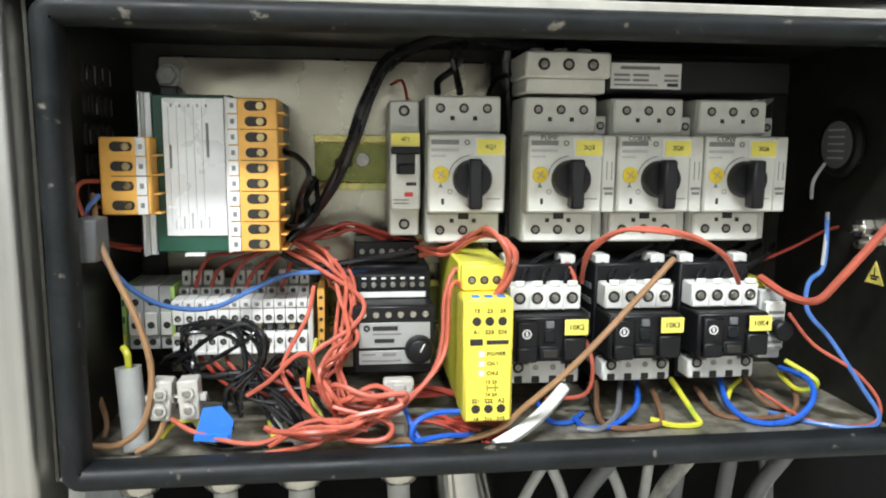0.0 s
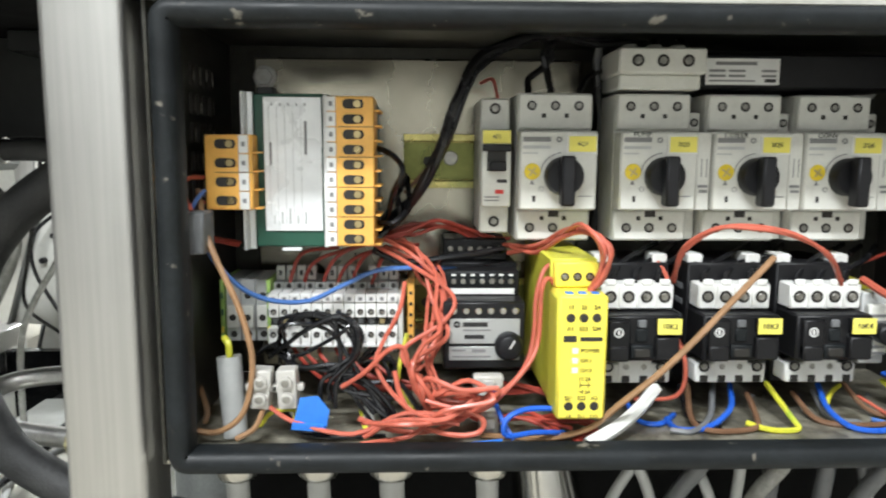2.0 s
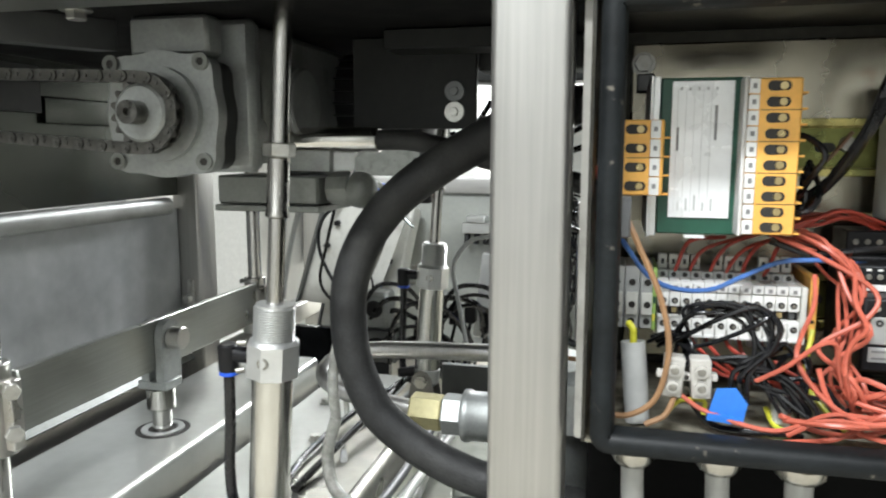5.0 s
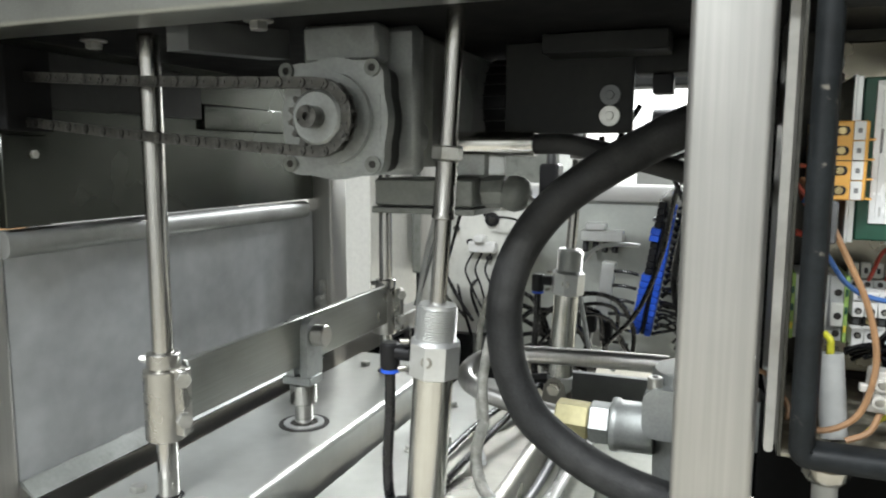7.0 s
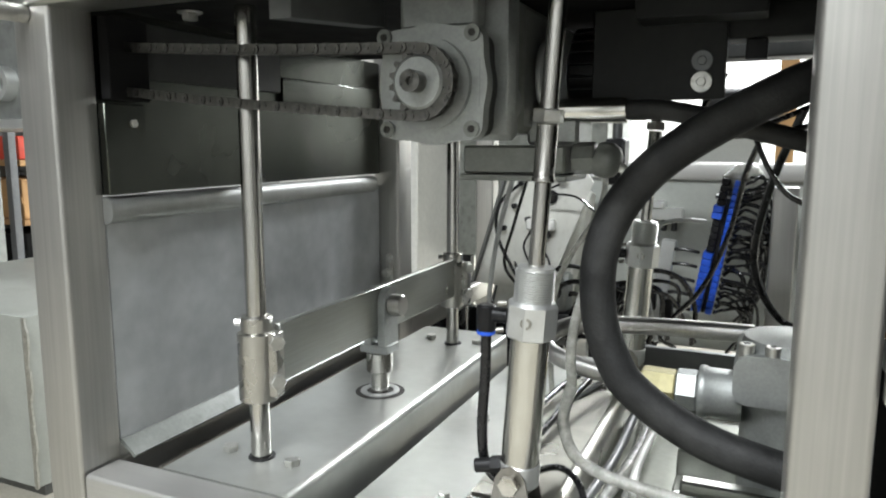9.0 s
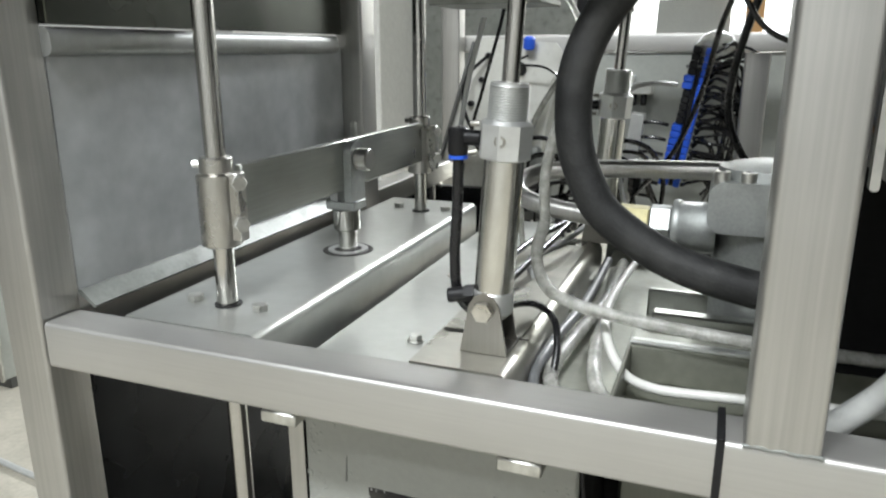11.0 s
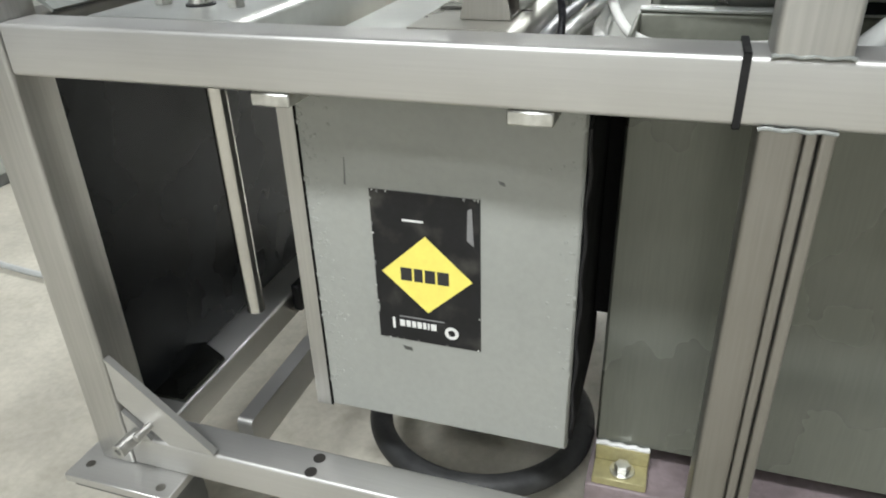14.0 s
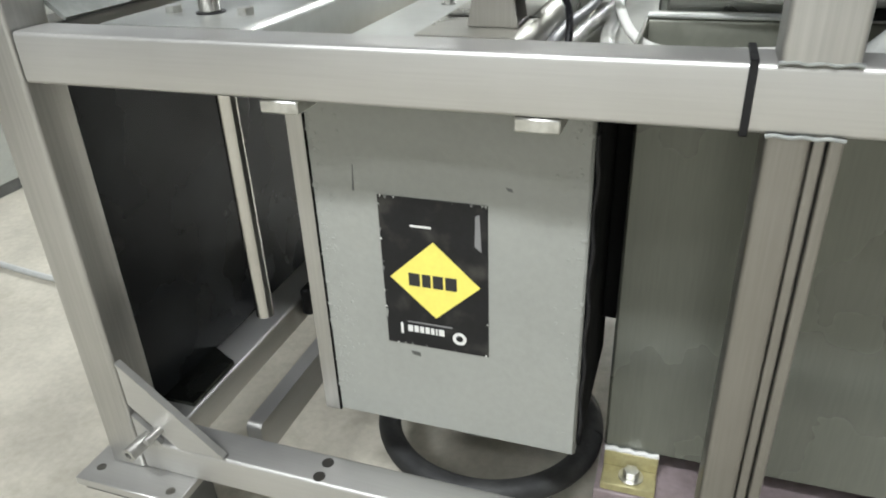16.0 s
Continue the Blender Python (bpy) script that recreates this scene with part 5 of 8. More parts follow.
    part("plinth", Geo().box(-1.60, -1.38, 2.32, 2.78, 0.0, 0.0195, 0.001), BLACK, b)
    d = thing("metal_cabinet", (-1.1, 2.8, 0), "grey-green metal workshop cabinet with a dark gap below", "cabinet")
    part("body", Geo().box(-1.34, -0.75, 2.6, 3.1, 0.42, 1.5, 0.005), GEARPAINT, d)
    part("leg", Geo().box(-1.33, -1.29, 2.62, 2.66, 0, 0.4195, 0.001), BLACK, d)
    part("leg", Geo().box(-0.80, -0.76, 2.62, 2.66, 0, 0.4195, 0.001), BLACK, d)
    part("shelf", Geo().box(-1.34, -0.75, 2.7, 3.1, 0.10, 0.12, 0.001), BLACK, d)
    e = thing("workbench", (-0.2, 3.0, 0), "grey workbench with a timber post", "workbench")
    part("top", Geo().box(-0.9, 1.2, 2.75, 3.4, 0.70, 0.74, 0.003), GREYPAINT, e)
    for x in (-0.85, 1.1):
        part("leg", Geo().tube("z", 0, 0.6995, x, x + 0.06, 2.8, 2.86, 0.004), GREYPAINT, e)
    part("post", Geo().box(-0.19, -0.13, 2.82, 2.88, 0.7405, 1.6, 0.003), WOOD, e, "raw timber post")
    f = thing("grey_housing", (-0.33, 2.9, 0.74), "slanted grey housing with a round black top on the bench", "housing")
    part("body", Geo().prism([(2.85, 0.7405), (3.15, 0.7405), (3.15, 0.98), (2.93, 0.98)], "x", -0.50, -0.24), GREYPAINT, f)
    part("roller", Geo().cyl((-0.46, 3.0, 1.03), (-0.28, 3.0, 1.03), 0.05, 24, 0.006), BLACK, f)
    # neighbours on the outer side
    n = thing("floor_cabinet", (-2.2, 1.3, 0), "pale grey steel cabinet with a rough cut edge", "cabinet")
    part("body", Geo().box(-2.6, -1.795, 1.05, 1.7, 0.03, 0.46, 0.002), PALE, n)
    zig = [(-1.80, 0.03), (-1.7905, 0.03)]
    rnd = random.Random(4)
    for k in range(26):
        zig.append((-1.7905 + rnd.uniform(0.0, 0.009), 0.038 + 0.016 * k))
    zig += [(-1.7905, 0.458), (-1.80, 0.458)]
    part("cut_edge", Geo().prism(zig, "y", 1.044, 1.0495), ZINC, n, "rough torch-cut edge")
    part("plinth", Geo().box(-2.58, -1.80, 1.07, 1.68, 0.0, 0.0295, 0.002), DARKSHEET, n)
    u = thing("shelf_unit", (-3.75, 2.5, 0), "blue-grey steel shelf unit with timber boards", "shelf unit")
    for x in (-3.94, -3.62):
        for y in (2.3, 2.7):
            part("upright", Geo().tube("z", 0, 1.1, x, x + 0.04, y, y + 0.04, 0.003), W_GREY, u)
    for z in (0.2, 0.455, 0.75):
        part("board", Geo().box(-3.95, -3.57, 2.345, 2.695, z, z + 0.03, 0.002), WOOD, u)
    # Black back panel added to keep the open shelf dark inside.
    part("back", Geo().box(-3.95, -3.57, 2.745, 2.75, 0.2, 1.1, 0.001), BLACKSHADE, u)
    for x, z, h, ma in ((-3.78, 0.4855, 0.2, WOOD), (-3.78, 0.2305, 0.18, BLACKSHADE)):
        c = thing("storage_box", (x, 2.5, z), "timber storage box on the shelf unit" if ma is WOOD else "black storage box on the shelf unit", "box")
        part("body", Geo().box(x - 0.14, x + 0.19, 2.36, 2.68, z, z + h, 0.004), ma, c)
        part("batten", Geo().box(x - 0.14, x + 0.19, 2.352, 2.3595, z + h * 0.4, z + h * 0.55, 0.001), ma, c)
    solo("red_bin", Geo().box(-3.9, -3.65, 2.4, 2.65, 0.7805, 0.90, 0.006), RED, "red plastic bin on the shelf", "bin")
    z = thing("neighbour_machine", (-2.65, 1.75, 0), "grey painted machine head with a round port", "machine")
    part("body", Geo().box(-3.1, -2.3, 1.5, 2.0, 0.94, 1.25, 0.004), CAST, z)
    part("port", Geo().ring((-2.42, 1.5, 1.05), (-2.42, 1.46, 1.05), 0.035, 0.055, 24), ALU, z)
    part("ledge", Geo().box(-3.12, -2.28, 1.47, 2.0, 0.91, 0.9395, 0.002), ALU, z)
    part("leg", Geo().tube("z", 0.0, 0.9095, -3.08, -3.0, 1.75, 1.85, 0.004), CAST, z)
    solo("floor_cable", Geo().sweep([(-2.6, 0.9, 0.006), (-2.0, 0.86, 0.006), (-1.6, 0.83, 0.006), (-1.3, 0.80, 0.006), (-1.0, 0.84, 0.006), (-0.7, 0.98, 0.006), (-0.3, 1.2, 0.006)], 0.006, 10), W_LGREY, "pale grey cable lying on the floor", "cable")


surroundings()


# ---- electrical cabinet ----
CX0, CX1, CZ0, CZ1, CYF, CYB = -0.147, 0.315, 0.737, 0.966, 0.354, 0.506


def rounded_loop(x0, x1, z0, z1, r, y, n=5):
    out = []
    for cx, cz, s in ((x1 - r, z1 - r, 0), (x0 + r, z1 - r, 90), (x0 + r, z0 + r, 180), (x1 - r, z0 + r, 270)):
        for k in range(n + 1):
            a = radians(s + 90 * k / n)
            out.append((cx + r * math.cos(a), y, cz + r * math.sin(a)))
    return out


def cabinet():
    t = thing("electrical_cabinet", (0.084, 0.43, 0.733), "open steel electrical cabinet with a black rubber door gasket", "cabinet")
    w = 0.002
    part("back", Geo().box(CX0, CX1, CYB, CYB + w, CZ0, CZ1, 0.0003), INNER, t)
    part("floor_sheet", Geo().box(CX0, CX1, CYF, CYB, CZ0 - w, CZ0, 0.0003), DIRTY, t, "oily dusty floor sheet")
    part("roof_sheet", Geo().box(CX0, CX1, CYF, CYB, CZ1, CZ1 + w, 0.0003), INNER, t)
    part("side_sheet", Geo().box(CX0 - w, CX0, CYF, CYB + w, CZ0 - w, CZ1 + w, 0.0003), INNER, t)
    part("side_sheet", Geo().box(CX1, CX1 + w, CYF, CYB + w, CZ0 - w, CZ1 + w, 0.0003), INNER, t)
    # outward lip
    part("lip", Geo().box(CX0 - 0.004, CX1 + 0.004, CYF - 0.006, CYF - 0.0002, CZ1 - 0.001, CZ1 + 0.0045, 0.001), LIP, t, "pale painted cabinet lip")
    part("lip", Geo().tube("y", CYF + 0.022, CYF + 0.030, CX0 - 0.0068, CX0 - 0.0021, CZ0 - 0.009, CZ1 - 0.0012, 0.002), LIP, t)
    part("lip", Geo().box(CX1 + 0.0022, CX1 + 0.006, CYF + 0.005, CYF + 0.011, CZ0 - 0.004, CZ1 - 0.0012, 0.001), LIP, t)
    # rubber gasket, a fat D profile carried round the opening
    a = rounded_loop(CX0 + 0.0042, CX1 - 0.0005, CZ0 - 0.0035, CZ1 - 0.002, 0.009, 0.0)
    sect = [(0.0, -0.0012), (-0.0045, -0.0017), (-0.0085, 0.0), (-0.010, 0.004), (-0.0085, 0.008), (-0.004, 0.0105), (0.004, 0.0108), (0.004, 0.009), (0.0, 0.008)]
    verts, faces, n, m = [], [], len(a), len(sect)
    cx, cz = (CX0 + CX1) / 2, (CZ0 + CZ1) / 2
    for i, p in enumerate(a):
        q0, q1 = Vector(a[i - 1]), Vector(a[(i + 1) % n])
        tan = (q1 - q0).normalized()
        inward = Vector((-tan.z, 0, tan.x))
        if inward.dot(Vector((cx - p[0], 0, cz - p[2]))) < 0:
            inward = -inward
        for dy, d in sect:
            verts.append(Vector(p) + inward * d + Vector((0, CYF + dy + 0.0005 * noise.noise(Vector(p) * 40), 0)))
    for i in range(n):
        for k in range(m):
            faces.append([i * m + k, i * m + (k + 1) % m, ((i + 1) % n) * m + (k + 1) % m, ((i + 1) % n) * m + k])
    part("gasket", Geo().add(verts, faces), GASKET, t, "worn black rubber gasket", sharp=60)
    part("mounting_plate", Geo().box(-0.128, 0.092, 0.4955, 0.4985, 0.745, 0.957, 0.001), PLATE, t, "scuffed bare steel mounting plate with cloudy reflections in its colour")
    # Right half of the plate, darkened for the shade behind the switches.
    part("mounting_plate", Geo().box(0.0925, 0.298, 0.4955, 0.4985, 0.745, 0.957, 0.001), INNER, t, "right half of the mounting plate, shade put into its dark colour")
    for x, z in ((-0.121, 0.944), (0.216, 0.9475), (0.289, 0.938)):
        part("bolt", hex_bolt(Geo(), x, 0.4955, z, (0, -1, 0), 0.0062, 0.006, 0.0078), ZINC, t)
    for z, r0 in ((0.889, -0.028), (0.792, -0.125)):
        g = Geo().box(r0, 0.292, 0.488, 0.4895, z - 0.0135, z + 0.0135, 0.0004)
        for s in (-1, 1):
            g.box(r0, 0.292, 0.4815, 0.4895, z + s * 0.0135 - 0.0007, z + s * 0.0135 + 0.0007, 0.0003)
            g.box(r0, 0.292, 0.4805, 0.4818, z + s * 0.0155 - 0.0024, z + s * 0.0155 + 0.0024, 0.0003)
        r = part("mounting_rail", g, CHROMATE, t, "yellow chromated mounting rail")
        part("rail_web", Geo().box(r0 + 0.0004, 0.2915, 0.4872, 0.4879, z - 0.0122, z + 0.0122, 0.0002), RAILWEB, r, "olive rail web")
        for k in range(14):
            part("rail_slot", Geo().tube("y", 0.4866, 0.4873, r0 + 0.013 + 0.024 * k, r0 + 0.025 + 0.024 * k, z - 0.003, z + 0.003, 0.0028), HOLE, r) if r0 + 0.025 + 0.024 * k < 0.29 and k != 1 else None
        part("rail_screw", Geo().cyl((0.0035, 0.488, z + 0.002), (0.0035, 0.4845, z + 0.002), 0.005, 16, 0.001).ring((0.0035, 0.4848, z + 0.002), (0.0035, 0.4838, z + 0.002), 0.0015, 0.0045, 14), SCREW, r)
    # vent slots in the side
    for j in range(5):
        for i in range(4 if j < 3 else 3):
            y, z = 0.415 + 0.0125 * i, 0.938 - 0.0165 * j
            part("vent_slot", Geo().tube("x", CX0, CX0 + 0.0012, y, y + 0.0045, z - 0.006, z + 0.006, 0.002, 3), HOLE, t)
            part("vent_rim", Geo().tube("x", CX0, CX0 + 0.0016, y + 0.0047, y + 0.0056, z - 0.005, z + 0.005, 0.0004, 1), NICKEL, t)
    # right side: fan hub, earth stud, warning sign
    f = part("fan_hub", Geo().cyl((CX1, 0.438, 0.903), (CX1 - 0.006, 0.438, 0.903), 0.021, 28, 0.002), BLACK, t)
    part("fan_label", Geo().cyl((CX1 - 0.006, 0.438, 0.903), (CX1 - 0.0064, 0.438, 0.903), 0.0152, 28), W_GREY, f, "grey round rating label")
    for k in range(5):
        part("print_bar", Geo().box(CX1 - 0.0068, CX1 - 0.0063, 0.430, 0.446, 0.9120 - 0.0045 * k, 0.9132 - 0.0045 * k, 0.0001), W_LGREY, f)
    for y, z in ((0.409, 0.852), (0.402, 0.843)):
        part("earth_stud", Geo().hexagon((CX1, y, z), (CX1 - 0.007, y, z), 0.006).cyl((CX1, y, z), (CX1 - 0.013, y, z), 0.0028, 12), NICKEL, t)
    s = part("warning_sign", Geo().prism([(0.392, 0.8185), (0.408, 0.8185), (0.40, 0.8325)], "x", CX1 - 0.0006, CX1 - 0.0001), SIGNYELLOW, t, "yellow earth warning triangle")
    part("sign_print", Geo().box(CX1 - 0.001, CX1 - 0.0006, 0.3975, 0.4025, 0.821, 0.822, 0.0001).box(CX1 - 0.001, CX1 - 0.0006, 0.3965, 0.4035, 0.8228, 0.8238, 0.0001).box(CX1 - 0.001, CX1 - 0.0006, 0.3996, 0.4004, 0.8238, 0.8285, 0.0001), BLACKINK, s)
    part("cable_clip", Geo().box(-0.1385, -0.1275, 0.366, 0.386, 0.842, 0.8635, 0.001), W_GREY, t)
    # glands under the cabinet
    for x, r in ((-0.121, 0.0125), (-0.075, 0.0125), (-0.033, 0.0140), (0.022, 0.0125)):
        g = thing("cable_gland", (x, 0.392, 0.69), "nickel-plated cable gland under the cabinet", "cable gland", "glands under the cabinet")
        part("flange_nut", Geo().hexagon((x, 0.392, 0.7345), (x, 0.392, 0.7275), r * 1.12), NICKEL, g)
        part("dome_nut", Geo().lathe([(r * 0.5, 0), (r * 0.8, 0.002), (r * 0.95, 0.005), (r * 0.97, 0.010), (r * 0.86, 0.0105), (r * 0.86, 0.012), (r, 0.0125), (r, 0.0185)], (x, 0.392, 0.7085), (0, 0, 1), 12), NICKEL, g)
        part("cable", Geo().sweep([(x, 0.392, 0.72), (x, 0.392, 0.70), (x + 0.002, 0.393, 0.66), (x + 0.004, 0.40, 0.60), (x + 0.02, 0.43, 0.56)], r * 0.52, 12), W_LGREY, g, "grey cable")
    # duct and cables beneath
    solo("air_duct", Geo().lathe([(0.030, 0), (0.022, 0.10), (0.022, 0.16)], (0.085, 0.47, 0.575), (-0.15, 0.1, 1), 28), CHROME, "bright metal duct below the cabinet", "duct")
    rnd = random.Random(8)
    for k in range(11):
        x = 0.118 + 0.019 * k + rnd.uniform(-0.008, 0.008)
        d = rnd.uniform(-0.03, 0.025)
        ma, r, look_of = rnd.choice(((W_GREY, 0.0042, "dark grey"), (W_LGREY, 0.0036, "light grey"), (CLEAR, 0.0055, "clear braided"), (W_GREY, 0.0055, "dark grey")))
        solo("hanging_cable", Geo().sweep([(x - 0.02, 0.45, 0.734), (x - 0.006, 0.44, 0.721), (x + d * 0.3, 0.432 + 0.006 * (k % 3), 0.70), (x + d, 0.44, 0.66), (x + d * 1.5, 0.45, 0.58)], r, 10), ma, look_of + " cable hanging below the cabinet", "cable", "cables below the cabinet")


cabinet()
# Black sheets added in place of the deep shade round the cabinet.
solo("back_shade_sheet", Geo().box(-0.15, 0.4, 0.60, 0.605, 0.60, 0.984, 0.001), BLACKSHADE, "added black sheet that stands in for shade behind the cabinet", "panel", kind="structure")
solo("lower_shade_sheet", Geo().box(-0.15, 0.6, 0.485, 0.49, 0.5785, 0.72, 0.001), BLACKSHADE, "added black sheet that stands in for shade below the cabinet", "panel", kind="structure")


def pocket_screw(parent, x, y, z, r=0.0029):
    """A round pocket with a slotted screw, which faces -y."""
    h = part("pocket", Geo().cyl((x, y + 0.0005, z), (x, y - 0.0002, z), r, 14), HOLE, parent)
    a = radians((x * 9731 + z * 4127) % 90 - 45)
    m = Matrix.Translation((x, y - 0.0002, z)) @ Matrix.Rotation(a, 4, "Y")
    part("screw", Geo().cyl((x, y, z), (x, y - 0.0006, z), r * 0.6, 12, r * 0.12).box(-r * 0.5, r * 0.5, -0.0009, -0.0006, -r * 0.1, r * 0.1, 0.00002, m), SCREW, h)


def bars(parent, x0, x1, z, y, h=0.0012, material=None):
    part("print_bar", Geo().box(x0, x1, y - 0.00025, y + 0.0001, z, z + h, 0.00005), material or INK, parent)


def motor_breaker(x, tag_text, aux=""):
    """A motor protection switch 45 mm wide whose left edge is at x."""
    t = thing("motor_breaker", (x + 0.0225, 0.45, 0.842), "light grey motor protection switch with a black rotary knob", "circuit breaker", "motor switches on the upper rail")
    part("housing", Geo().box(x, x + 0.045, 0.432, 0.48, 0.842, 0.930, 0.0012), DEVICE, t)
    part("terminal_top", Geo().box(x + 0.0003, x + 0.0447, 0.4285, 0.432, 0.9085, 0.9298, 0.0012), DEVICE, t)
    part("terminal_bottom", Geo().box(x + 0.0003, x + 0.0447, 0.4285, 0.432, 0.8422, 0.8605, 0.0012), DEVICE, t)
    f = part("face", Geo().box(x, x + 0.0455, 0.416, 0.432, 0.8615, 0.9075, 0.0012), DEVICE, t)
    for k in range(3):
        pocket_screw(t, x + 0.0085 + 0.014 * k, 0.4285, 0.9225)
        pocket_screw(t, x + 0.0085 + 0.014 * k, 0.4285, 0.850, 0.003)
    for k in range(2):
        part("slot", Geo().box(x + 0.0145 + 0.0135 * k, x + 0.017 + 0.0135 * k, 0.4282, 0.4288, 0.9155, 0.918, 0.0001), HOLE, t)
        part("slot", Geo().box(x + 0.0145 + 0.0135 * k, x + 0.017 + 0.0135 * k, 0.4282, 0.4288, 0.8545, 0.857, 0.0001), HOLE, t)
    part("slot", Geo().box(x + 0.0195, x + 0.026, 0.4282, 0.4288, 0.8565, 0.8603, 0.0001), HOLE, t)
    # knob
    cx, cz = x + 0.0255, 0.8815
    part("knob_base", Geo().lathe([(0.0112, 0), (0.0112, 0.006), (0.0102, 0.0085)], (cx, 0.416, cz), (0, -1, 0), 28), BLACK, t)
    part("knob_grip", Geo().box(cx - 0.0038, cx + 0.0038, 0.398, 0.4078, cz - 0.0165, cz + 0.0118, 0.0012), BLACK, t)
    arc = [(cx + 0.0135 * math.cos(radians(a)), 0.4158, cz + 0.0135 * math.sin(radians(a))) for a in range(95, 185, 10)]
    part("scale_arc", Geo().sweep(arc, 0.0003, 5, 2), INK, t)
    d = part("dial", Geo().cyl((x + 0.0075, 0.416, 0.884), (x + 0.0075, 0.4152, 0.884), 0.0048, 20, 0.0003), DIAL, t, "yellow current dial")
    part("dial_slot", Geo().box(-0.003, 0.003, -0.0002, 0.0002, -0.0005, 0.0005, 0.00005, Matrix.Translation((x + 0.0075, 0.415, 0.884)) @ Matrix.Rotation(0.6, 4, "Y")).box(-0.0005, 0.0005, -0.0002, 0.0002, -0.003, 0.003, 0.00005, Matrix.Translation((x + 0.0075, 0.415, 0.884)) @ Matrix.Rotation(0.6, 4, "Y")), BRASS, d)
    bars(t, x + 0.0018, x + 0.018, 0.9012, 0.416, 0.0028)
    part("tag_holder", Geo().box(x + 0.0272, x + 0.0452, 0.4155, 0.4161, 0.8945, 0.9055, 0.0001), WHITE, t)
    part("logo_ring", Geo().ring((x + 0.0228, 0.416, 0.9025), (x + 0.0228, 0.4157, 0.9025), 0.0008, 0.0017, 14), INK, t)
    bars(t, x + 0.0018, x + 0.0178, 0.8972, 0.416, 0.0018, W_LGREY)
    bars(t, x + 0.0018, x + 0.0105, 0.8942, 0.416, 0.0008, W_LGREY)
    part("mark", Geo().prism([(x + 0.006, 0.8765), (x + 0.0088, 0.8765), (x + 0.0074, 0.8792)], "y", 0.4157, 0.4161), INK, t)
    part("mark", Geo().ring((x + 0.013, 0.416, 0.874), (x + 0.013, 0.4157, 0.874), 0.0011, 0.0015, 14), INK, t)
    part("mark", Geo().box(x + 0.0078, x + 0.0095, 0.4157, 0.4161, 0.8665, 0.8700, 0.0001), BLACKINK, t)
    bars(t, x + 0.0345, x + 0.0425, 0.8695, 0.416, 0.0006)
    g = part("tag", Geo().box(x + 0.0285, x + 0.0445, 0.4149, 0.4154, 0.8955, 0.9045, 0.0001), TAG, t, "yellow label")
    lettering(tag_text, 0.0037, (x + 0.0365, 0.4147, 0.900), BLACKINK, g)
    if aux:
        a = part("side_contact", Geo().box(x + 0.0458, x + 0.0542, 0.418, 0.475, 0.8615, 0.9073, 0.0008).box(x + 0.0458, x + 0.0535, 0.438, 0.475, 0.842, 0.8612, 0.0008).box(x + 0.0458, x + 0.0535, 0.436, 0.475, 0.9076, 0.9195, 0.0008), DEVICE, t)
        bars(a, x + 0.047, x + 0.053, 0.875, 0.418, 0.0016)
        bars(a, x + 0.0478, x + 0.0528, 0.872, 0.418, 0.0016)
        bars(a, x + 0.0485, x + 0.049, 0.881, 0.418, 0.011)
        bars(a, x + 0.0515, x + 0.052, 0.881, 0.418, 0.011)
        pocket_screw(a, x + 0.0498, 0.436, 0.9135, 0.0026)
        # pen marks above the print
        lettering(aux, 0.0042, (x + 0.0125, 0.4157, 0.9055), BLACKINK, t, name="pen_writing")
    return t


motor_breaker(0.0405, "4Q1")
motor_breaker(0.0995, "2Q3", "PUMP")
motor_breaker(0.1545, "2Q5", "COILER")
motor_breaker(0.2090, "2Q6", "CONV")


def small_breaker():
    x = 0.019
    t = thing("miniature_breaker", (x + 0.009, 0.45, 0.846), "grey single-pole miniature circuit breaker with a black toggle", "circuit breaker")
    part("housing", Geo().box(x, x + 0.018, 0.436, 0.482, 0.846, 0.927, 0.001), DEVICE, t)
    part("nose", Geo().box(x + 0.0002, x + 0.0178, 0.425, 0.436, 0.8625, 0.9085, 0.001), DEVICE, t)
    part("toggle_well", Geo().box(x + 0.0035, x + 0.0148, 0.4244, 0.4252, 0.884, 0.8985, 0.0001), HOLE, t)
    part("toggle", Geo().box(x + 0.0042, x + 0.0142, 0.4165, 0.4244, 0.884, 0.8898, 0.0008), BLACK, t)
    part("toggle_bar", Geo().box(x + 0.0005, x + 0.0175, 0.4215, 0.4248, 0.8955, 0.8995, 0.0006), BLACK, t)
    g = part("tag", Geo().box(x + 0.0008, x + 0.0175, 0.4243, 0.4249, 0.9, 0.9078, 0.0001), TAG, t, "yellow label")
    lettering("4F1", 0.0037, (x + 0.0092, 0.4241, 0.904), BLACKINK, g)
    pocket_screw(t, x + 0.009, 0.436, 0.921, 0.0034)
    pocket_screw(t, x + 0.009, 0.436, 0.853, 0.0034)
    part("flag", Geo().box(x + 0.0085, x + 0.0135, 0.4246, 0.4251, 0.8705, 0.873, 0.0001), REDPLASTIC, t, "red indicator")
    part("approval_mark", Geo().box(x + 0.0095, x + 0.0155, 0.4247, 0.4251, 0.877, 0.879, 0.0001), BLACKINK, t)
    for z in (0.8662, 0.8682):
        bars(t, x + 0.002, x + 0.011, z, 0.425, 0.0008)


small_breaker()


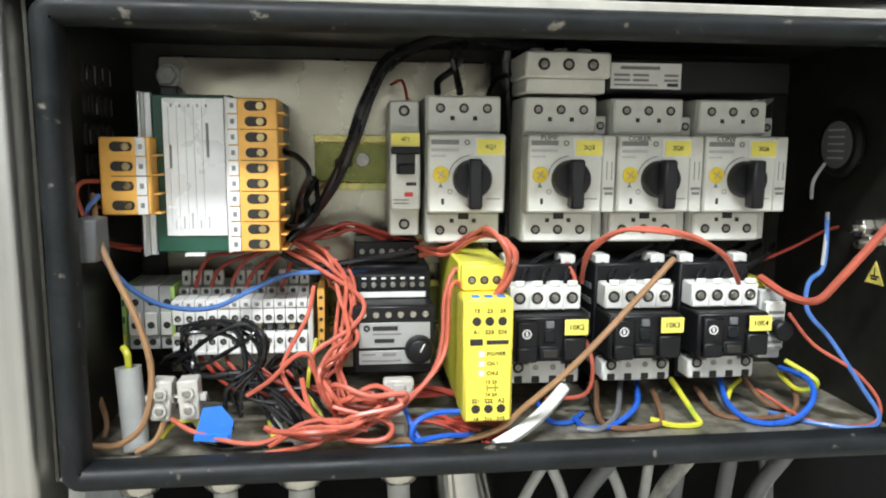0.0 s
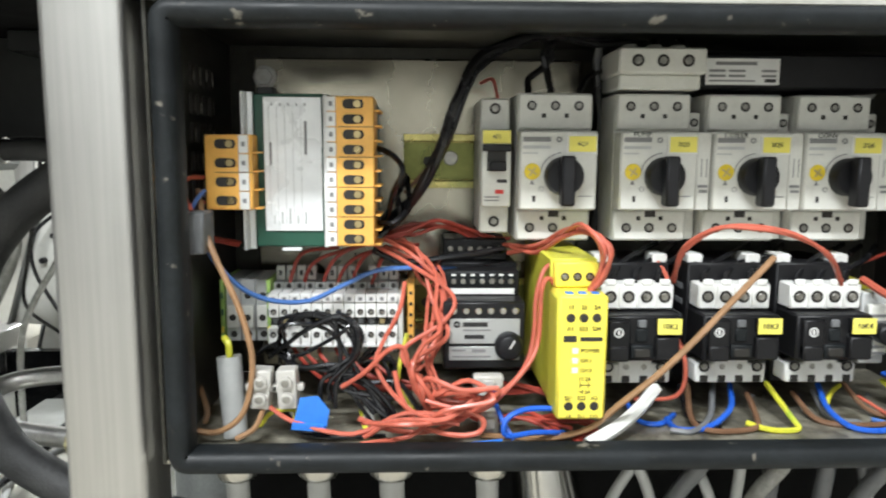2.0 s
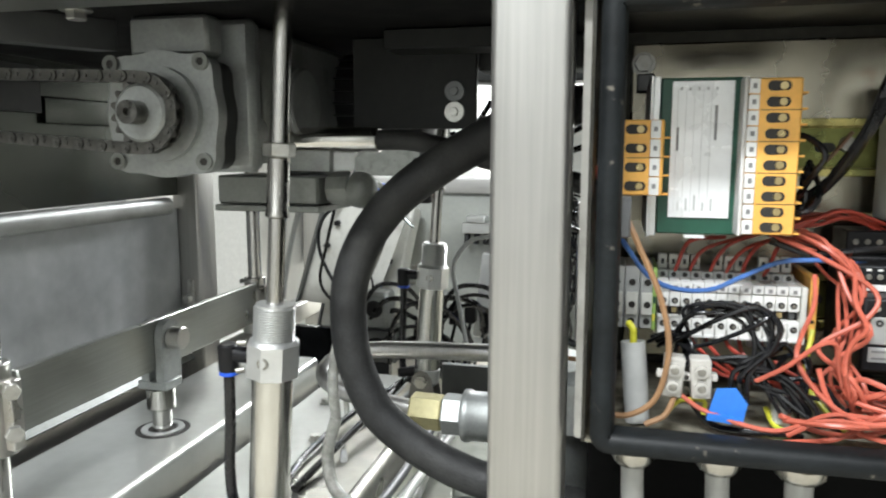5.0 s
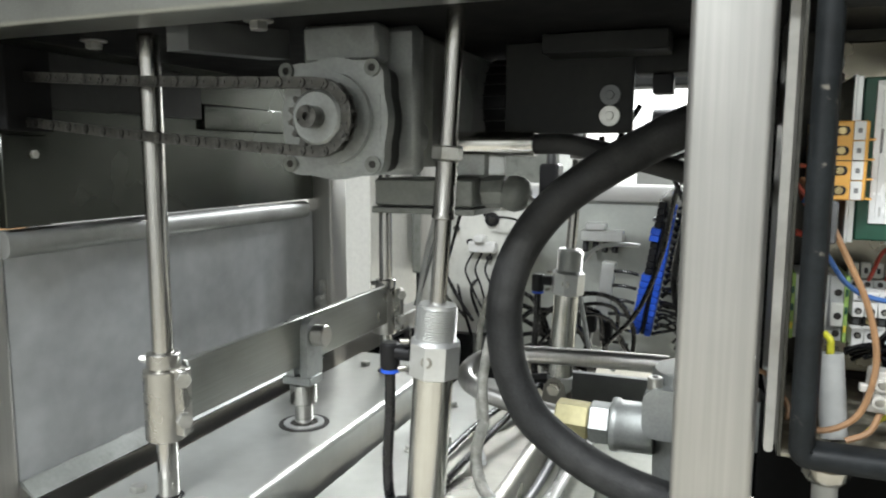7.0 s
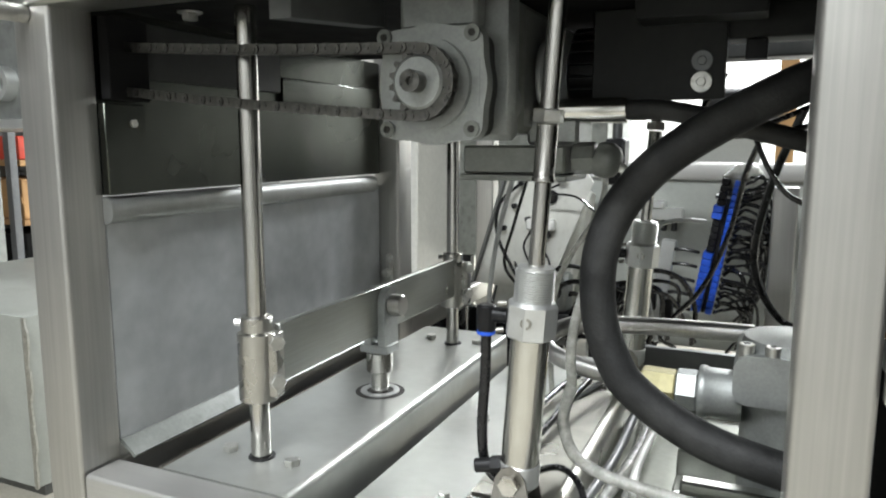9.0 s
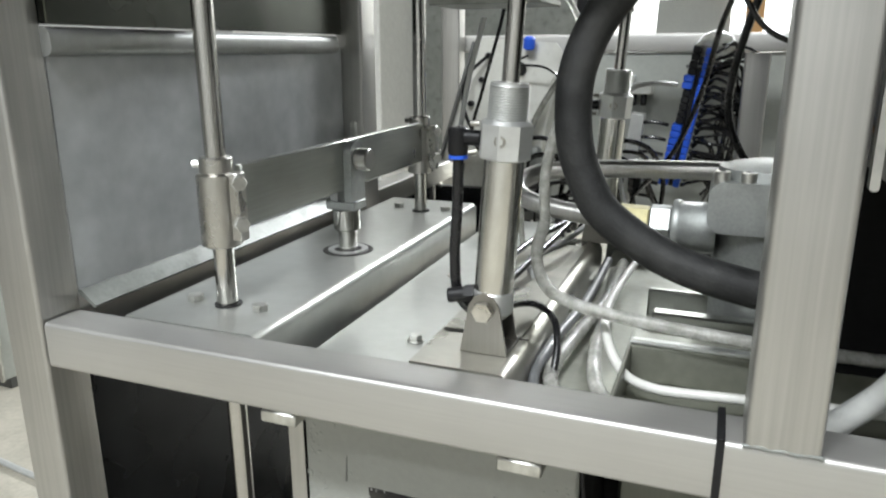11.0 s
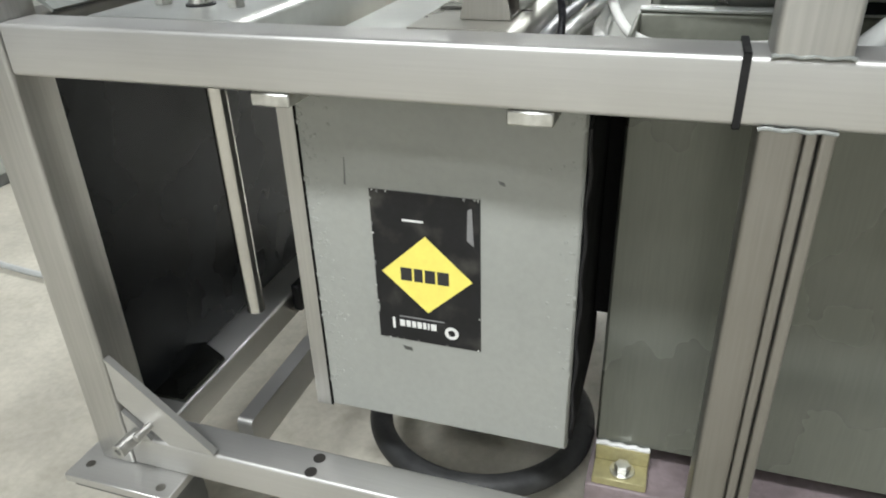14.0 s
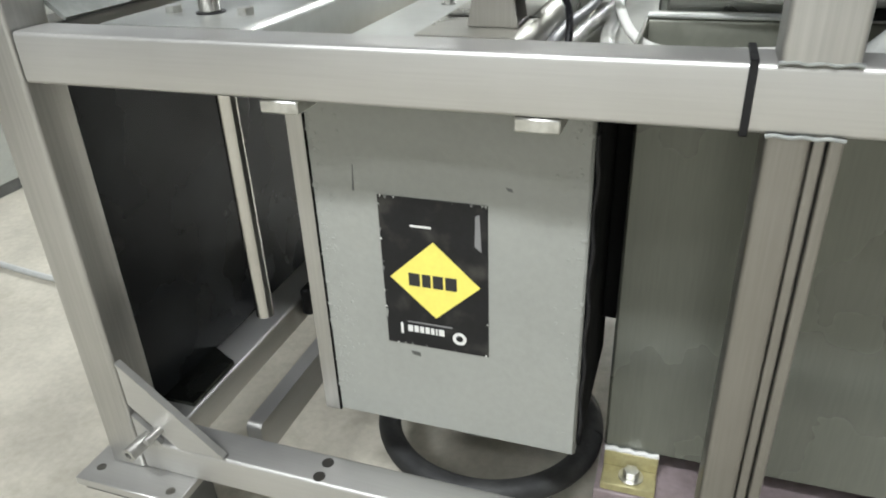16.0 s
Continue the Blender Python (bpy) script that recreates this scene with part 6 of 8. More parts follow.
def feeder_block():
    t = thing("feeder_terminal", (0.123, 0.44, 0.932), "light grey three-screw feeder terminal above a motor switch", "terminal")
    part("body", Geo().box(0.099, 0.1475, 0.424, 0.465, 0.932, 0.9405, 0.001).box(0.0975, 0.149, 0.419, 0.465, 0.9405, 0.9555, 0.0012), DEVICE, t)
    for k in range(3):
        part("funnel", Geo().cyl((0.1095 + 0.0145 * k, 0.44, 0.9553), (0.1095 + 0.0145 * k, 0.44, 0.9595), 0.0045, 12, 0.0005), DEVICE, t)
        pocket_screw(t, 0.1085 + 0.0147 * k, 0.419, 0.948, 0.0036)
    b = thing("busbar", (0.2, 0.45, 0.931), "black three-phase busbar with a printed plate", "busbar")
    part("bar", Geo().box(0.150, 0.272, 0.4345, 0.465, 0.933, 0.955, 0.002), BLACK, b)
    p = part("plate", Geo().box(0.154, 0.199, 0.4335, 0.4343, 0.936, 0.9515, 0.0002), PAPER, b, "small white printed plate")
    bars(p, 0.160, 0.185, 0.9475, 0.4335, 0.002)
    for k, (u, w) in enumerate(((0.156, 0.166), (0.168, 0.178), (0.188, 0.197))):
        bars(p, u, w, 0.9435, 0.4335, 0.0014)
        bars(p, u, w, 0.9405, 0.4335, 0.0014)
    bars(p, 0.156, 0.184, 0.9378, 0.4335, 0.001)
    bars(p, 0.190, 0.197, 0.9375, 0.4335, 0.002, BLACKINK)


feeder_block()


def contactor(x, tag_text):
    t = thing("contactor", (x + 0.0225, 0.44, 0.754), "black contactor with white screw terminals", "contactor", "contactors on the lower rail")
    part("base", Geo().box(x - 0.0006, x + 0.0456, 0.425, 0.482, 0.7545, 0.829, 0.001), BLACK, t)
    part("arc_chamber", Geo().box(x, x + 0.045, 0.398, 0.425, 0.7755, 0.8025, 0.0012), BLACK, t)
    part("front_block", Geo().box(x + 0.002, x + 0.0145, 0.3935, 0.398, 0.779, 0.8005, 0.001).box(x + 0.0295, x + 0.043, 0.3935, 0.398, 0.777, 0.7905, 0.001).box(x + 0.002, x + 0.014, 0.3925, 0.398, 0.7765, 0.7855, 0.001), BLACK, t)
    part("armature_slot", Geo().box(x + 0.0155, x + 0.0285, 0.3955, 0.3985, 0.7775, 0.7855, 0.0008), GASKET, t)
    part("armature", Geo().box(x + 0.0175, x + 0.0265, 0.3945, 0.396, 0.7785, 0.7835, 0.0005), HOLE, t)
    part("indicator", Geo().box(x + 0.0195, x + 0.0245, 0.3965, 0.3985, 0.7955, 0.8, 0.0005), W_GREY, t)
    top = part("terminal_top", Geo().box(x + 0.001, x + 0.044, 0.41, 0.425, 0.8035, 0.8185, 0.001), WHITE, t, "white terminal block")
    bot = part("terminal_bottom", Geo().box(x + 0.001, x + 0.044, 0.41, 0.425, 0.7585, 0.7705, 0.001).box(x + 0.012, x + 0.033, 0.4096, 0.425, 0.7585, 0.7752, 0.001), WHITE, t, "white terminal block")
    for k in range(4):
        cx = x + 0.0065 + 0.0107 * k
        pocket_screw(top, cx, 0.41, 0.811, 0.0037)
        pocket_screw(bot, cx, 0.41, 0.7685, 0.0034)
        part("tooth", Geo().box(cx - 0.0032, cx + 0.0032, 0.4095, 0.411, 0.8178, 0.8215, 0.0006), WHITE, top)
        part("wire_port", Geo().box(cx - 0.0024, cx + 0.0024, 0.4092, 0.4102, 0.7588, 0.7632, 0.0004), HOLE, bot)
    for k in range(3):
        part("rib", Geo().box(x + 0.0113 + 0.0107 * k, x + 0.0123 + 0.0107 * k, 0.4088, 0.411, 0.8038, 0.8182, 0.0002), WHITE, top)
    part("plunger", Geo().box(x + 0.0185, x + 0.0255, 0.3968, 0.3985, 0.787, 0.7948, 0.0008), GASKET, t)
    for u in (0.006, 0.0145, 0.0305, 0.039):
        part("moulded_rib", Geo().box(x + u - 0.0005, x + u + 0.0005, 0.3974, 0.3985, 0.7865, 0.7915, 0.0002), GASKET, t)
    part("logo_ring", Geo().ring((x + 0.0075, 0.3935, 0.7935), (x + 0.0075, 0.3932, 0.7935), 0.002, 0.0028, 16), PAPER, t)
    part("logo_ring", Geo().box(x + 0.0068, x + 0.0082, 0.3932, 0.3936, 0.7922, 0.7948, 0.0001), PAPER, t)
    g = part("tag", Geo().box(x + 0.0295, x + 0.0435, 0.3925, 0.3932, 0.7925, 0.8018, 0.0002), TAG, t, "yellow label")
    part("tag_back", Geo().box(x + 0.030, x + 0.043, 0.3932, 0.3982, 0.7928, 0.8012, 0.0002), BLACK, t)
    lettering(tag_text, 0.0044, (x + 0.0365, 0.3923, 0.7972), BLACKINK, g)
    for dx in (0.0005, 0.0365):
        c = part("coil_terminal", Geo().box(x + dx, x + dx + 0.009, 0.428, 0.445, 0.822, 0.834, 0.0008), WHITE, t)
        pocket_screw(c, x + dx + 0.0045, 0.428, 0.8265, 0.003)
    for k in range(6):
        part("side_vent", Geo().box(x - 0.001, x - 0.0005, 0.432, 0.465, 0.764 + 0.0095 * k, 0.7675 + 0.0095 * k, 0.0001), W_GREY, t)
    return t


contactor(0.0885, "10K2")
contactor(0.1465, "10K3")
contactor(0.2015, "10K4")


def fuse_terminal():
    t = thing("fuse_holder", (0.262, 0.43, 0.766), "grey fuse terminal with a black screw cap", "fuse holder")
    part("body", Geo().box(0.2555, 0.2715, 0.424, 0.478, 0.7655, 0.811, 0.001), W_LGREY, t)
    part("clear_cover", Geo().box(0.257, 0.270, 0.4185, 0.4238, 0.773, 0.804, 0.001), DEVICE, t)
    part("cap", Geo().cyl((0.2645, 0.4184, 0.787), (0.2645, 0.409, 0.787), 0.0062, 20, 0.001), BLACK, t)
    for z in (0.7975, 0.7935, 0.778, 0.774):
        part("slot", Geo().box(0.2585, 0.2685, 0.418, 0.4187, z - 0.001, z + 0.0008, 0.0001), INK, t)
    part("end_clip", Geo().box(0.2555, 0.2665, 0.432, 0.478, 0.8112, 0.8155, 0.0006), W_YELLOW, t)


fuse_terminal()


def safety_relay():
    x0, x1, yf = 0.0545, 0.0805, 0.360
    t = thing("safety_relay", (0.0675, 0.42, 0.755), "bright yellow safety relay with black print", "safety relay")
    part("housing", Geo().box(x0, x1, 0.385, 0.482, 0.757, 0.8375, 0.001), OLIVE, t)
    part("front", Geo().box(x0, x1, yf, 0.385, 0.755, 0.822, 0.0014), YELLOW, t)
    part("front_edge", Geo().box(x0 - 0.0004, x0 + 0.001, yf + 0.002, 0.385, 0.757, 0.820, 0.0003), OLIVE, t)
    up = part("upper_terminal_block", Geo().box(x0 + 0.001, x1 - 0.001, 0.378, 0.3848, 0.8225, 0.8365, 0.001), YELLOW, t)
    for k in range(3):
        cx = x0 + 0.0065 + 0.0068 * k
        pocket_screw(up, cx, 0.378, 0.8285, 0.0024)
        part("terminal_hole", Geo().cyl((cx, yf + 0.0005, 0.810), (cx, yf - 0.0002, 0.810), 0.0024, 16), HOLE, t)
        part("terminal_hole", Geo().cyl((cx, yf + 0.0005, 0.7625), (cx, yf - 0.0002, 0.7625), 0.0024, 16), HOLE, t)
        part("wire_port", Geo().box(cx - 0.002, cx + 0.002, yf + 0.003, yf + 0.008, 0.8218, 0.8226, 0.0002), TAPE, t)
    for text, u in (("13", 0), ("23", 1), ("24", 2)):
        lettering(text, 0.0032, (x0 + 0.0065 + 0.0068 * u, yf - 0.0002, 0.8155), BLACKINK, t)
    for text, u in (("A1", 0), ("S33", 1), ("S34", 2)):
        lettering(text, 0.0032, (x0 + 0.0065 + 0.0068 * u, yf - 0.0002, 0.8042), BLACKINK, t)
    for text, u in (("S21", 0), ("S22", 1), ("A2", 2)):
        lettering(text, 0.0032, (x0 + 0.0065 + 0.0068 * u, yf - 0.0002, 0.7668), BLACKINK, t)
    for text, u in (("14", 0), ("S11", 1), ("S12", 2)):
        lettering(text, 0.003, (x0 + 0.0065 + 0.0068 * u, yf - 0.0002, 0.7568), BLACKINK, t)
    bars(t, x0 + 0.003, x0 + 0.0098, 0.7972, yf, 0.0034, BLACKINK)
    bars(t, x0 + 0.0118, x0 + 0.0235, 0.7976, yf, 0.0022, BLACKINK)
    for z, text in ((0.7925, "POWER"), (0.7872, "CH.1"), (0.782, "CH.2")):
        part("lamp_window", Geo().box(x0 + 0.0078, x0 + 0.0108, yf - 0.0004, yf + 0.0002, z - 0.0015, z + 0.0015, 0.0002), PAPER, t)
        lettering(text, 0.0029, (x0 + 0.012, yf - 0.0002, z), BLACKINK, t, align="LEFT")
    lettering("13 23", 0.0028, (x0 + 0.0145, yf - 0.0002, 0.7772), BLACKINK, t)
    lettering("14 24", 0.0028, (x0 + 0.0145, yf - 0.0002, 0.7702), BLACKINK, t)
    for u in (0.0122, 0.0165):
        bars(t, x0 + u, x0 + u + 0.0004, 0.772, yf, 0.0036, BLACKINK)
    bars(t, x0 + 0.0122, x0 + 0.0185, 0.7738, yf, 0.0004, BLACKINK)


safety_relay()


def relay_module():
    x0, x1 = -0.0035, 0.0445
    t = thing("control_relay", (0.02, 0.44, 0.769), "black stepped relay module with a dial and silver label", "relay")
    part("housing", Geo().box(x0, x1, 0.447, 0.482, 0.766, 0.826, 0.001), BLACK, t)
    part("front", Geo().box(x0, x1, 0.4085, 0.447, 0.768, 0.8085, 0.0012), BLACK, t)
    part("step", Geo().box(x0 + 0.001, x1 - 0.001, 0.428, 0.447, 0.8085, 0.8235, 0.001), BLACK, t)
    part("top_step", Geo().box(x0 + 0.001, x1 - 0.006, 0.452, 0.482, 0.8265, 0.8405, 0.001), BLACK, t)
    part("label_strip", Geo().box(x0 + 0.004, x1 - 0.004, 0.4279, 0.4285, 0.8092, 0.8128, 0.0001), PAPER, t, "white strip")
    for k in range(7):
        part("terminal", Geo().box(x0 + 0.0045 + 0.0058 * k, x0 + 0.0092 + 0.0058 * k, 0.4275, 0.429, 0.8145, 0.8225, 0.0003), GASKET, t)
        part("screw", Geo().cyl((x0 + 0.0068 + 0.0058 * k, 0.4276, 0.8172), (x0 + 0.0068 + 0.0058 * k, 0.4266, 0.8172), 0.0017, 10, 0.0003), SCREW, t)
        part("marker", Geo().box(x0 + 0.0055 + 0.0058 * k, x0 + 0.0082 + 0.0058 * k, 0.4272, 0.4276, 0.8205, 0.8217, 0.0001), PAPER, t)
        if k < 6:
            part("screw", Geo().cyl((x0 + 0.0062 + 0.0072 * k, 0.4086, 0.8032), (x0 + 0.0062 + 0.0072 * k, 0.4074, 0.8032), 0.0021, 12, 0.0004), NICKEL, t)
            part("screw", Geo().cyl((x0 + 0.006 + 0.0062 * k, 0.452, 0.834), (x0 + 0.006 + 0.0062 * k, 0.451, 0.834), 0.0018, 10, 0.0004), SCREW, t)
    p = part("label", Geo().box(x0 + 0.0035, x1 - 0.003, 0.408, 0.4086, 0.7835, 0.7985, 0.0008), GREYFOIL, t, "silver label")
    q = part("label", Geo().box(x0 + 0.0035, x1 - 0.003, 0.408, 0.4086, 0.7735, 0.7818, 0.0008), GREYFOIL, t, "silver label")
    bars(p, x0 + 0.0115, x0 + 0.026, 0.7938, 0.408, 0.0026, BLACKINK)
    part("logo_ring", Geo().ring((x0 + 0.008, 0.408, 0.7952), (x0 + 0.008, 0.4077, 0.7952), 0.0007, 0.002, 14), BLACKINK, p)
    bars(p, x0 + 0.0115, x0 + 0.028, 0.7912, 0.408, 0.001)
    bars(p, x0 + 0.0125, x0 + 0.024, 0.7865, 0.408, 0.0024, BLACKINK)
    bars(q, x0 + 0.005, x0 + 0.013, 0.779, 0.408, 0.0012)
    bars(q, x0 + 0.017, x0 + 0.025, 0.7785, 0.408, 0.0018)
    bars(q, x0 + 0.005, x0 + 0.028, 0.7752, 0.408, 0.0012)
    part("dial", Geo().lathe([(0.0085, 0), (0.0085, 0.003), (0.0068, 0.0075), (0.006, 0.008)], (x1 - 0.0095, 0.4084, 0.7825), (0, -1, 0), 24), BLACK, t)
    part("dial_mark", Geo().box(-0.0004, 0.0004, -0.0003, 0.0003, 0.0, 0.0055, 0.0001, Matrix.Translation((x1 - 0.0095, 0.4003, 0.7825)) @ Matrix.Rotation(0.5, 4, "Y")), PAPER, t)


relay_module()


def terminal_rows():
    n = 12
    for k in range(n):
        x = -0.1089 + 0.00655 * k
        t = thing("rail_terminal", (x + 0.0032, 0.45, 0.776), "grey rail terminal with white marker strips", "terminal", "terminals on the lower rail")
        part("body", Geo().box(x, x + 0.0062, 0.446, 0.48, 0.776, 0.8135, 0.0005), W_LGREY, t)
        lo = part("lower_stage", Geo().box(x, x + 0.0062, 0.4255, 0.446, 0.7780, 0.7888, 0.0005), WHITE, t)
        hi = part("upper_stage", Geo().box(x, x + 0.0062, 0.4285, 0.446, 0.7946, 0.8040, 0.0005), WHITE, t)
        tag = part("marker_strip", Geo().box(x, x + 0.0062, 0.4275, 0.446, 0.8042, 0.8095, 0.0004), PAPER, t, "white marker strip")
        part("mid_strip", Geo().box(x + 0.0002, x + 0.006, 0.434, 0.446, 0.7888, 0.7946, 0.0002), HOLE, t)
        part("clamp", Geo().box(x + 0.0016, x + 0.0046, 0.4325, 0.434, 0.7900, 0.7932, 0.0002), BRASS if k % 3 == 1 else W_GREY, t)
        for stage, y, z in ((lo, 0.4255, 0.7848), (hi, 0.4285, 0.7982)):
            part("screw_hole", Geo().cyl((x + 0.0031, y + 0.0002, z), (x + 0.0031, y - 0.0003, z), 0.0019, 12), HOLE, stage)
            part("screw", Geo().cyl((x + 0.0033, y, z - 0.0003), (x + 0.0033, y - 0.0006, z - 0.0003), 0.0011, 10, 0.0002), SCREW, t)
        part("marker", Geo().box(x + 0.0021, x + 0.0043, 0.4271, 0.4276, 0.8054, 0.8076, 0.0001), INK, tag)
        part("lower_lip", Geo().box(x, x + 0.0062, 0.4245, 0.4256, 0.7772, 0.7792, 0.0003), PAPER, t)
        if k not in (4, 8):
            part("bridge", Geo().box(x + 0.0004, x + 0.0058, 0.4535, 0.458, 0.8137, 0.8228, 0.0004), DEVICE, t)
            part("marker", Geo().box(x + 0.0022, x + 0.0040, 0.453, 0.4536, 0.8165, 0.8198, 0.0001), BLACKINK, t)
        part("port", Geo().cyl((x + 0.0031, 0.4463, 0.8112), (x + 0.0031, 0.4457, 0.8112), 0.0016, 10), HOLE, t)
        part("foot_tab", Geo().box(x + 0.001, x + 0.0052, 0.4405, 0.446, 0.7695, 0.7755, 0.0004), W_LGREY, t)
    e = thing("end_plate", (-0.0285, 0.45, 0.776), "light grey end plate of the terminal row", "end plate")
    part("plate", Geo().box(-0.0302, -0.0272, 0.4265, 0.48, 0.776, 0.8095, 0.0004), DEVICE, e)
    for x0, x1 in ((-0.1402, -0.1378), (-0.1118, -0.1094)):
        e = thing("end_plate", (x0, 0.45, 0.777), "green and yellow end plate of an earth terminal", "end plate", "earth end plates")
        part("plate", Geo().box(x0, x1, 0.4375, 0.48, 0.777, 0.8165, 0.0004), LIME, e)
        for z in (0.783, 0.794, 0.8045):
            part("notch", Geo().box(x0 + 0.0004, x1 - 0.0004, 0.437, 0.4378, z, z + 0.0042, 0.0002), YELLOW if z < 0.79 else GREEN, e)
    for k in range(3):
        x = -0.1375 + 0.0092 * k
        t = thing("earth_terminal", (x + 0.0045, 0.45, 0.778), "grey earth terminal with a white marker on the lower rail", "terminal", "earth terminals")
        part("body", Geo().box(x, x + 0.0088, 0.441, 0.48, 0.777, 0.816, 0.0006), W_LGREY, t)
        part("front", Geo().box(x + 0.0008, x + 0.008, 0.4385, 0.441, 0.786, 0.800, 0.0004), DEVICE, t)
        for z in (0.7815, 0.7925, 0.806):
            part("screw_hole", Geo().cyl((x + 0.0044, 0.4412 if z != 0.7925 else 0.4387, z), (x + 0.0044, 0.4405 if z != 0.7925 else 0.438, z), 0.0021, 12), HOLE, t)
    e = thing("end_plate", (-0.022, 0.45, 0.777), "orange terminal end plate with holes", "end plate")
    part("plate", Geo().box(-0.0248, -0.0205, 0.432, 0.48, 0.777, 0.815, 0.0005), ORANGE, e)
    for k in range(5):
        part("hole", Geo().cyl((-0.0227, 0.4322, 0.782 + 0.0068 * k), (-0.0227, 0.4316, 0.782 + 0.0068 * k), 0.0011, 10), HOLE, e)


terminal_rows()


def orange_block(t, x0, x1, y, z0, z1, n, label_right):
    g = part("terminal_block", Geo().box(x0, x1, y, y + 0.03, z0, z1, 0.0008), ORANGE, t, "orange terminal block")
    p = (z1 - z0) / n
    for k in range(n):
        z = z0 + p * (k + 0.5)
        cx = x0 + (0.0145 if not label_right else 0.0115)
        o = []
        for a in range(0, 360, 30):
            r = 0.0027
            o.append((cx + (0.0032 if -90 < ((a + 180) % 360 - 180) < 90 else -0.0032) + r * math.cos(radians(a)), z + r * math.sin(radians(a))))
        part("opening", Geo().prism(o, "y", y - 0.0003, y + 0.0004), HOLE, g)
        part("screw", Geo().cyl((cx + 0.0022, y, z), (cx + 0.0022, y - 0.0008, z), 0.0022, 12, 0.0003), BRASS, g)
        part("fin", Geo().box(x1, x1 + 0.0035, y + 0.003, y + 0.028, z0 + p * k + 0.0001, z0 + p * k + 0.0012, 0.0002), ORANGE, g)
        lx = x0 - 0.0005 if not label_right else x1 - 0.0075
        part("marker", Geo().box(lx, lx + 0.0055, y - 0.0012, y + 0.0002, z0 + p * k + 0.0003, z0 + p * (k + 1) - 0.0003, 0.0003), PAPER, g)
        bars(g, lx + 0.0018, lx + 0.0038, z - 0.0013, y - 0.0012, 0.0026, INK)
        if k % 2 and k < n - 1:
            part("seam", Geo().box(x0 + 0.006, x1, y - 0.0002, y + 0.0002, z0 + p * (k + 1) - 0.0002, z0 + p * (k + 1) + 0.0002, 0.00005), HOLE, g)


def transformer():
    t = thing("control_transformer", (-0.095, 0.45, 0.838), "control transformer with orange terminal blocks and a silver rating plate", "transformer")
    part("core", Geo().box(-0.113, -0.045, 0.43, 0.4945, 0.84, 0.927, 0.002), GREEN, t)
    part("insulation", Geo().box(-0.1125, -0.0695, 0.4185, 0.43, 0.8395, 0.9275, 0.0008), GREEN, t)
    part("bracket", Geo().box(-0.1185, -0.1165, 0.4125, 0.49, 0.838, 0.9285, 0.0005).box(-0.1165, -0.1128, 0.4195, 0.4215, 0.838, 0.9285, 0.0003), ALU, t)
    part("foot", Geo().box(-0.125, -0.1135, 0.486, 0.4945, 0.925, 0.937, 0.001), DARKSHEET, t)
    p = part("rating_plate", Geo().box(-0.1065, -0.0735, 0.4172, 0.4184, 0.849, 0.9255, 0.0002), FOIL, t, "silver rating plate")
    for k in range(5):
        part("rule", Geo().box(-0.1035 + 0.0045 * k, -0.1033 + 0.0045 * k, 0.4169, 0.4173, 0.852, 0.921, 0.00002), W_LGREY, p)
        part("print_bar", Geo().box(-0.1022 + 0.0047 * k, -0.1012 + 0.0047 * k, 0.4169, 0.4173, 0.9205, 0.9222, 0.00005), INK, p)
        part("print_bar", Geo().box(-0.1018 + 0.0045 * k, -0.1008 + 0.0045 * k, 0.4169, 0.4173, 0.853, 0.858 + 0.002 * (k % 3), 0.00005), W_LGREY, p)
    part("print_bar", Geo().box(-0.1035, -0.1022, 0.4169, 0.4173, 0.887, 0.900, 0.00005), INK, p)
    part("print_bar", Geo().box(-0.0835, -0.082, 0.4169, 0.4173, 0.893, 0.912, 0.00005), INK, p)
    part("tab", Geo().box(-0.097, -0.086, 0.415, 0.42, 0.8375, 0.8392, 0.0002), FOIL, t)
    orange_block(t, -0.0685, -0.0425, 0.401, 0.842, 0.925, 10, False)
    orange_block(t, -0.137, -0.1105, 0.405, 0.862, 0.904, 4, True)
    part("label_carrier", Geo().box(-0.0708, -0.0687, 0.403, 0.43, 0.841, 0.926, 0.0004), PAPER, t)
    part("block_foot", Geo().box(-0.134, -0.1185, 0.435, 0.47, 0.866, 0.90, 0.001), BLACK, t)


transformer()


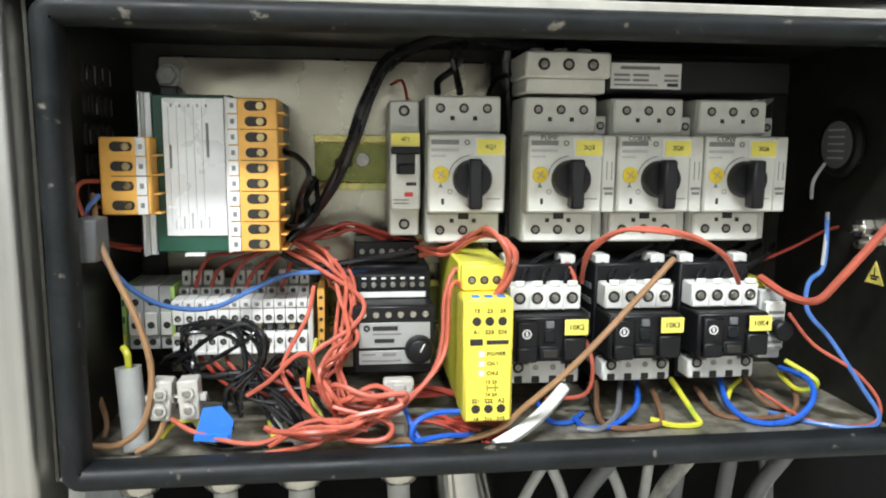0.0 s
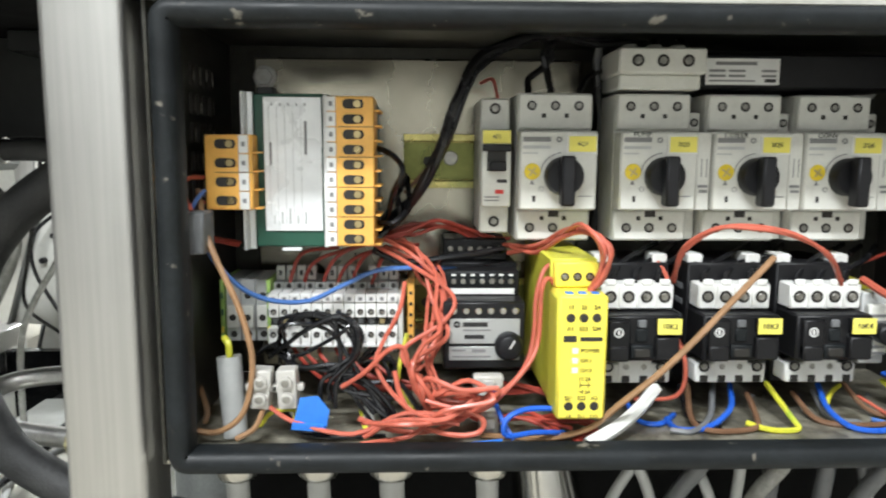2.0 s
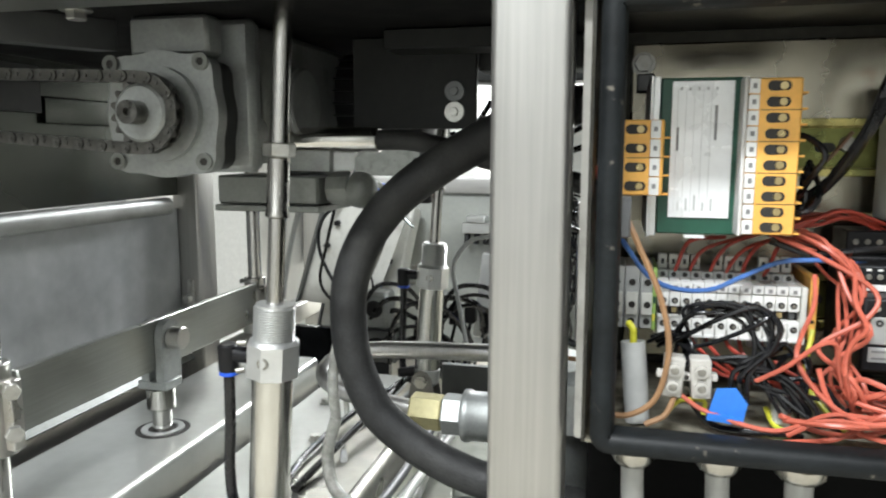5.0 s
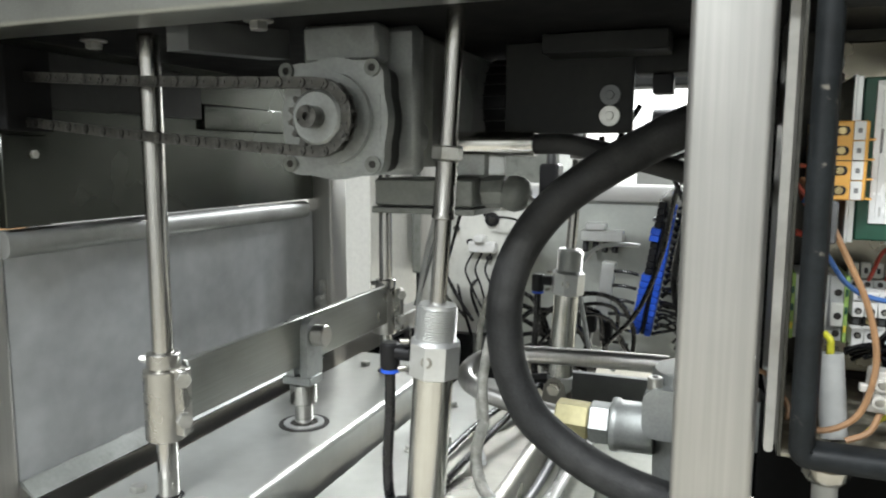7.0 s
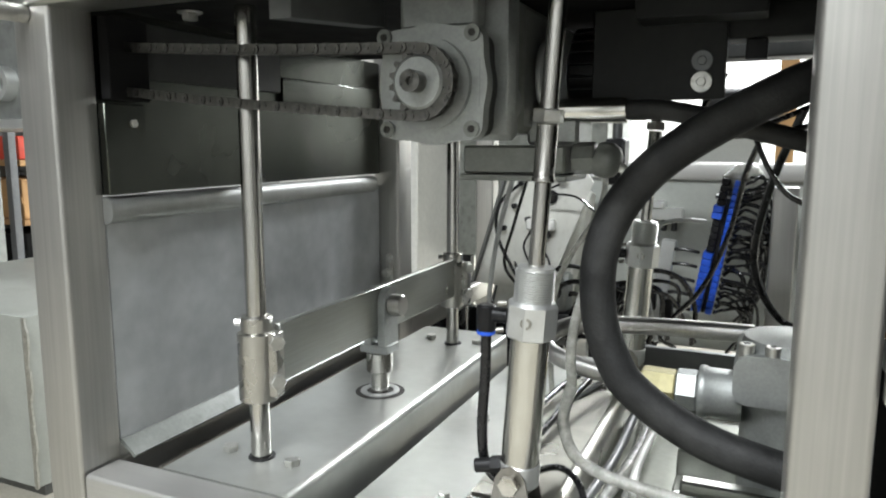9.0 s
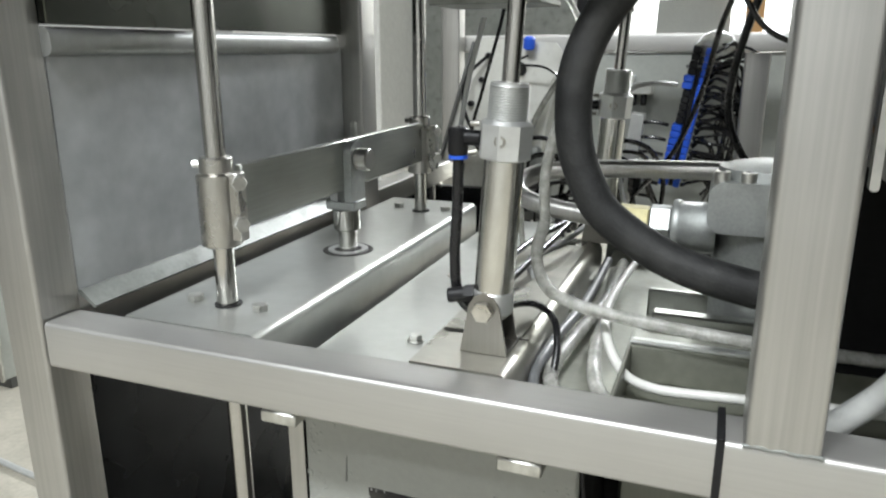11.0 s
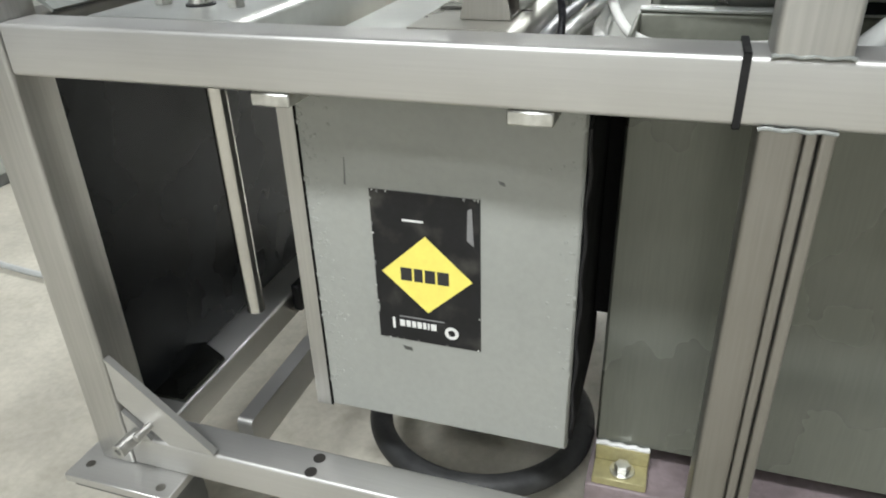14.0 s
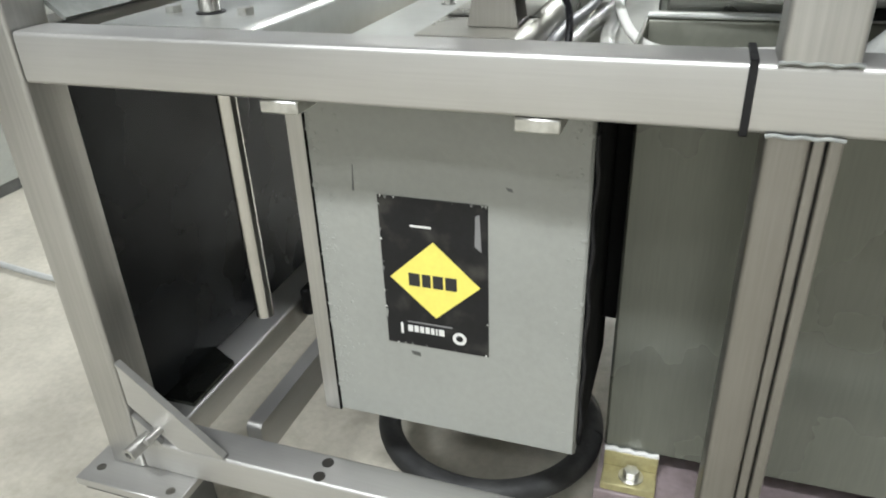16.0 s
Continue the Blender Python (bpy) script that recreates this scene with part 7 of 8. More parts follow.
def loose_bits():
    for x, a in ((-0.1025, 4), (-0.0885, -3)):
        t = thing("terminal_block", (x, 0.375, 0.757), "translucent white screw connector hanging on its wires", "connector", "loose screw connectors")
        m = Matrix.Translation((x, 0.377, 0.768)) @ Matrix.Rotation(radians(a), 4, "Y")
        part("body", Geo().box(-0.0052, 0.0052, -0.005, 0.006, -0.0108, 0.0108, 0.0008, m).box(-0.0085, 0.0085, -0.002, 0.003, -0.002, 0.002, 0.0006, m), NYLON, t)
        for z in (-0.0045, 0.0045):
            c = m @ Vector((0, -0.005, z))
            part("screw_tower", Geo().lathe([(0.0036, 0), (0.0034, 0.0025)], c, (0, -1, 0), 14), NYLON, t)
            part("screw", Geo().cyl(c + Vector((0, -0.0024, 0)), c + Vector((0, -0.0031, 0)), 0.0022, 12, 0.0003), SCREW, t)
    f = Geo().prism([(-0.0855, 0.748), (-0.0675, 0.7465), (-0.0655, 0.7575), (-0.0715, 0.7655), (-0.081, 0.7645)], "y", 0.3695, 0.3705)
    f.prism([(-0.0855, 0.748), (-0.0675, 0.7465), (-0.068, 0.750), (-0.085, 0.7515)], "y", 0.367, 0.3695)
    solo("tape_flag", f, TAPE, "folded flag of blue tape round a wire", "tape")
    solo("tape_flag", Geo().prism([(0.002, 0.739), (0.026, 0.7395), (0.027, 0.7435), (0.008, 0.742)], "y", 0.362, 0.3632), TAPE, "scrap of blue tape on the cabinet floor", "tape")
    c = thing("conduit_sleeve", (-0.121, 0.388, 0.737), "light grey plastic sleeve standing over a yellow wire", "conduit")
    part("sleeve", Geo().ring((-0.1195, 0.386, 0.7372), (-0.1235, 0.391, 0.7815), 0.0058, 0.0068, 24), W_LGREY, c)
    part("wire", Geo().sweep([(-0.121, 0.388, 0.74), (-0.1232, 0.391, 0.781), (-0.1235, 0.391, 0.788), (-0.1265, 0.394, 0.7915)], 0.0019, 8), W_YELLOW, c)
    n = thing("plug_connector", (0.0225, 0.40, 0.752), "clear nylon plug connector among red wires", "connector")
    part("body", Geo().box(0.0135, 0.031, 0.395, 0.403, 0.7595, 0.768, 0.0012).box(0.016, 0.029, 0.393, 0.405, 0.7565, 0.7632, 0.001), NYLON, n)
    part("latch", Geo().box(0.019, 0.026, 0.392, 0.3948, 0.7615, 0.7665, 0.0006), NYLON, n)
    solo("plug_connector", Geo().box(0.016, 0.027, 0.383, 0.393, 0.7375, 0.7505, 0.0012).box(0.018, 0.025, 0.381, 0.3828, 0.741, 0.748, 0.0006), NYLON, "clear nylon plug connector on the cabinet floor", "connector")
    solo("plug_connector", Geo().box(-0.049, -0.040, 0.39, 0.399, 0.7375, 0.7545, 0.0012).box(-0.047, -0.042, 0.388, 0.3898, 0.741, 0.751, 0.0006), DEVICE, "small grey plug connector on the cabinet floor", "connector")


loose_bits()


# ---- wiring of the cabinet ----
def wire(colour, material, r, *points):
    """One loose wire through its bends."""
    solo(colour + "_wire", Geo().sweep(points, r, 7, 5), material, WIRE_LABELS[colour], "wire", "loose wires in the cabinet")


WIRE_LABELS = {"red": "bright red control wire looping through the cabinet", "dull_red": "dull red control wire in the back of the cabinet", "blue": "pale blue wire strung across the cabinet", "bright_blue": "bright blue wire looping over the cabinet floor", "tan": "tan brown wire crossing the cabinet", "brown": "brown motor wire bent below a contactor", "grey": "grey motor wire bent below a contactor", "yellow_green": "yellow and green earth wire", "black": "black wire bundled between the devices", "white": "thick white cable stub lying on the cabinet floor", "light_grey": "thin light grey lead on the side wall"}
wire("red", W_RED, 0.00131, (0.065, 0.395, 0.833), (0.053, 0.39, 0.832), (0.047, 0.385, 0.817), (0.046, 0.385, 0.794), (0.04, 0.38, 0.777), (0.026, 0.375, 0.765), (0.004, 0.375, 0.76), (-0.014, 0.38, 0.764), (-0.023, 0.385, 0.774))
wire("red", W_RED, 0.00131, (0.059, 0.385, 0.82), (0.053, 0.382, 0.827), (0.049, 0.38, 0.821), (0.048, 0.38, 0.796), (0.043, 0.375, 0.783), (0.03, 0.37, 0.769), (0.016, 0.37, 0.757), (-0.005, 0.37, 0.755), (-0.027, 0.37, 0.755), (-0.053, 0.365, 0.746), (-0.084, 0.37, 0.751), (-0.098, 0.374, 0.758))
wire("red", W_RED, 0.00131, (0.039, 0.4504, 0.837), (0.052, 0.4282, 0.839), (0.066, 0.4014, 0.85), (0.072, 0.3771, 0.853), (0.077, 0.3675, 0.847), (0.079, 0.3717, 0.834), (0.076, 0.3775, 0.822))
wire("red", W_RED, 0.00131, (0.036, 0.4506, 0.837), (0.057, 0.4324, 0.837), (0.064, 0.399, 0.85), (0.069, 0.376, 0.857), (0.078, 0.3641, 0.846), (0.078, 0.3702, 0.833), (0.074, 0.3755, 0.822))
wire("red", W_RED, 0.00131, (0.039, 0.4496, 0.836), (0.053, 0.4274, 0.835), (0.064, 0.3979, 0.848), (0.072, 0.3787, 0.853), (0.079, 0.3656, 0.849), (0.078, 0.3689, 0.834), (0.075, 0.377, 0.818))
wire("red", W_RED, 0.00131, (0.039, 0.45, 0.832), (0.054, 0.4292, 0.839), (0.066, 0.3945, 0.853), (0.076, 0.3725, 0.852), (0.081, 0.3624, 0.844), (0.079, 0.3695, 0.828), (0.068, 0.3731, 0.818))
wire("red", W_RED, 0.00131, (0.039, 0.451, 0.831), (0.053, 0.4291, 0.838), (0.067, 0.3958, 0.85), (0.074, 0.3726, 0.852), (0.082, 0.3642, 0.845), (0.078, 0.3679, 0.829), (0.07, 0.3732, 0.818))
wire("dull_red", W_RED2, 0.00123, (-0.043, 0.4527, 0.84), (-0.023, 0.4558, 0.847), (-0.001, 0.4613, 0.847), (0.025, 0.4603, 0.842), (0.036, 0.4649, 0.83))
wire("dull_red", W_RED2, 0.00123, (-0.042, 0.4525, 0.84), (-0.024, 0.4551, 0.849), (-0.004, 0.4551, 0.848), (0.022, 0.4615, 0.84), (0.041, 0.4562, 0.84))
wire("dull_red", W_RED2, 0.00123, (-0.042, 0.4469, 0.841), (-0.024, 0.4469, 0.846), (-0.005, 0.451, 0.852), (0.017, 0.4564, 0.845), (0.035, 0.4596, 0.839))
wire("dull_red", W_RED2, 0.00123, (-0.043, 0.451, 0.841), (-0.028, 0.4464, 0.843), (-0.006, 0.455, 0.852), (0.016, 0.4586, 0.84), (0.034, 0.4555, 0.834))
wire("dull_red", W_RED2, 0.00123, (-0.041, 0.4509, 0.843), (-0.021, 0.4511, 0.843), (-0.002, 0.4545, 0.848), (0.017, 0.4607, 0.842), (0.043, 0.4612, 0.829))
wire("dull_red", W_RED2, 0.00123, (-0.042, 0.4444, 0.839), (-0.03, 0.4533, 0.845), (-0.008, 0.4604, 0.847), (0.019, 0.4569, 0.844), (0.036, 0.4587, 0.83))
wire("red", W_RED, 0.00115, (-0.024, 0.4568, 0.828), (-0.017, 0.4349, 0.817), (-0.009, 0.4293, 0.808), (-0.011, 0.4096, 0.789), (-0.02, 0.3989, 0.765), (-0.01, 0.3913, 0.749))
wire("red", W_RED, 0.00115, (-0.039, 0.4507, 0.836), (-0.006, 0.4301, 0.821), (-0.011, 0.4294, 0.811), (-0.014, 0.4095, 0.784), (-0.012, 0.4047, 0.764), (-0.012, 0.3812, 0.753))
wire("red", W_RED, 0.00115, (-0.031, 0.4511, 0.839), (-0.013, 0.4323, 0.826), (-0.004, 0.4111, 0.807), (-0.015, 0.418, 0.784), (-0.008, 0.3907, 0.769), (-0.003, 0.3865, 0.756))
wire("red", W_RED, 0.00115, (-0.028, 0.4547, 0.834), (-0.007, 0.4329, 0.827), (-0.002, 0.4161, 0.813), (-0.006, 0.4165, 0.791), (-0.011, 0.3959, 0.769), (-0.003, 0.3781, 0.752))
wire("red", W_RED, 0.00115, (-0.032, 0.455, 0.835), (-0.016, 0.4366, 0.83), (-0.003, 0.4148, 0.815), (-0.006, 0.4131, 0.78), (-0.022, 0.4092, 0.76), (0.001, 0.3763, 0.755))
wire("red", W_RED, 0.00139, (-0.034, 0.453, 0.845), (-0.009, 0.4224, 0.826), (-0.008, 0.4077, 0.806), (-0.006, 0.393, 0.795), (-0.016, 0.3819, 0.789), (-0.021, 0.3708, 0.776), (-0.007, 0.3829, 0.747), (0.011, 0.3761, 0.767))
wire("red", W_RED, 0.00139, (-0.039, 0.4591, 0.839), (-0.019, 0.4341, 0.836), (-0.01, 0.4151, 0.809), (-0.001, 0.4025, 0.79), (-0.022, 0.3849, 0.779), (-0.016, 0.3724, 0.768), (-0.012, 0.3799, 0.755), (0.011, 0.3832, 0.76))
wire("red", W_RED, 0.00139, (-0.046, 0.4415, 0.838), (-0.023, 0.4246, 0.828), (0.002, 0.4113, 0.812), (-0.003, 0.4047, 0.798), (-0.027, 0.3994, 0.782), (-0.017, 0.372, 0.773), (-0.001, 0.3817, 0.749), (0.011, 0.377, 0.764))
wire("red", W_RED, 0.00139, (-0.045, 0.4524, 0.843), (-0.019, 0.4224, 0.832), (0.001, 0.4213, 0.807), (-0.009, 0.4004, 0.786), (-0.018, 0.395, 0.776), (-0.021, 0.3703, 0.776), (-0.013, 0.3831, 0.759), (0.016, 0.3696, 0.764))
wire("dull_red", W_RED2, 0.00123, (-0.101, 0.4526, 0.803), (-0.097, 0.4451, 0.819), (-0.09, 0.4494, 0.832), (-0.069, 0.4563, 0.834))
wire("dull_red", W_RED2, 0.00123, (-0.091, 0.4504, 0.806), (-0.088, 0.4469, 0.819), (-0.08, 0.4494, 0.828), (-0.056, 0.4588, 0.835))
wire("dull_red", W_RED2, 0.00123, (-0.08, 0.4502, 0.803), (-0.076, 0.4478, 0.819), (-0.067, 0.4486, 0.831), (-0.049, 0.456, 0.837))
wire("dull_red", W_RED2, 0.00123, (-0.07, 0.4513, 0.803), (-0.067, 0.446, 0.818), (-0.057, 0.4484, 0.829), (-0.038, 0.4601, 0.834))
wire("dull_red", W_RED2, 0.00123, (-0.059, 0.4543, 0.804), (-0.058, 0.4483, 0.819), (-0.048, 0.4502, 0.832), (-0.024, 0.4573, 0.835))
wire("dull_red", W_RED2, 0.00123, (-0.051, 0.4539, 0.806), (-0.046, 0.4449, 0.816), (-0.038, 0.4495, 0.832), (-0.018, 0.4576, 0.836))
wire("dull_red", W_RED2, 0.00123, (-0.098, 0.437, 0.779), (-0.091, 0.4301, 0.77), (-0.072, 0.4173, 0.758), (-0.04, 0.4203, 0.754))
wire("dull_red", W_RED2, 0.00123, (-0.087, 0.4423, 0.774), (-0.086, 0.4303, 0.771), (-0.063, 0.4192, 0.756), (-0.029, 0.4226, 0.75))
wire("dull_red", W_RED2, 0.00123, (-0.08, 0.4421, 0.775), (-0.077, 0.4288, 0.77), (-0.056, 0.422, 0.754), (-0.021, 0.4173, 0.755))
wire("dull_red", W_RED2, 0.00123, (-0.071, 0.4395, 0.778), (-0.065, 0.4272, 0.77), (-0.043, 0.4181, 0.759), (-0.012, 0.4174, 0.753))
wire("dull_red", W_RED2, 0.00123, (-0.061, 0.4416, 0.776), (-0.057, 0.431, 0.765), (-0.034, 0.4196, 0.755), (0, 0.4229, 0.749))
wire("dull_red", W_RED2, 0.00123, (-0.049, 0.4385, 0.774), (-0.046, 0.4276, 0.768), (-0.028, 0.4185, 0.758), (0.009, 0.4172, 0.753))
wire("red", W_RED, 0.00131, (-0.06, 0.383, 0.766), (-0.047, 0.378, 0.776), (-0.034, 0.372, 0.79), (-0.026, 0.372, 0.791), (-0.023, 0.375, 0.779), (-0.017, 0.375, 0.763), (0.001, 0.37, 0.758))
wire("red", W_RED, 0.00131, (-0.026, 0.42, 0.818), (-0.029, 0.405, 0.804), (-0.038, 0.39, 0.789), (-0.041, 0.38, 0.779), (-0.032, 0.375, 0.765), (-0.018, 0.37, 0.755), (0.004, 0.368, 0.75))
wire("red", W_RED, 0.00148, (-0.011, 0.375, 0.758), (0.007, 0.37, 0.757), (0.017, 0.368, 0.752), (0.014, 0.368, 0.745), (0.001, 0.368, 0.744), (-0.017, 0.37, 0.749), (-0.027, 0.375, 0.762), (-0.031, 0.38, 0.776))
wire("red", W_RED, 0.00148, (-0.017, 0.3862, 0.772), (-0.014, 0.3796, 0.763), (0.006, 0.3674, 0.768), (0.011, 0.3698, 0.763), (-0.004, 0.3622, 0.755), (-0.03, 0.3656, 0.753), (-0.047, 0.3659, 0.744))
wire("red", W_RED, 0.00148, (-0.016, 0.3888, 0.76), (-0.008, 0.3728, 0.765), (0.009, 0.3719, 0.773), (0.022, 0.3635, 0.765), (-0.005, 0.363, 0.759), (-0.022, 0.3725, 0.742), (-0.049, 0.3633, 0.741))
wire("red", W_RED, 0.00148, (-0.02, 0.3853, 0.774), (-0.008, 0.3803, 0.758), (0.007, 0.375, 0.764), (0.021, 0.3683, 0.769), (0.007, 0.3759, 0.751), (-0.022, 0.3577, 0.754), (-0.048, 0.3712, 0.75))
wire("red", W_RED, 0.00148, (-0.017, 0.3824, 0.761), (-0.013, 0.3759, 0.773), (0.005, 0.3674, 0.769), (0.025, 0.364, 0.77), (-0.003, 0.3743, 0.746), (-0.028, 0.3735, 0.744), (-0.05, 0.3694, 0.753))
wire("red", W_RED, 0.00131, (0.136, 0.4207, 0.818), (0.13, 0.3921, 0.842), (0.141, 0.3753, 0.855), (0.156, 0.369, 0.856), (0.18, 0.3702, 0.852), (0.203, 0.374, 0.841), (0.224, 0.3956, 0.821))
wire("red", W_RED, 0.00131, (0.135, 0.42, 0.82), (0.131, 0.3914, 0.841), (0.141, 0.3774, 0.854), (0.156, 0.3711, 0.857), (0.18, 0.369, 0.853), (0.202, 0.3739, 0.841), (0.224, 0.3958, 0.823))
wire("red", W_RED, 0.00239, (0.258, 0.43, 0.818), (0.262, 0.405, 0.811), (0.267, 0.385, 0.812), (0.274, 0.375, 0.827), (0.289, 0.362, 0.857), (0.297, 0.36, 0.868))
wire("dull_red", W_RED2, 0.00115, (0.261, 0.455, 0.82), (0.291, 0.45, 0.834), (0.311, 0.44, 0.848), (0.333, 0.43, 0.854))
wire("red", W_RED, 0.00115, (0.273, 0.42, 0.796), (0.278, 0.4, 0.781), (0.3, 0.39, 0.766), (0.31, 0.38, 0.749), (0.299, 0.374, 0.7385), (0.269, 0.385, 0.7385), (0.255, 0.42, 0.746))
wire("red", W_RED, 0.00131, (0.128, 0.43, 0.83), (0.131, 0.42, 0.822), (0.128, 0.412, 0.816))
wire("red", W_RED, 0.00131, (0.131, 0.4, 0.792), (0.138, 0.4, 0.771), (0.135, 0.405, 0.752), (0.115, 0.42, 0.745))
wire("dull_red", W_RED2, 0.00123, (0.015, 0.4267, 0.75), (0.038, 0.4265, 0.747), (0.064, 0.4191, 0.752))
wire("dull_red", W_RED2, 0.00123, (0.017, 0.4307, 0.749), (0.042, 0.4261, 0.749), (0.061, 0.4222, 0.752))
wire("dull_red", W_RED2, 0.00123, (0.015, 0.4326, 0.745), (0.043, 0.429, 0.75), (0.065, 0.4172, 0.747))
wire("dull_red", W_RED2, 0.00123, (0.017, 0.4338, 0.748), (0.043, 0.4244, 0.753), (0.062, 0.4183, 0.75))
wire("dull_red", W_RED2, 0.00123, (0.016, 0.4274, 0.752), (0.039, 0.424, 0.754), (0.066, 0.4176, 0.747))
wire("dull_red", W_RED2, 0.00123, (0.048, 0.4037, 0.7386), (0.069, 0.3879, 0.748), (0.083, 0.3812, 0.739), (0.067, 0.3731, 0.7386))
wire("dull_red", W_RED2, 0.00123, (0.052, 0.4022, 0.74), (0.067, 0.3938, 0.743), (0.082, 0.3819, 0.744), (0.07, 0.3739, 0.7386))
wire("dull_red", W_RED2, 0.00123, (0.051, 0.4037, 0.7386), (0.067, 0.3881, 0.745), (0.081, 0.3821, 0.74), (0.069, 0.3711, 0.7386))
wire("dull_red", W_RED2, 0.00123, (0.052, 0.4, 0.74), (0.069, 0.3864, 0.744), (0.081, 0.3841, 0.744), (0.068, 0.3734, 0.741))
wire("dull_red", W_RED2, 0.00123, (0.004, 0.4041, 0.748), (0.019, 0.392, 0.743), (0.049, 0.3897, 0.745), (0.062, 0.3791, 0.743))
wire("dull_red", W_RED2, 0.00123, (0.001, 0.4023, 0.751), (0.021, 0.3941, 0.743), (0.044, 0.3882, 0.749), (0.06, 0.3749, 0.743))
wire("dull_red", W_RED2, 0.00123, (0.005, 0.3996, 0.754), (0.017, 0.3885, 0.748), (0.042, 0.3827, 0.747), (0.062, 0.3773, 0.739))
wire("dull_red", W_RED2, 0.00123, (0.003, 0.4012, 0.748), (0.019, 0.3876, 0.744), (0.043, 0.3844, 0.747), (0.066, 0.3715, 0.746))
wire("red", W_RED, 0.00123, (-0.139, 0.41, 0.88), (-0.144, 0.4, 0.88), (-0.146, 0.395, 0.874), (-0.139, 0.385, 0.863))
wire("red", W_RED, 0.00107, (-0.139, 0.41, 0.866), (-0.142, 0.4, 0.866), (-0.14, 0.39, 0.86))
wire("dull_red", W_RED2, 0.00107, (-0.147, 0.4219, 0.849), (-0.143, 0.4307, 0.844), (-0.13, 0.4512, 0.838))
wire("dull_red", W_RED2, 0.00107, (-0.146, 0.4176, 0.851), (-0.143, 0.4319, 0.842), (-0.13, 0.4486, 0.838))
wire("dull_red", W_RED2, 0.00107, (-0.146, 0.4186, 0.848), (-0.144, 0.428, 0.843), (-0.131, 0.4507, 0.836))
wire("blue", W_BLUE, 0.00129, (-0.141, 0.39, 0.861), (-0.138, 0.39, 0.868), (-0.136, 0.4, 0.873))
wire("blue", W_BLUE, 0.00147, (-0.137, 0.4, 0.845), (-0.129, 0.39, 0.835), (-0.117, 0.4, 0.818), (-0.102, 0.41, 0.809), (-0.082, 0.415, 0.808), (-0.063, 0.42, 0.816), (-0.044, 0.425, 0.824), (-0.025, 0.424, 0.826), (0.005, 0.44, 0.823))
wire("blue", W_BLUE, 0.00147, (0.301, 0.43, 0.858), (0.298, 0.425, 0.826), (0.285, 0.42, 0.816), (0.279, 0.41, 0.8), (0.289, 0.4, 0.784), (0.302, 0.385, 0.757), (0.307, 0.376, 0.743), (0.294, 0.37, 0.7387), (0.269, 0.38, 0.7387), (0.252, 0.4, 0.7387))
wire("bright_blue", W_DBLUE, 0.00175, (0.232, 0.425, 0.752), (0.225, 0.4, 0.745), (0.233, 0.385, 0.739), (0.254, 0.38, 0.741), (0.27, 0.385, 0.751), (0.276, 0.4, 0.759), (0.273, 0.425, 0.759))
wire("bright_blue", W_DBLUE, 0.00175, (0.176, 0.425, 0.752), (0.166, 0.4, 0.746), (0.147, 0.386, 0.74), (0.13, 0.386, 0.739), (0.128, 0.4, 0.74))
wire("bright_blue", W_DBLUE, 0.00156, (0.11, 0.42, 0.743), (0.112, 0.4, 0.7388), (0.123, 0.395, 0.7388), (0.136, 0.41, 0.7388))
wire("bright_blue", W_DBLUE, 0.00156, (0.056, 0.372, 0.757), (0.04, 0.368, 0.758), (0.029, 0.364, 0.754), (0.029, 0.364, 0.745), (0.045, 0.368, 0.745), (0.063, 0.375, 0.742))
wire("bright_blue", W_DBLUE, 0.00138, (0.024, 0.395, 0.762), (0.026, 0.375, 0.754), (0.033, 0.365, 0.742))
wire("tan", W_TAN, 0.00175, (0.172, 0.372, 0.84), (0.146, 0.362, 0.818), (0.126, 0.356, 0.8), (0.108, 0.356, 0.782), (0.088, 0.36, 0.763), (0.074, 0.368, 0.747), (0.051, 0.375, 0.739), (0.016, 0.38, 0.739))
wire("tan", W_TAN, 0.00166, (-0.141, 0.405, 0.873), (-0.13, 0.378, 0.853), (-0.122, 0.372, 0.836), (-0.112, 0.37, 0.814), (-0.106, 0.37, 0.79), (-0.107, 0.37, 0.77), (-0.113, 0.37, 0.754), (-0.126, 0.372, 0.745), (-0.14, 0.375, 0.745))
wire("tan", W_TAN, 0.00156, (-0.162, 0.43, 0.758), (-0.151, 0.42, 0.758), (-0.141, 0.405, 0.746), (-0.141, 0.4, 0.7388))
wire("tan", W_TAN, 0.00156, (-0.101, 0.374, 0.758), (-0.106, 0.372, 0.747), (-0.116, 0.372, 0.741))
wire("brown", W_BROWN, 0.00175, (0.149, 0.425, 0.753), (0.141, 0.395, 0.742), (0.147, 0.384, 0.739), (0.168, 0.384, 0.739), (0.178, 0.39, 0.741), (0.185, 0.42, 0.748))
wire("brown", W_BROWN, 0.00175, (0.216, 0.425, 0.747), (0.218, 0.4, 0.739), (0.235, 0.39, 0.739), (0.262, 0.395, 0.739), (0.276, 0.41, 0.744), (0.28, 0.43, 0.754))
wire("brown", W_BROWN, 0.00156, (0.249, 0.43, 0.754), (0.254, 0.41, 0.742), (0.267, 0.4, 0.7388))
wire("grey", W_GREY, 0.00175, (0.165, 0.425, 0.752), (0.152, 0.395, 0.744), (0.138, 0.383, 0.739), (0.125, 0.385, 0.739))
wire("grey", W_GREY, 0.00156, (0.229, 0.425, 0.748), (0.228, 0.405, 0.7388), (0.242, 0.395, 0.7388))
wire("yellow_green", W_YELLOW, 0.00175, (0.199, 0.425, 0.753), (0.198, 0.392, 0.744), (0.199, 0.385, 0.739), (0.183, 0.384, 0.739), (0.171, 0.39, 0.741))
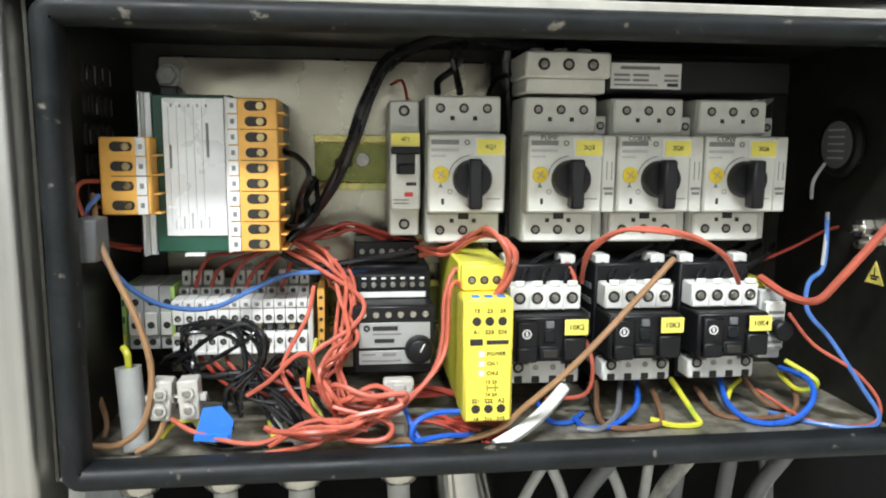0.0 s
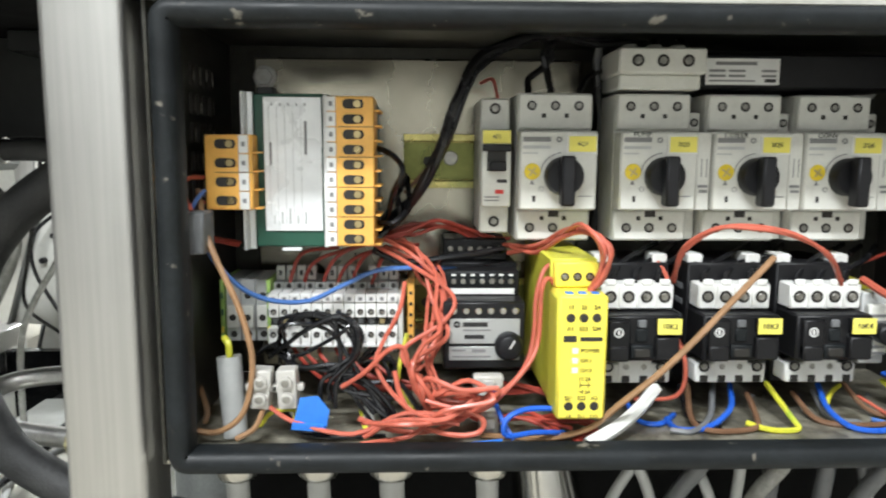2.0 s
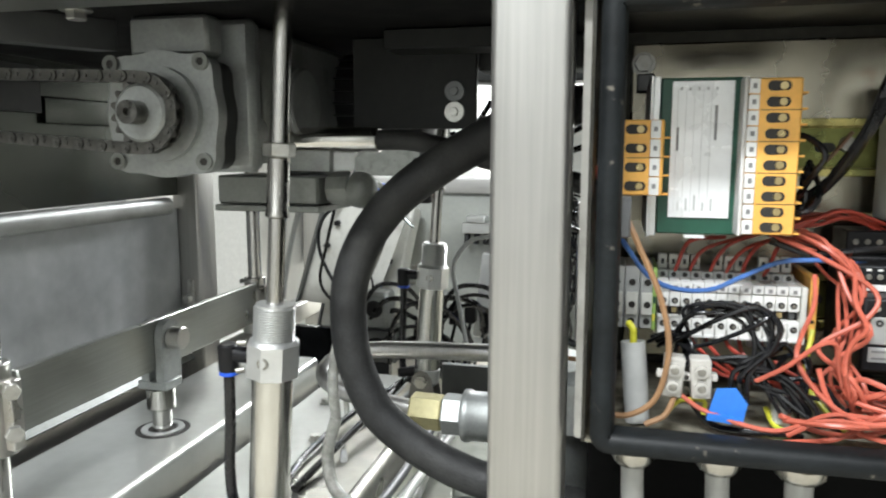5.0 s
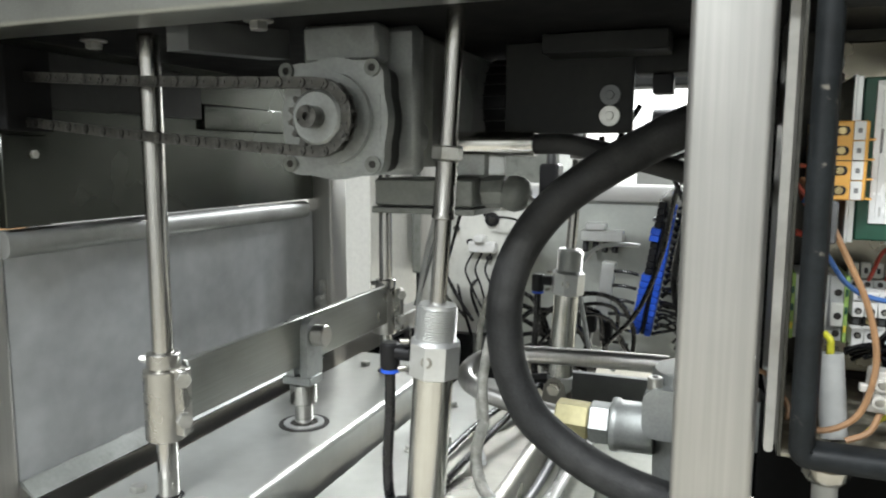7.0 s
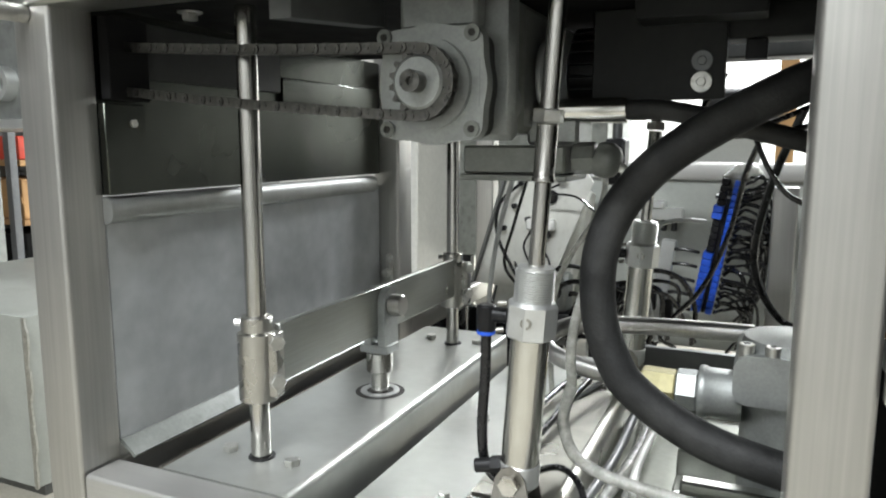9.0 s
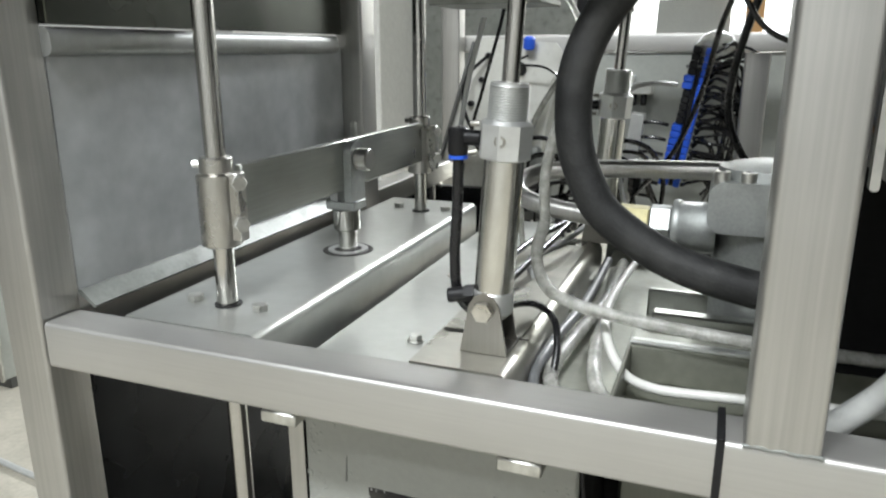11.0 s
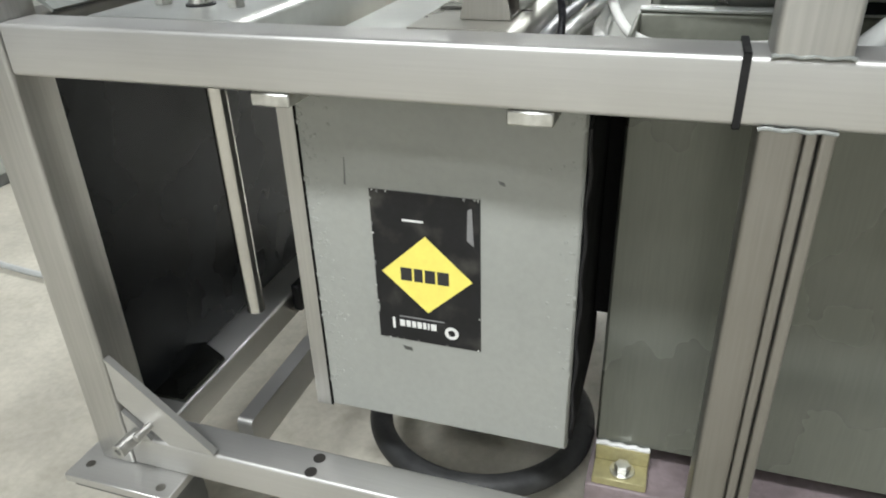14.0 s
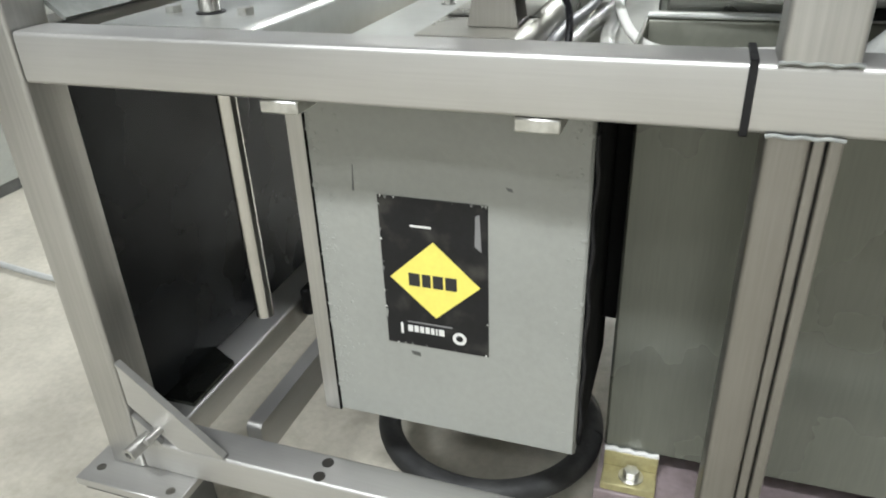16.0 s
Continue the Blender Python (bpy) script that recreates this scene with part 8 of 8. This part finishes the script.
wire("yellow_green", W_YELLOW, 0.00166, (0.273, 0.42, 0.765), (0.283, 0.405, 0.758), (0.285, 0.405, 0.752), (0.276, 0.41, 0.749), (0.276, 0.43, 0.753))
wire("yellow_green", W_YELLOW, 0.00156, (0.229, 0.41, 0.739), (0.237, 0.42, 0.747), (0.249, 0.43, 0.75))
wire("yellow_green", W_YELLOW, 0.00147, (-0.051, 0.4, 0.746), (-0.048, 0.39, 0.74), (-0.042, 0.385, 0.7387))
wire("yellow_green", W_YELLOW, 0.00138, (-0.025, 0.42, 0.787), (-0.03, 0.41, 0.762), (-0.025, 0.4, 0.752), (-0.012, 0.39, 0.7386))
wire("yellow_green", W_YELLOW, 0.00129, (-0.105, 0.38, 0.745), (-0.098, 0.38, 0.753), (-0.086, 0.38, 0.754), (-0.086, 0.378, 0.747))
wire("black", W_BLACK, 0.00258, (-0.047, 0.4497, 0.846), (-0.028, 0.4392, 0.858), (-0.014, 0.4282, 0.876), (-0.004, 0.4174, 0.9), (0.004, 0.4223, 0.924), (0.015, 0.4287, 0.948), (0.034, 0.4374, 0.959), (0.062, 0.4511, 0.967), (0.104, 0.462, 0.965), (0.141, 0.4719, 0.97))
wire("black", W_BLACK, 0.00258, (-0.048, 0.449, 0.844), (-0.03, 0.4422, 0.859), (-0.015, 0.4325, 0.875), (-0.001, 0.422, 0.902), (0.008, 0.4214, 0.927), (0.018, 0.4268, 0.946), (0.034, 0.4424, 0.96), (0.062, 0.4527, 0.967), (0.102, 0.4597, 0.964), (0.138, 0.4718, 0.972))
wire("black", W_BLACK, 0.00258, (-0.046, 0.45, 0.845), (-0.03, 0.4422, 0.857), (-0.013, 0.4291, 0.877), (-0.003, 0.4224, 0.903), (0.004, 0.4187, 0.925), (0.017, 0.4265, 0.948), (0.037, 0.4384, 0.958), (0.061, 0.4499, 0.967), (0.101, 0.4589, 0.962), (0.137, 0.4678, 0.972))
wire("black", W_BLACK, 0.00258, (-0.044, 0.4524, 0.842), (-0.028, 0.4386, 0.856), (-0.016, 0.4276, 0.877), (-0.005, 0.4199, 0.9), (0.004, 0.422, 0.926), (0.018, 0.4293, 0.945), (0.037, 0.4393, 0.959), (0.062, 0.4494, 0.966), (0.101, 0.4579, 0.965), (0.136, 0.4693, 0.971))
wire("black", W_BLACK, 0.00221, (0.059, 0.455, 0.965), (0.064, 0.452, 0.955), (0.059, 0.452, 0.947), (0.05, 0.45, 0.94), (0.049, 0.445, 0.932))
wire("black", W_BLACK, 0.00221, (0.068, 0.455, 0.964), (0.059, 0.45, 0.956), (0.061, 0.45, 0.945), (0.063, 0.445, 0.932))
wire("black", W_BLACK, 0.0018, (0.098, 0.46, 0.946), (0.088, 0.455, 0.942), (0.081, 0.447, 0.932))
wire("black", W_BLACK, 0.00276, (0.095, 0.4577, 0.965), (0.098, 0.4649, 0.944), (0.101, 0.4689, 0.902), (0.101, 0.4709, 0.839))
wire("black", W_BLACK, 0.00276, (0.095, 0.4598, 0.967), (0.096, 0.4629, 0.942), (0.1, 0.4683, 0.904), (0.098, 0.4673, 0.838))
wire("black", W_BLACK, 0.00276, (0.095, 0.4574, 0.966), (0.095, 0.4644, 0.945), (0.103, 0.4692, 0.906), (0.101, 0.4673, 0.84))
wire("black", W_BLACK, 0.0018, (0.127, 0.47, 0.973), (0.129, 0.455, 0.964), (0.128, 0.445, 0.959))
wire("black", W_BLACK, 0.0018, (0.143, 0.47, 0.972), (0.146, 0.455, 0.964), (0.146, 0.445, 0.958))
wire("black", W_BLACK, 0.0018, (-0.043, 0.425, 0.897), (-0.033, 0.418, 0.893), (-0.027, 0.412, 0.884), (-0.033, 0.42, 0.87), (-0.04, 0.45, 0.844))
wire("black", W_BLACK, 0.00164, (-0.043, 0.425, 0.853), (-0.032, 0.42, 0.854), (-0.024, 0.43, 0.863), (-0.025, 0.45, 0.879))
wire("black", W_BLACK, 0.0018, (-0.045, 0.4409, 0.836), (-0.025, 0.4309, 0.829), (0.003, 0.43, 0.832), (0.036, 0.4465, 0.834))
wire("black", W_BLACK, 0.0018, (-0.045, 0.4386, 0.834), (-0.025, 0.4314, 0.828), (0.003, 0.4309, 0.831), (0.036, 0.4454, 0.834))
wire("black", W_BLACK, 0.0018, (-0.046, 0.4415, 0.834), (-0.025, 0.4305, 0.829), (0.002, 0.4315, 0.832), (0.035, 0.4435, 0.835))
wire("black", W_BLACK, 0.0018, (-0.026, 0.4489, 0.877), (-0.031, 0.4388, 0.868), (-0.031, 0.4419, 0.855), (-0.046, 0.4438, 0.838))
wire("black", W_BLACK, 0.0018, (-0.026, 0.4482, 0.881), (-0.031, 0.4413, 0.87), (-0.03, 0.4388, 0.856), (-0.047, 0.4449, 0.837))
wire("black", W_BLACK, 0.00123, (-0.099, 0.41, 0.771), (-0.097, 0.4, 0.79), (-0.09, 0.3841, 0.801), (-0.069, 0.39, 0.797), (-0.056, 0.388, 0.779), (-0.055, 0.385, 0.763), (-0.044, 0.385, 0.745))
wire("black", W_BLACK, 0.00123, (-0.074, 0.4, 0.801), (-0.058, 0.39, 0.796), (-0.054, 0.388, 0.784), (-0.067, 0.385, 0.775), (-0.066, 0.39, 0.776), (-0.06, 0.385, 0.764), (-0.028, 0.385, 0.758))
wire("black", W_BLACK, 0.00123, (-0.093, 0.41, 0.771), (-0.094, 0.4, 0.788), (-0.095, 0.3987, 0.801), (-0.067, 0.39, 0.805), (-0.061, 0.388, 0.789), (-0.05, 0.385, 0.772), (-0.037, 0.385, 0.745))
wire("black", W_BLACK, 0.00123, (-0.081, 0.4, 0.802), (-0.059, 0.39, 0.801), (-0.051, 0.388, 0.784), (-0.065, 0.385, 0.773), (-0.067, 0.39, 0.776), (-0.057, 0.385, 0.763), (-0.036, 0.385, 0.753))
wire("black", W_BLACK, 0.00139, (-0.101, 0.41, 0.781), (-0.095, 0.4, 0.794), (-0.089, 0.395, 0.801), (-0.076, 0.39, 0.805), (-0.065, 0.388, 0.799), (-0.061, 0.386, 0.784), (-0.063, 0.386, 0.775), (-0.071, 0.385, 0.769), (-0.072, 0.384, 0.757), (-0.069, 0.384, 0.747))
wire("black", W_BLACK, 0.00139, (-0.104, 0.41, 0.776), (-0.091, 0.395, 0.788), (-0.08, 0.388, 0.797), (-0.062, 0.386, 0.805), (-0.053, 0.386, 0.797), (-0.055, 0.386, 0.781), (-0.063, 0.384, 0.769), (-0.064, 0.383, 0.754))
wire("black", W_BLACK, 0.00139, (-0.096, 0.405, 0.779), (-0.09, 0.395, 0.776), (-0.081, 0.39, 0.775), (-0.063, 0.388, 0.777), (-0.048, 0.386, 0.768), (-0.03, 0.385, 0.768), (-0.021, 0.384, 0.758), (-0.016, 0.384, 0.748))
wire("black", W_BLACK, 0.00139, (-0.098, 0.405, 0.779), (-0.088, 0.395, 0.775), (-0.066, 0.39, 0.772), (-0.054, 0.386, 0.764), (-0.042, 0.384, 0.75))
wire("black", W_BLACK, 0.00131, (-0.114, 0.42, 0.774), (-0.104, 0.41, 0.782), (-0.092, 0.4, 0.781), (-0.093, 0.395, 0.769))
wire("black", W_BLACK, 0.00123, (-0.095, 0.405, 0.776), (-0.082, 0.395, 0.782), (-0.059, 0.385, 0.797), (-0.056, 0.39, 0.803), (-0.064, 0.4, 0.804))
wire("black", W_BLACK, 0.00123, (-0.082, 0.3999, 0.796), (-0.061, 0.389, 0.805), (-0.049, 0.3845, 0.796), (-0.053, 0.3852, 0.783), (-0.067, 0.383, 0.768), (-0.065, 0.3878, 0.755))
wire("black", W_BLACK, 0.00123, (-0.084, 0.4009, 0.796), (-0.06, 0.3893, 0.804), (-0.051, 0.3823, 0.797), (-0.053, 0.383, 0.783), (-0.067, 0.3866, 0.768), (-0.067, 0.3842, 0.758))
wire("black", W_BLACK, 0.00131, (-0.063, 0.3945, 0.768), (-0.047, 0.3824, 0.767), (-0.034, 0.381, 0.753), (-0.032, 0.3851, 0.744), (-0.014, 0.3817, 0.755))
wire("black", W_BLACK, 0.00131, (-0.064, 0.3844, 0.773), (-0.052, 0.3849, 0.771), (-0.039, 0.382, 0.756), (-0.031, 0.3803, 0.746), (-0.012, 0.3865, 0.749))
wire("black", W_BLACK, 0.00131, (-0.065, 0.3855, 0.766), (-0.055, 0.3887, 0.764), (-0.04, 0.3812, 0.753), (-0.027, 0.3786, 0.746), (-0.018, 0.3874, 0.748))
wire("black", W_BLACK, 0.00131, (-0.066, 0.3885, 0.77), (-0.047, 0.3818, 0.77), (-0.031, 0.3764, 0.754), (-0.032, 0.3787, 0.745), (-0.015, 0.3825, 0.75))
wire("black", W_BLACK, 0.00131, (-0.051, 0.3969, 0.777), (-0.04, 0.4044, 0.779), (-0.034, 0.3973, 0.763), (-0.038, 0.3879, 0.754))
wire("black", W_BLACK, 0.00131, (-0.049, 0.4038, 0.773), (-0.035, 0.3965, 0.778), (-0.031, 0.3972, 0.77), (-0.038, 0.392, 0.752))
wire("black", W_BLACK, 0.00131, (-0.052, 0.3973, 0.776), (-0.043, 0.3993, 0.783), (-0.034, 0.3973, 0.767), (-0.034, 0.394, 0.75))
wire("black", W_BLACK, 0.00131, (-0.048, 0.3969, 0.77), (-0.036, 0.4043, 0.778), (-0.031, 0.3973, 0.766), (-0.035, 0.3943, 0.749))
wire("black", W_BLACK, 0.00131, (-0.108, 0.417, 0.776), (-0.098, 0.4092, 0.782), (-0.092, 0.4048, 0.775), (-0.094, 0.4012, 0.765))
wire("black", W_BLACK, 0.00131, (-0.109, 0.4232, 0.774), (-0.096, 0.41, 0.781), (-0.09, 0.4056, 0.772), (-0.097, 0.3999, 0.767))
wire("black", W_BLACK, 0.00131, (-0.108, 0.4232, 0.771), (-0.094, 0.4073, 0.784), (-0.093, 0.4054, 0.771), (-0.096, 0.3984, 0.771))
wire("black", W_BLACK, 0.00131, (-0.112, 0.4216, 0.777), (-0.099, 0.4108, 0.783), (-0.094, 0.406, 0.771), (-0.094, 0.4015, 0.766))
wire("black", W_BLACK, 0.00131, (-0.094, 0.3845, 0.754), (-0.081, 0.3797, 0.74), (-0.056, 0.3763, 0.74), (-0.037, 0.3812, 0.7387))
wire("black", W_BLACK, 0.00131, (-0.094, 0.3845, 0.755), (-0.081, 0.3817, 0.741), (-0.056, 0.3774, 0.74), (-0.036, 0.3796, 0.739))
wire("black", W_BLACK, 0.0018, (0.138, 0.46, 0.837), (0.116, 0.435, 0.833), (0.102, 0.425, 0.825), (0.097, 0.414, 0.816))
wire("black", W_BLACK, 0.0018, (0.15, 0.46, 0.837), (0.131, 0.435, 0.832), (0.115, 0.425, 0.825), (0.11, 0.414, 0.816))
wire("black", W_BLACK, 0.0018, (0.16, 0.46, 0.836), (0.144, 0.435, 0.832), (0.129, 0.425, 0.825), (0.124, 0.414, 0.815))
wire("black", W_BLACK, 0.0018, (0.199, 0.46, 0.836), (0.174, 0.435, 0.832), (0.157, 0.425, 0.824), (0.151, 0.414, 0.815))
wire("black", W_BLACK, 0.0018, (0.211, 0.46, 0.836), (0.189, 0.435, 0.831), (0.171, 0.425, 0.824), (0.164, 0.414, 0.815))
wire("black", W_BLACK, 0.0018, (0.221, 0.46, 0.836), (0.202, 0.435, 0.831), (0.186, 0.425, 0.825), (0.179, 0.414, 0.815))
wire("black", W_BLACK, 0.0018, (0.262, 0.46, 0.836), (0.232, 0.435, 0.832), (0.215, 0.425, 0.823), (0.207, 0.414, 0.814))
wire("black", W_BLACK, 0.0018, (0.274, 0.46, 0.835), (0.248, 0.435, 0.831), (0.229, 0.425, 0.823), (0.221, 0.414, 0.814))
wire("black", W_BLACK, 0.0018, (0.284, 0.46, 0.835), (0.262, 0.435, 0.83), (0.244, 0.425, 0.824), (0.236, 0.414, 0.814))
wire("black", W_BLACK, 0.00164, (0.144, 0.425, 0.752), (0.143, 0.4, 0.7391), (0.157, 0.39, 0.7391))
wire("black", W_BLACK, 0.00131, (0.175, 0.4503, 0.825), (0.202, 0.443, 0.83), (0.245, 0.4512, 0.824))
wire("black", W_BLACK, 0.00131, (0.177, 0.4511, 0.826), (0.201, 0.4393, 0.829), (0.244, 0.4479, 0.824))
wire("black", W_BLACK, 0.00131, (0.176, 0.4524, 0.827), (0.205, 0.4383, 0.831), (0.245, 0.4484, 0.821))
wire("white", W_WHITE, 0.00386, (0.119, 0.395, 0.76), (0.103, 0.378, 0.753), (0.087, 0.366, 0.747), (0.072, 0.36, 0.7414))
wire("light_grey", W_LGREY, 0.0011, (0.296, 0.43, 0.891), (0.286, 0.425, 0.88), (0.289, 0.43, 0.869))
wire("light_grey", W_LGREY, 0.00129, (0.301, 0.43, 0.86), (0.3, 0.428, 0.844), (0.297, 0.425, 0.826))
wire("dull_red", W_RED2, 0.00107, (0.021, 0.46, 0.938), (0.028, 0.455, 0.94), (0.031, 0.45, 0.928))
wire("brown", W_BROWN, 0.0012, (-0.027, 0.46, 0.869), (-0.015, 0.455, 0.882), (-0.004, 0.45, 0.898))
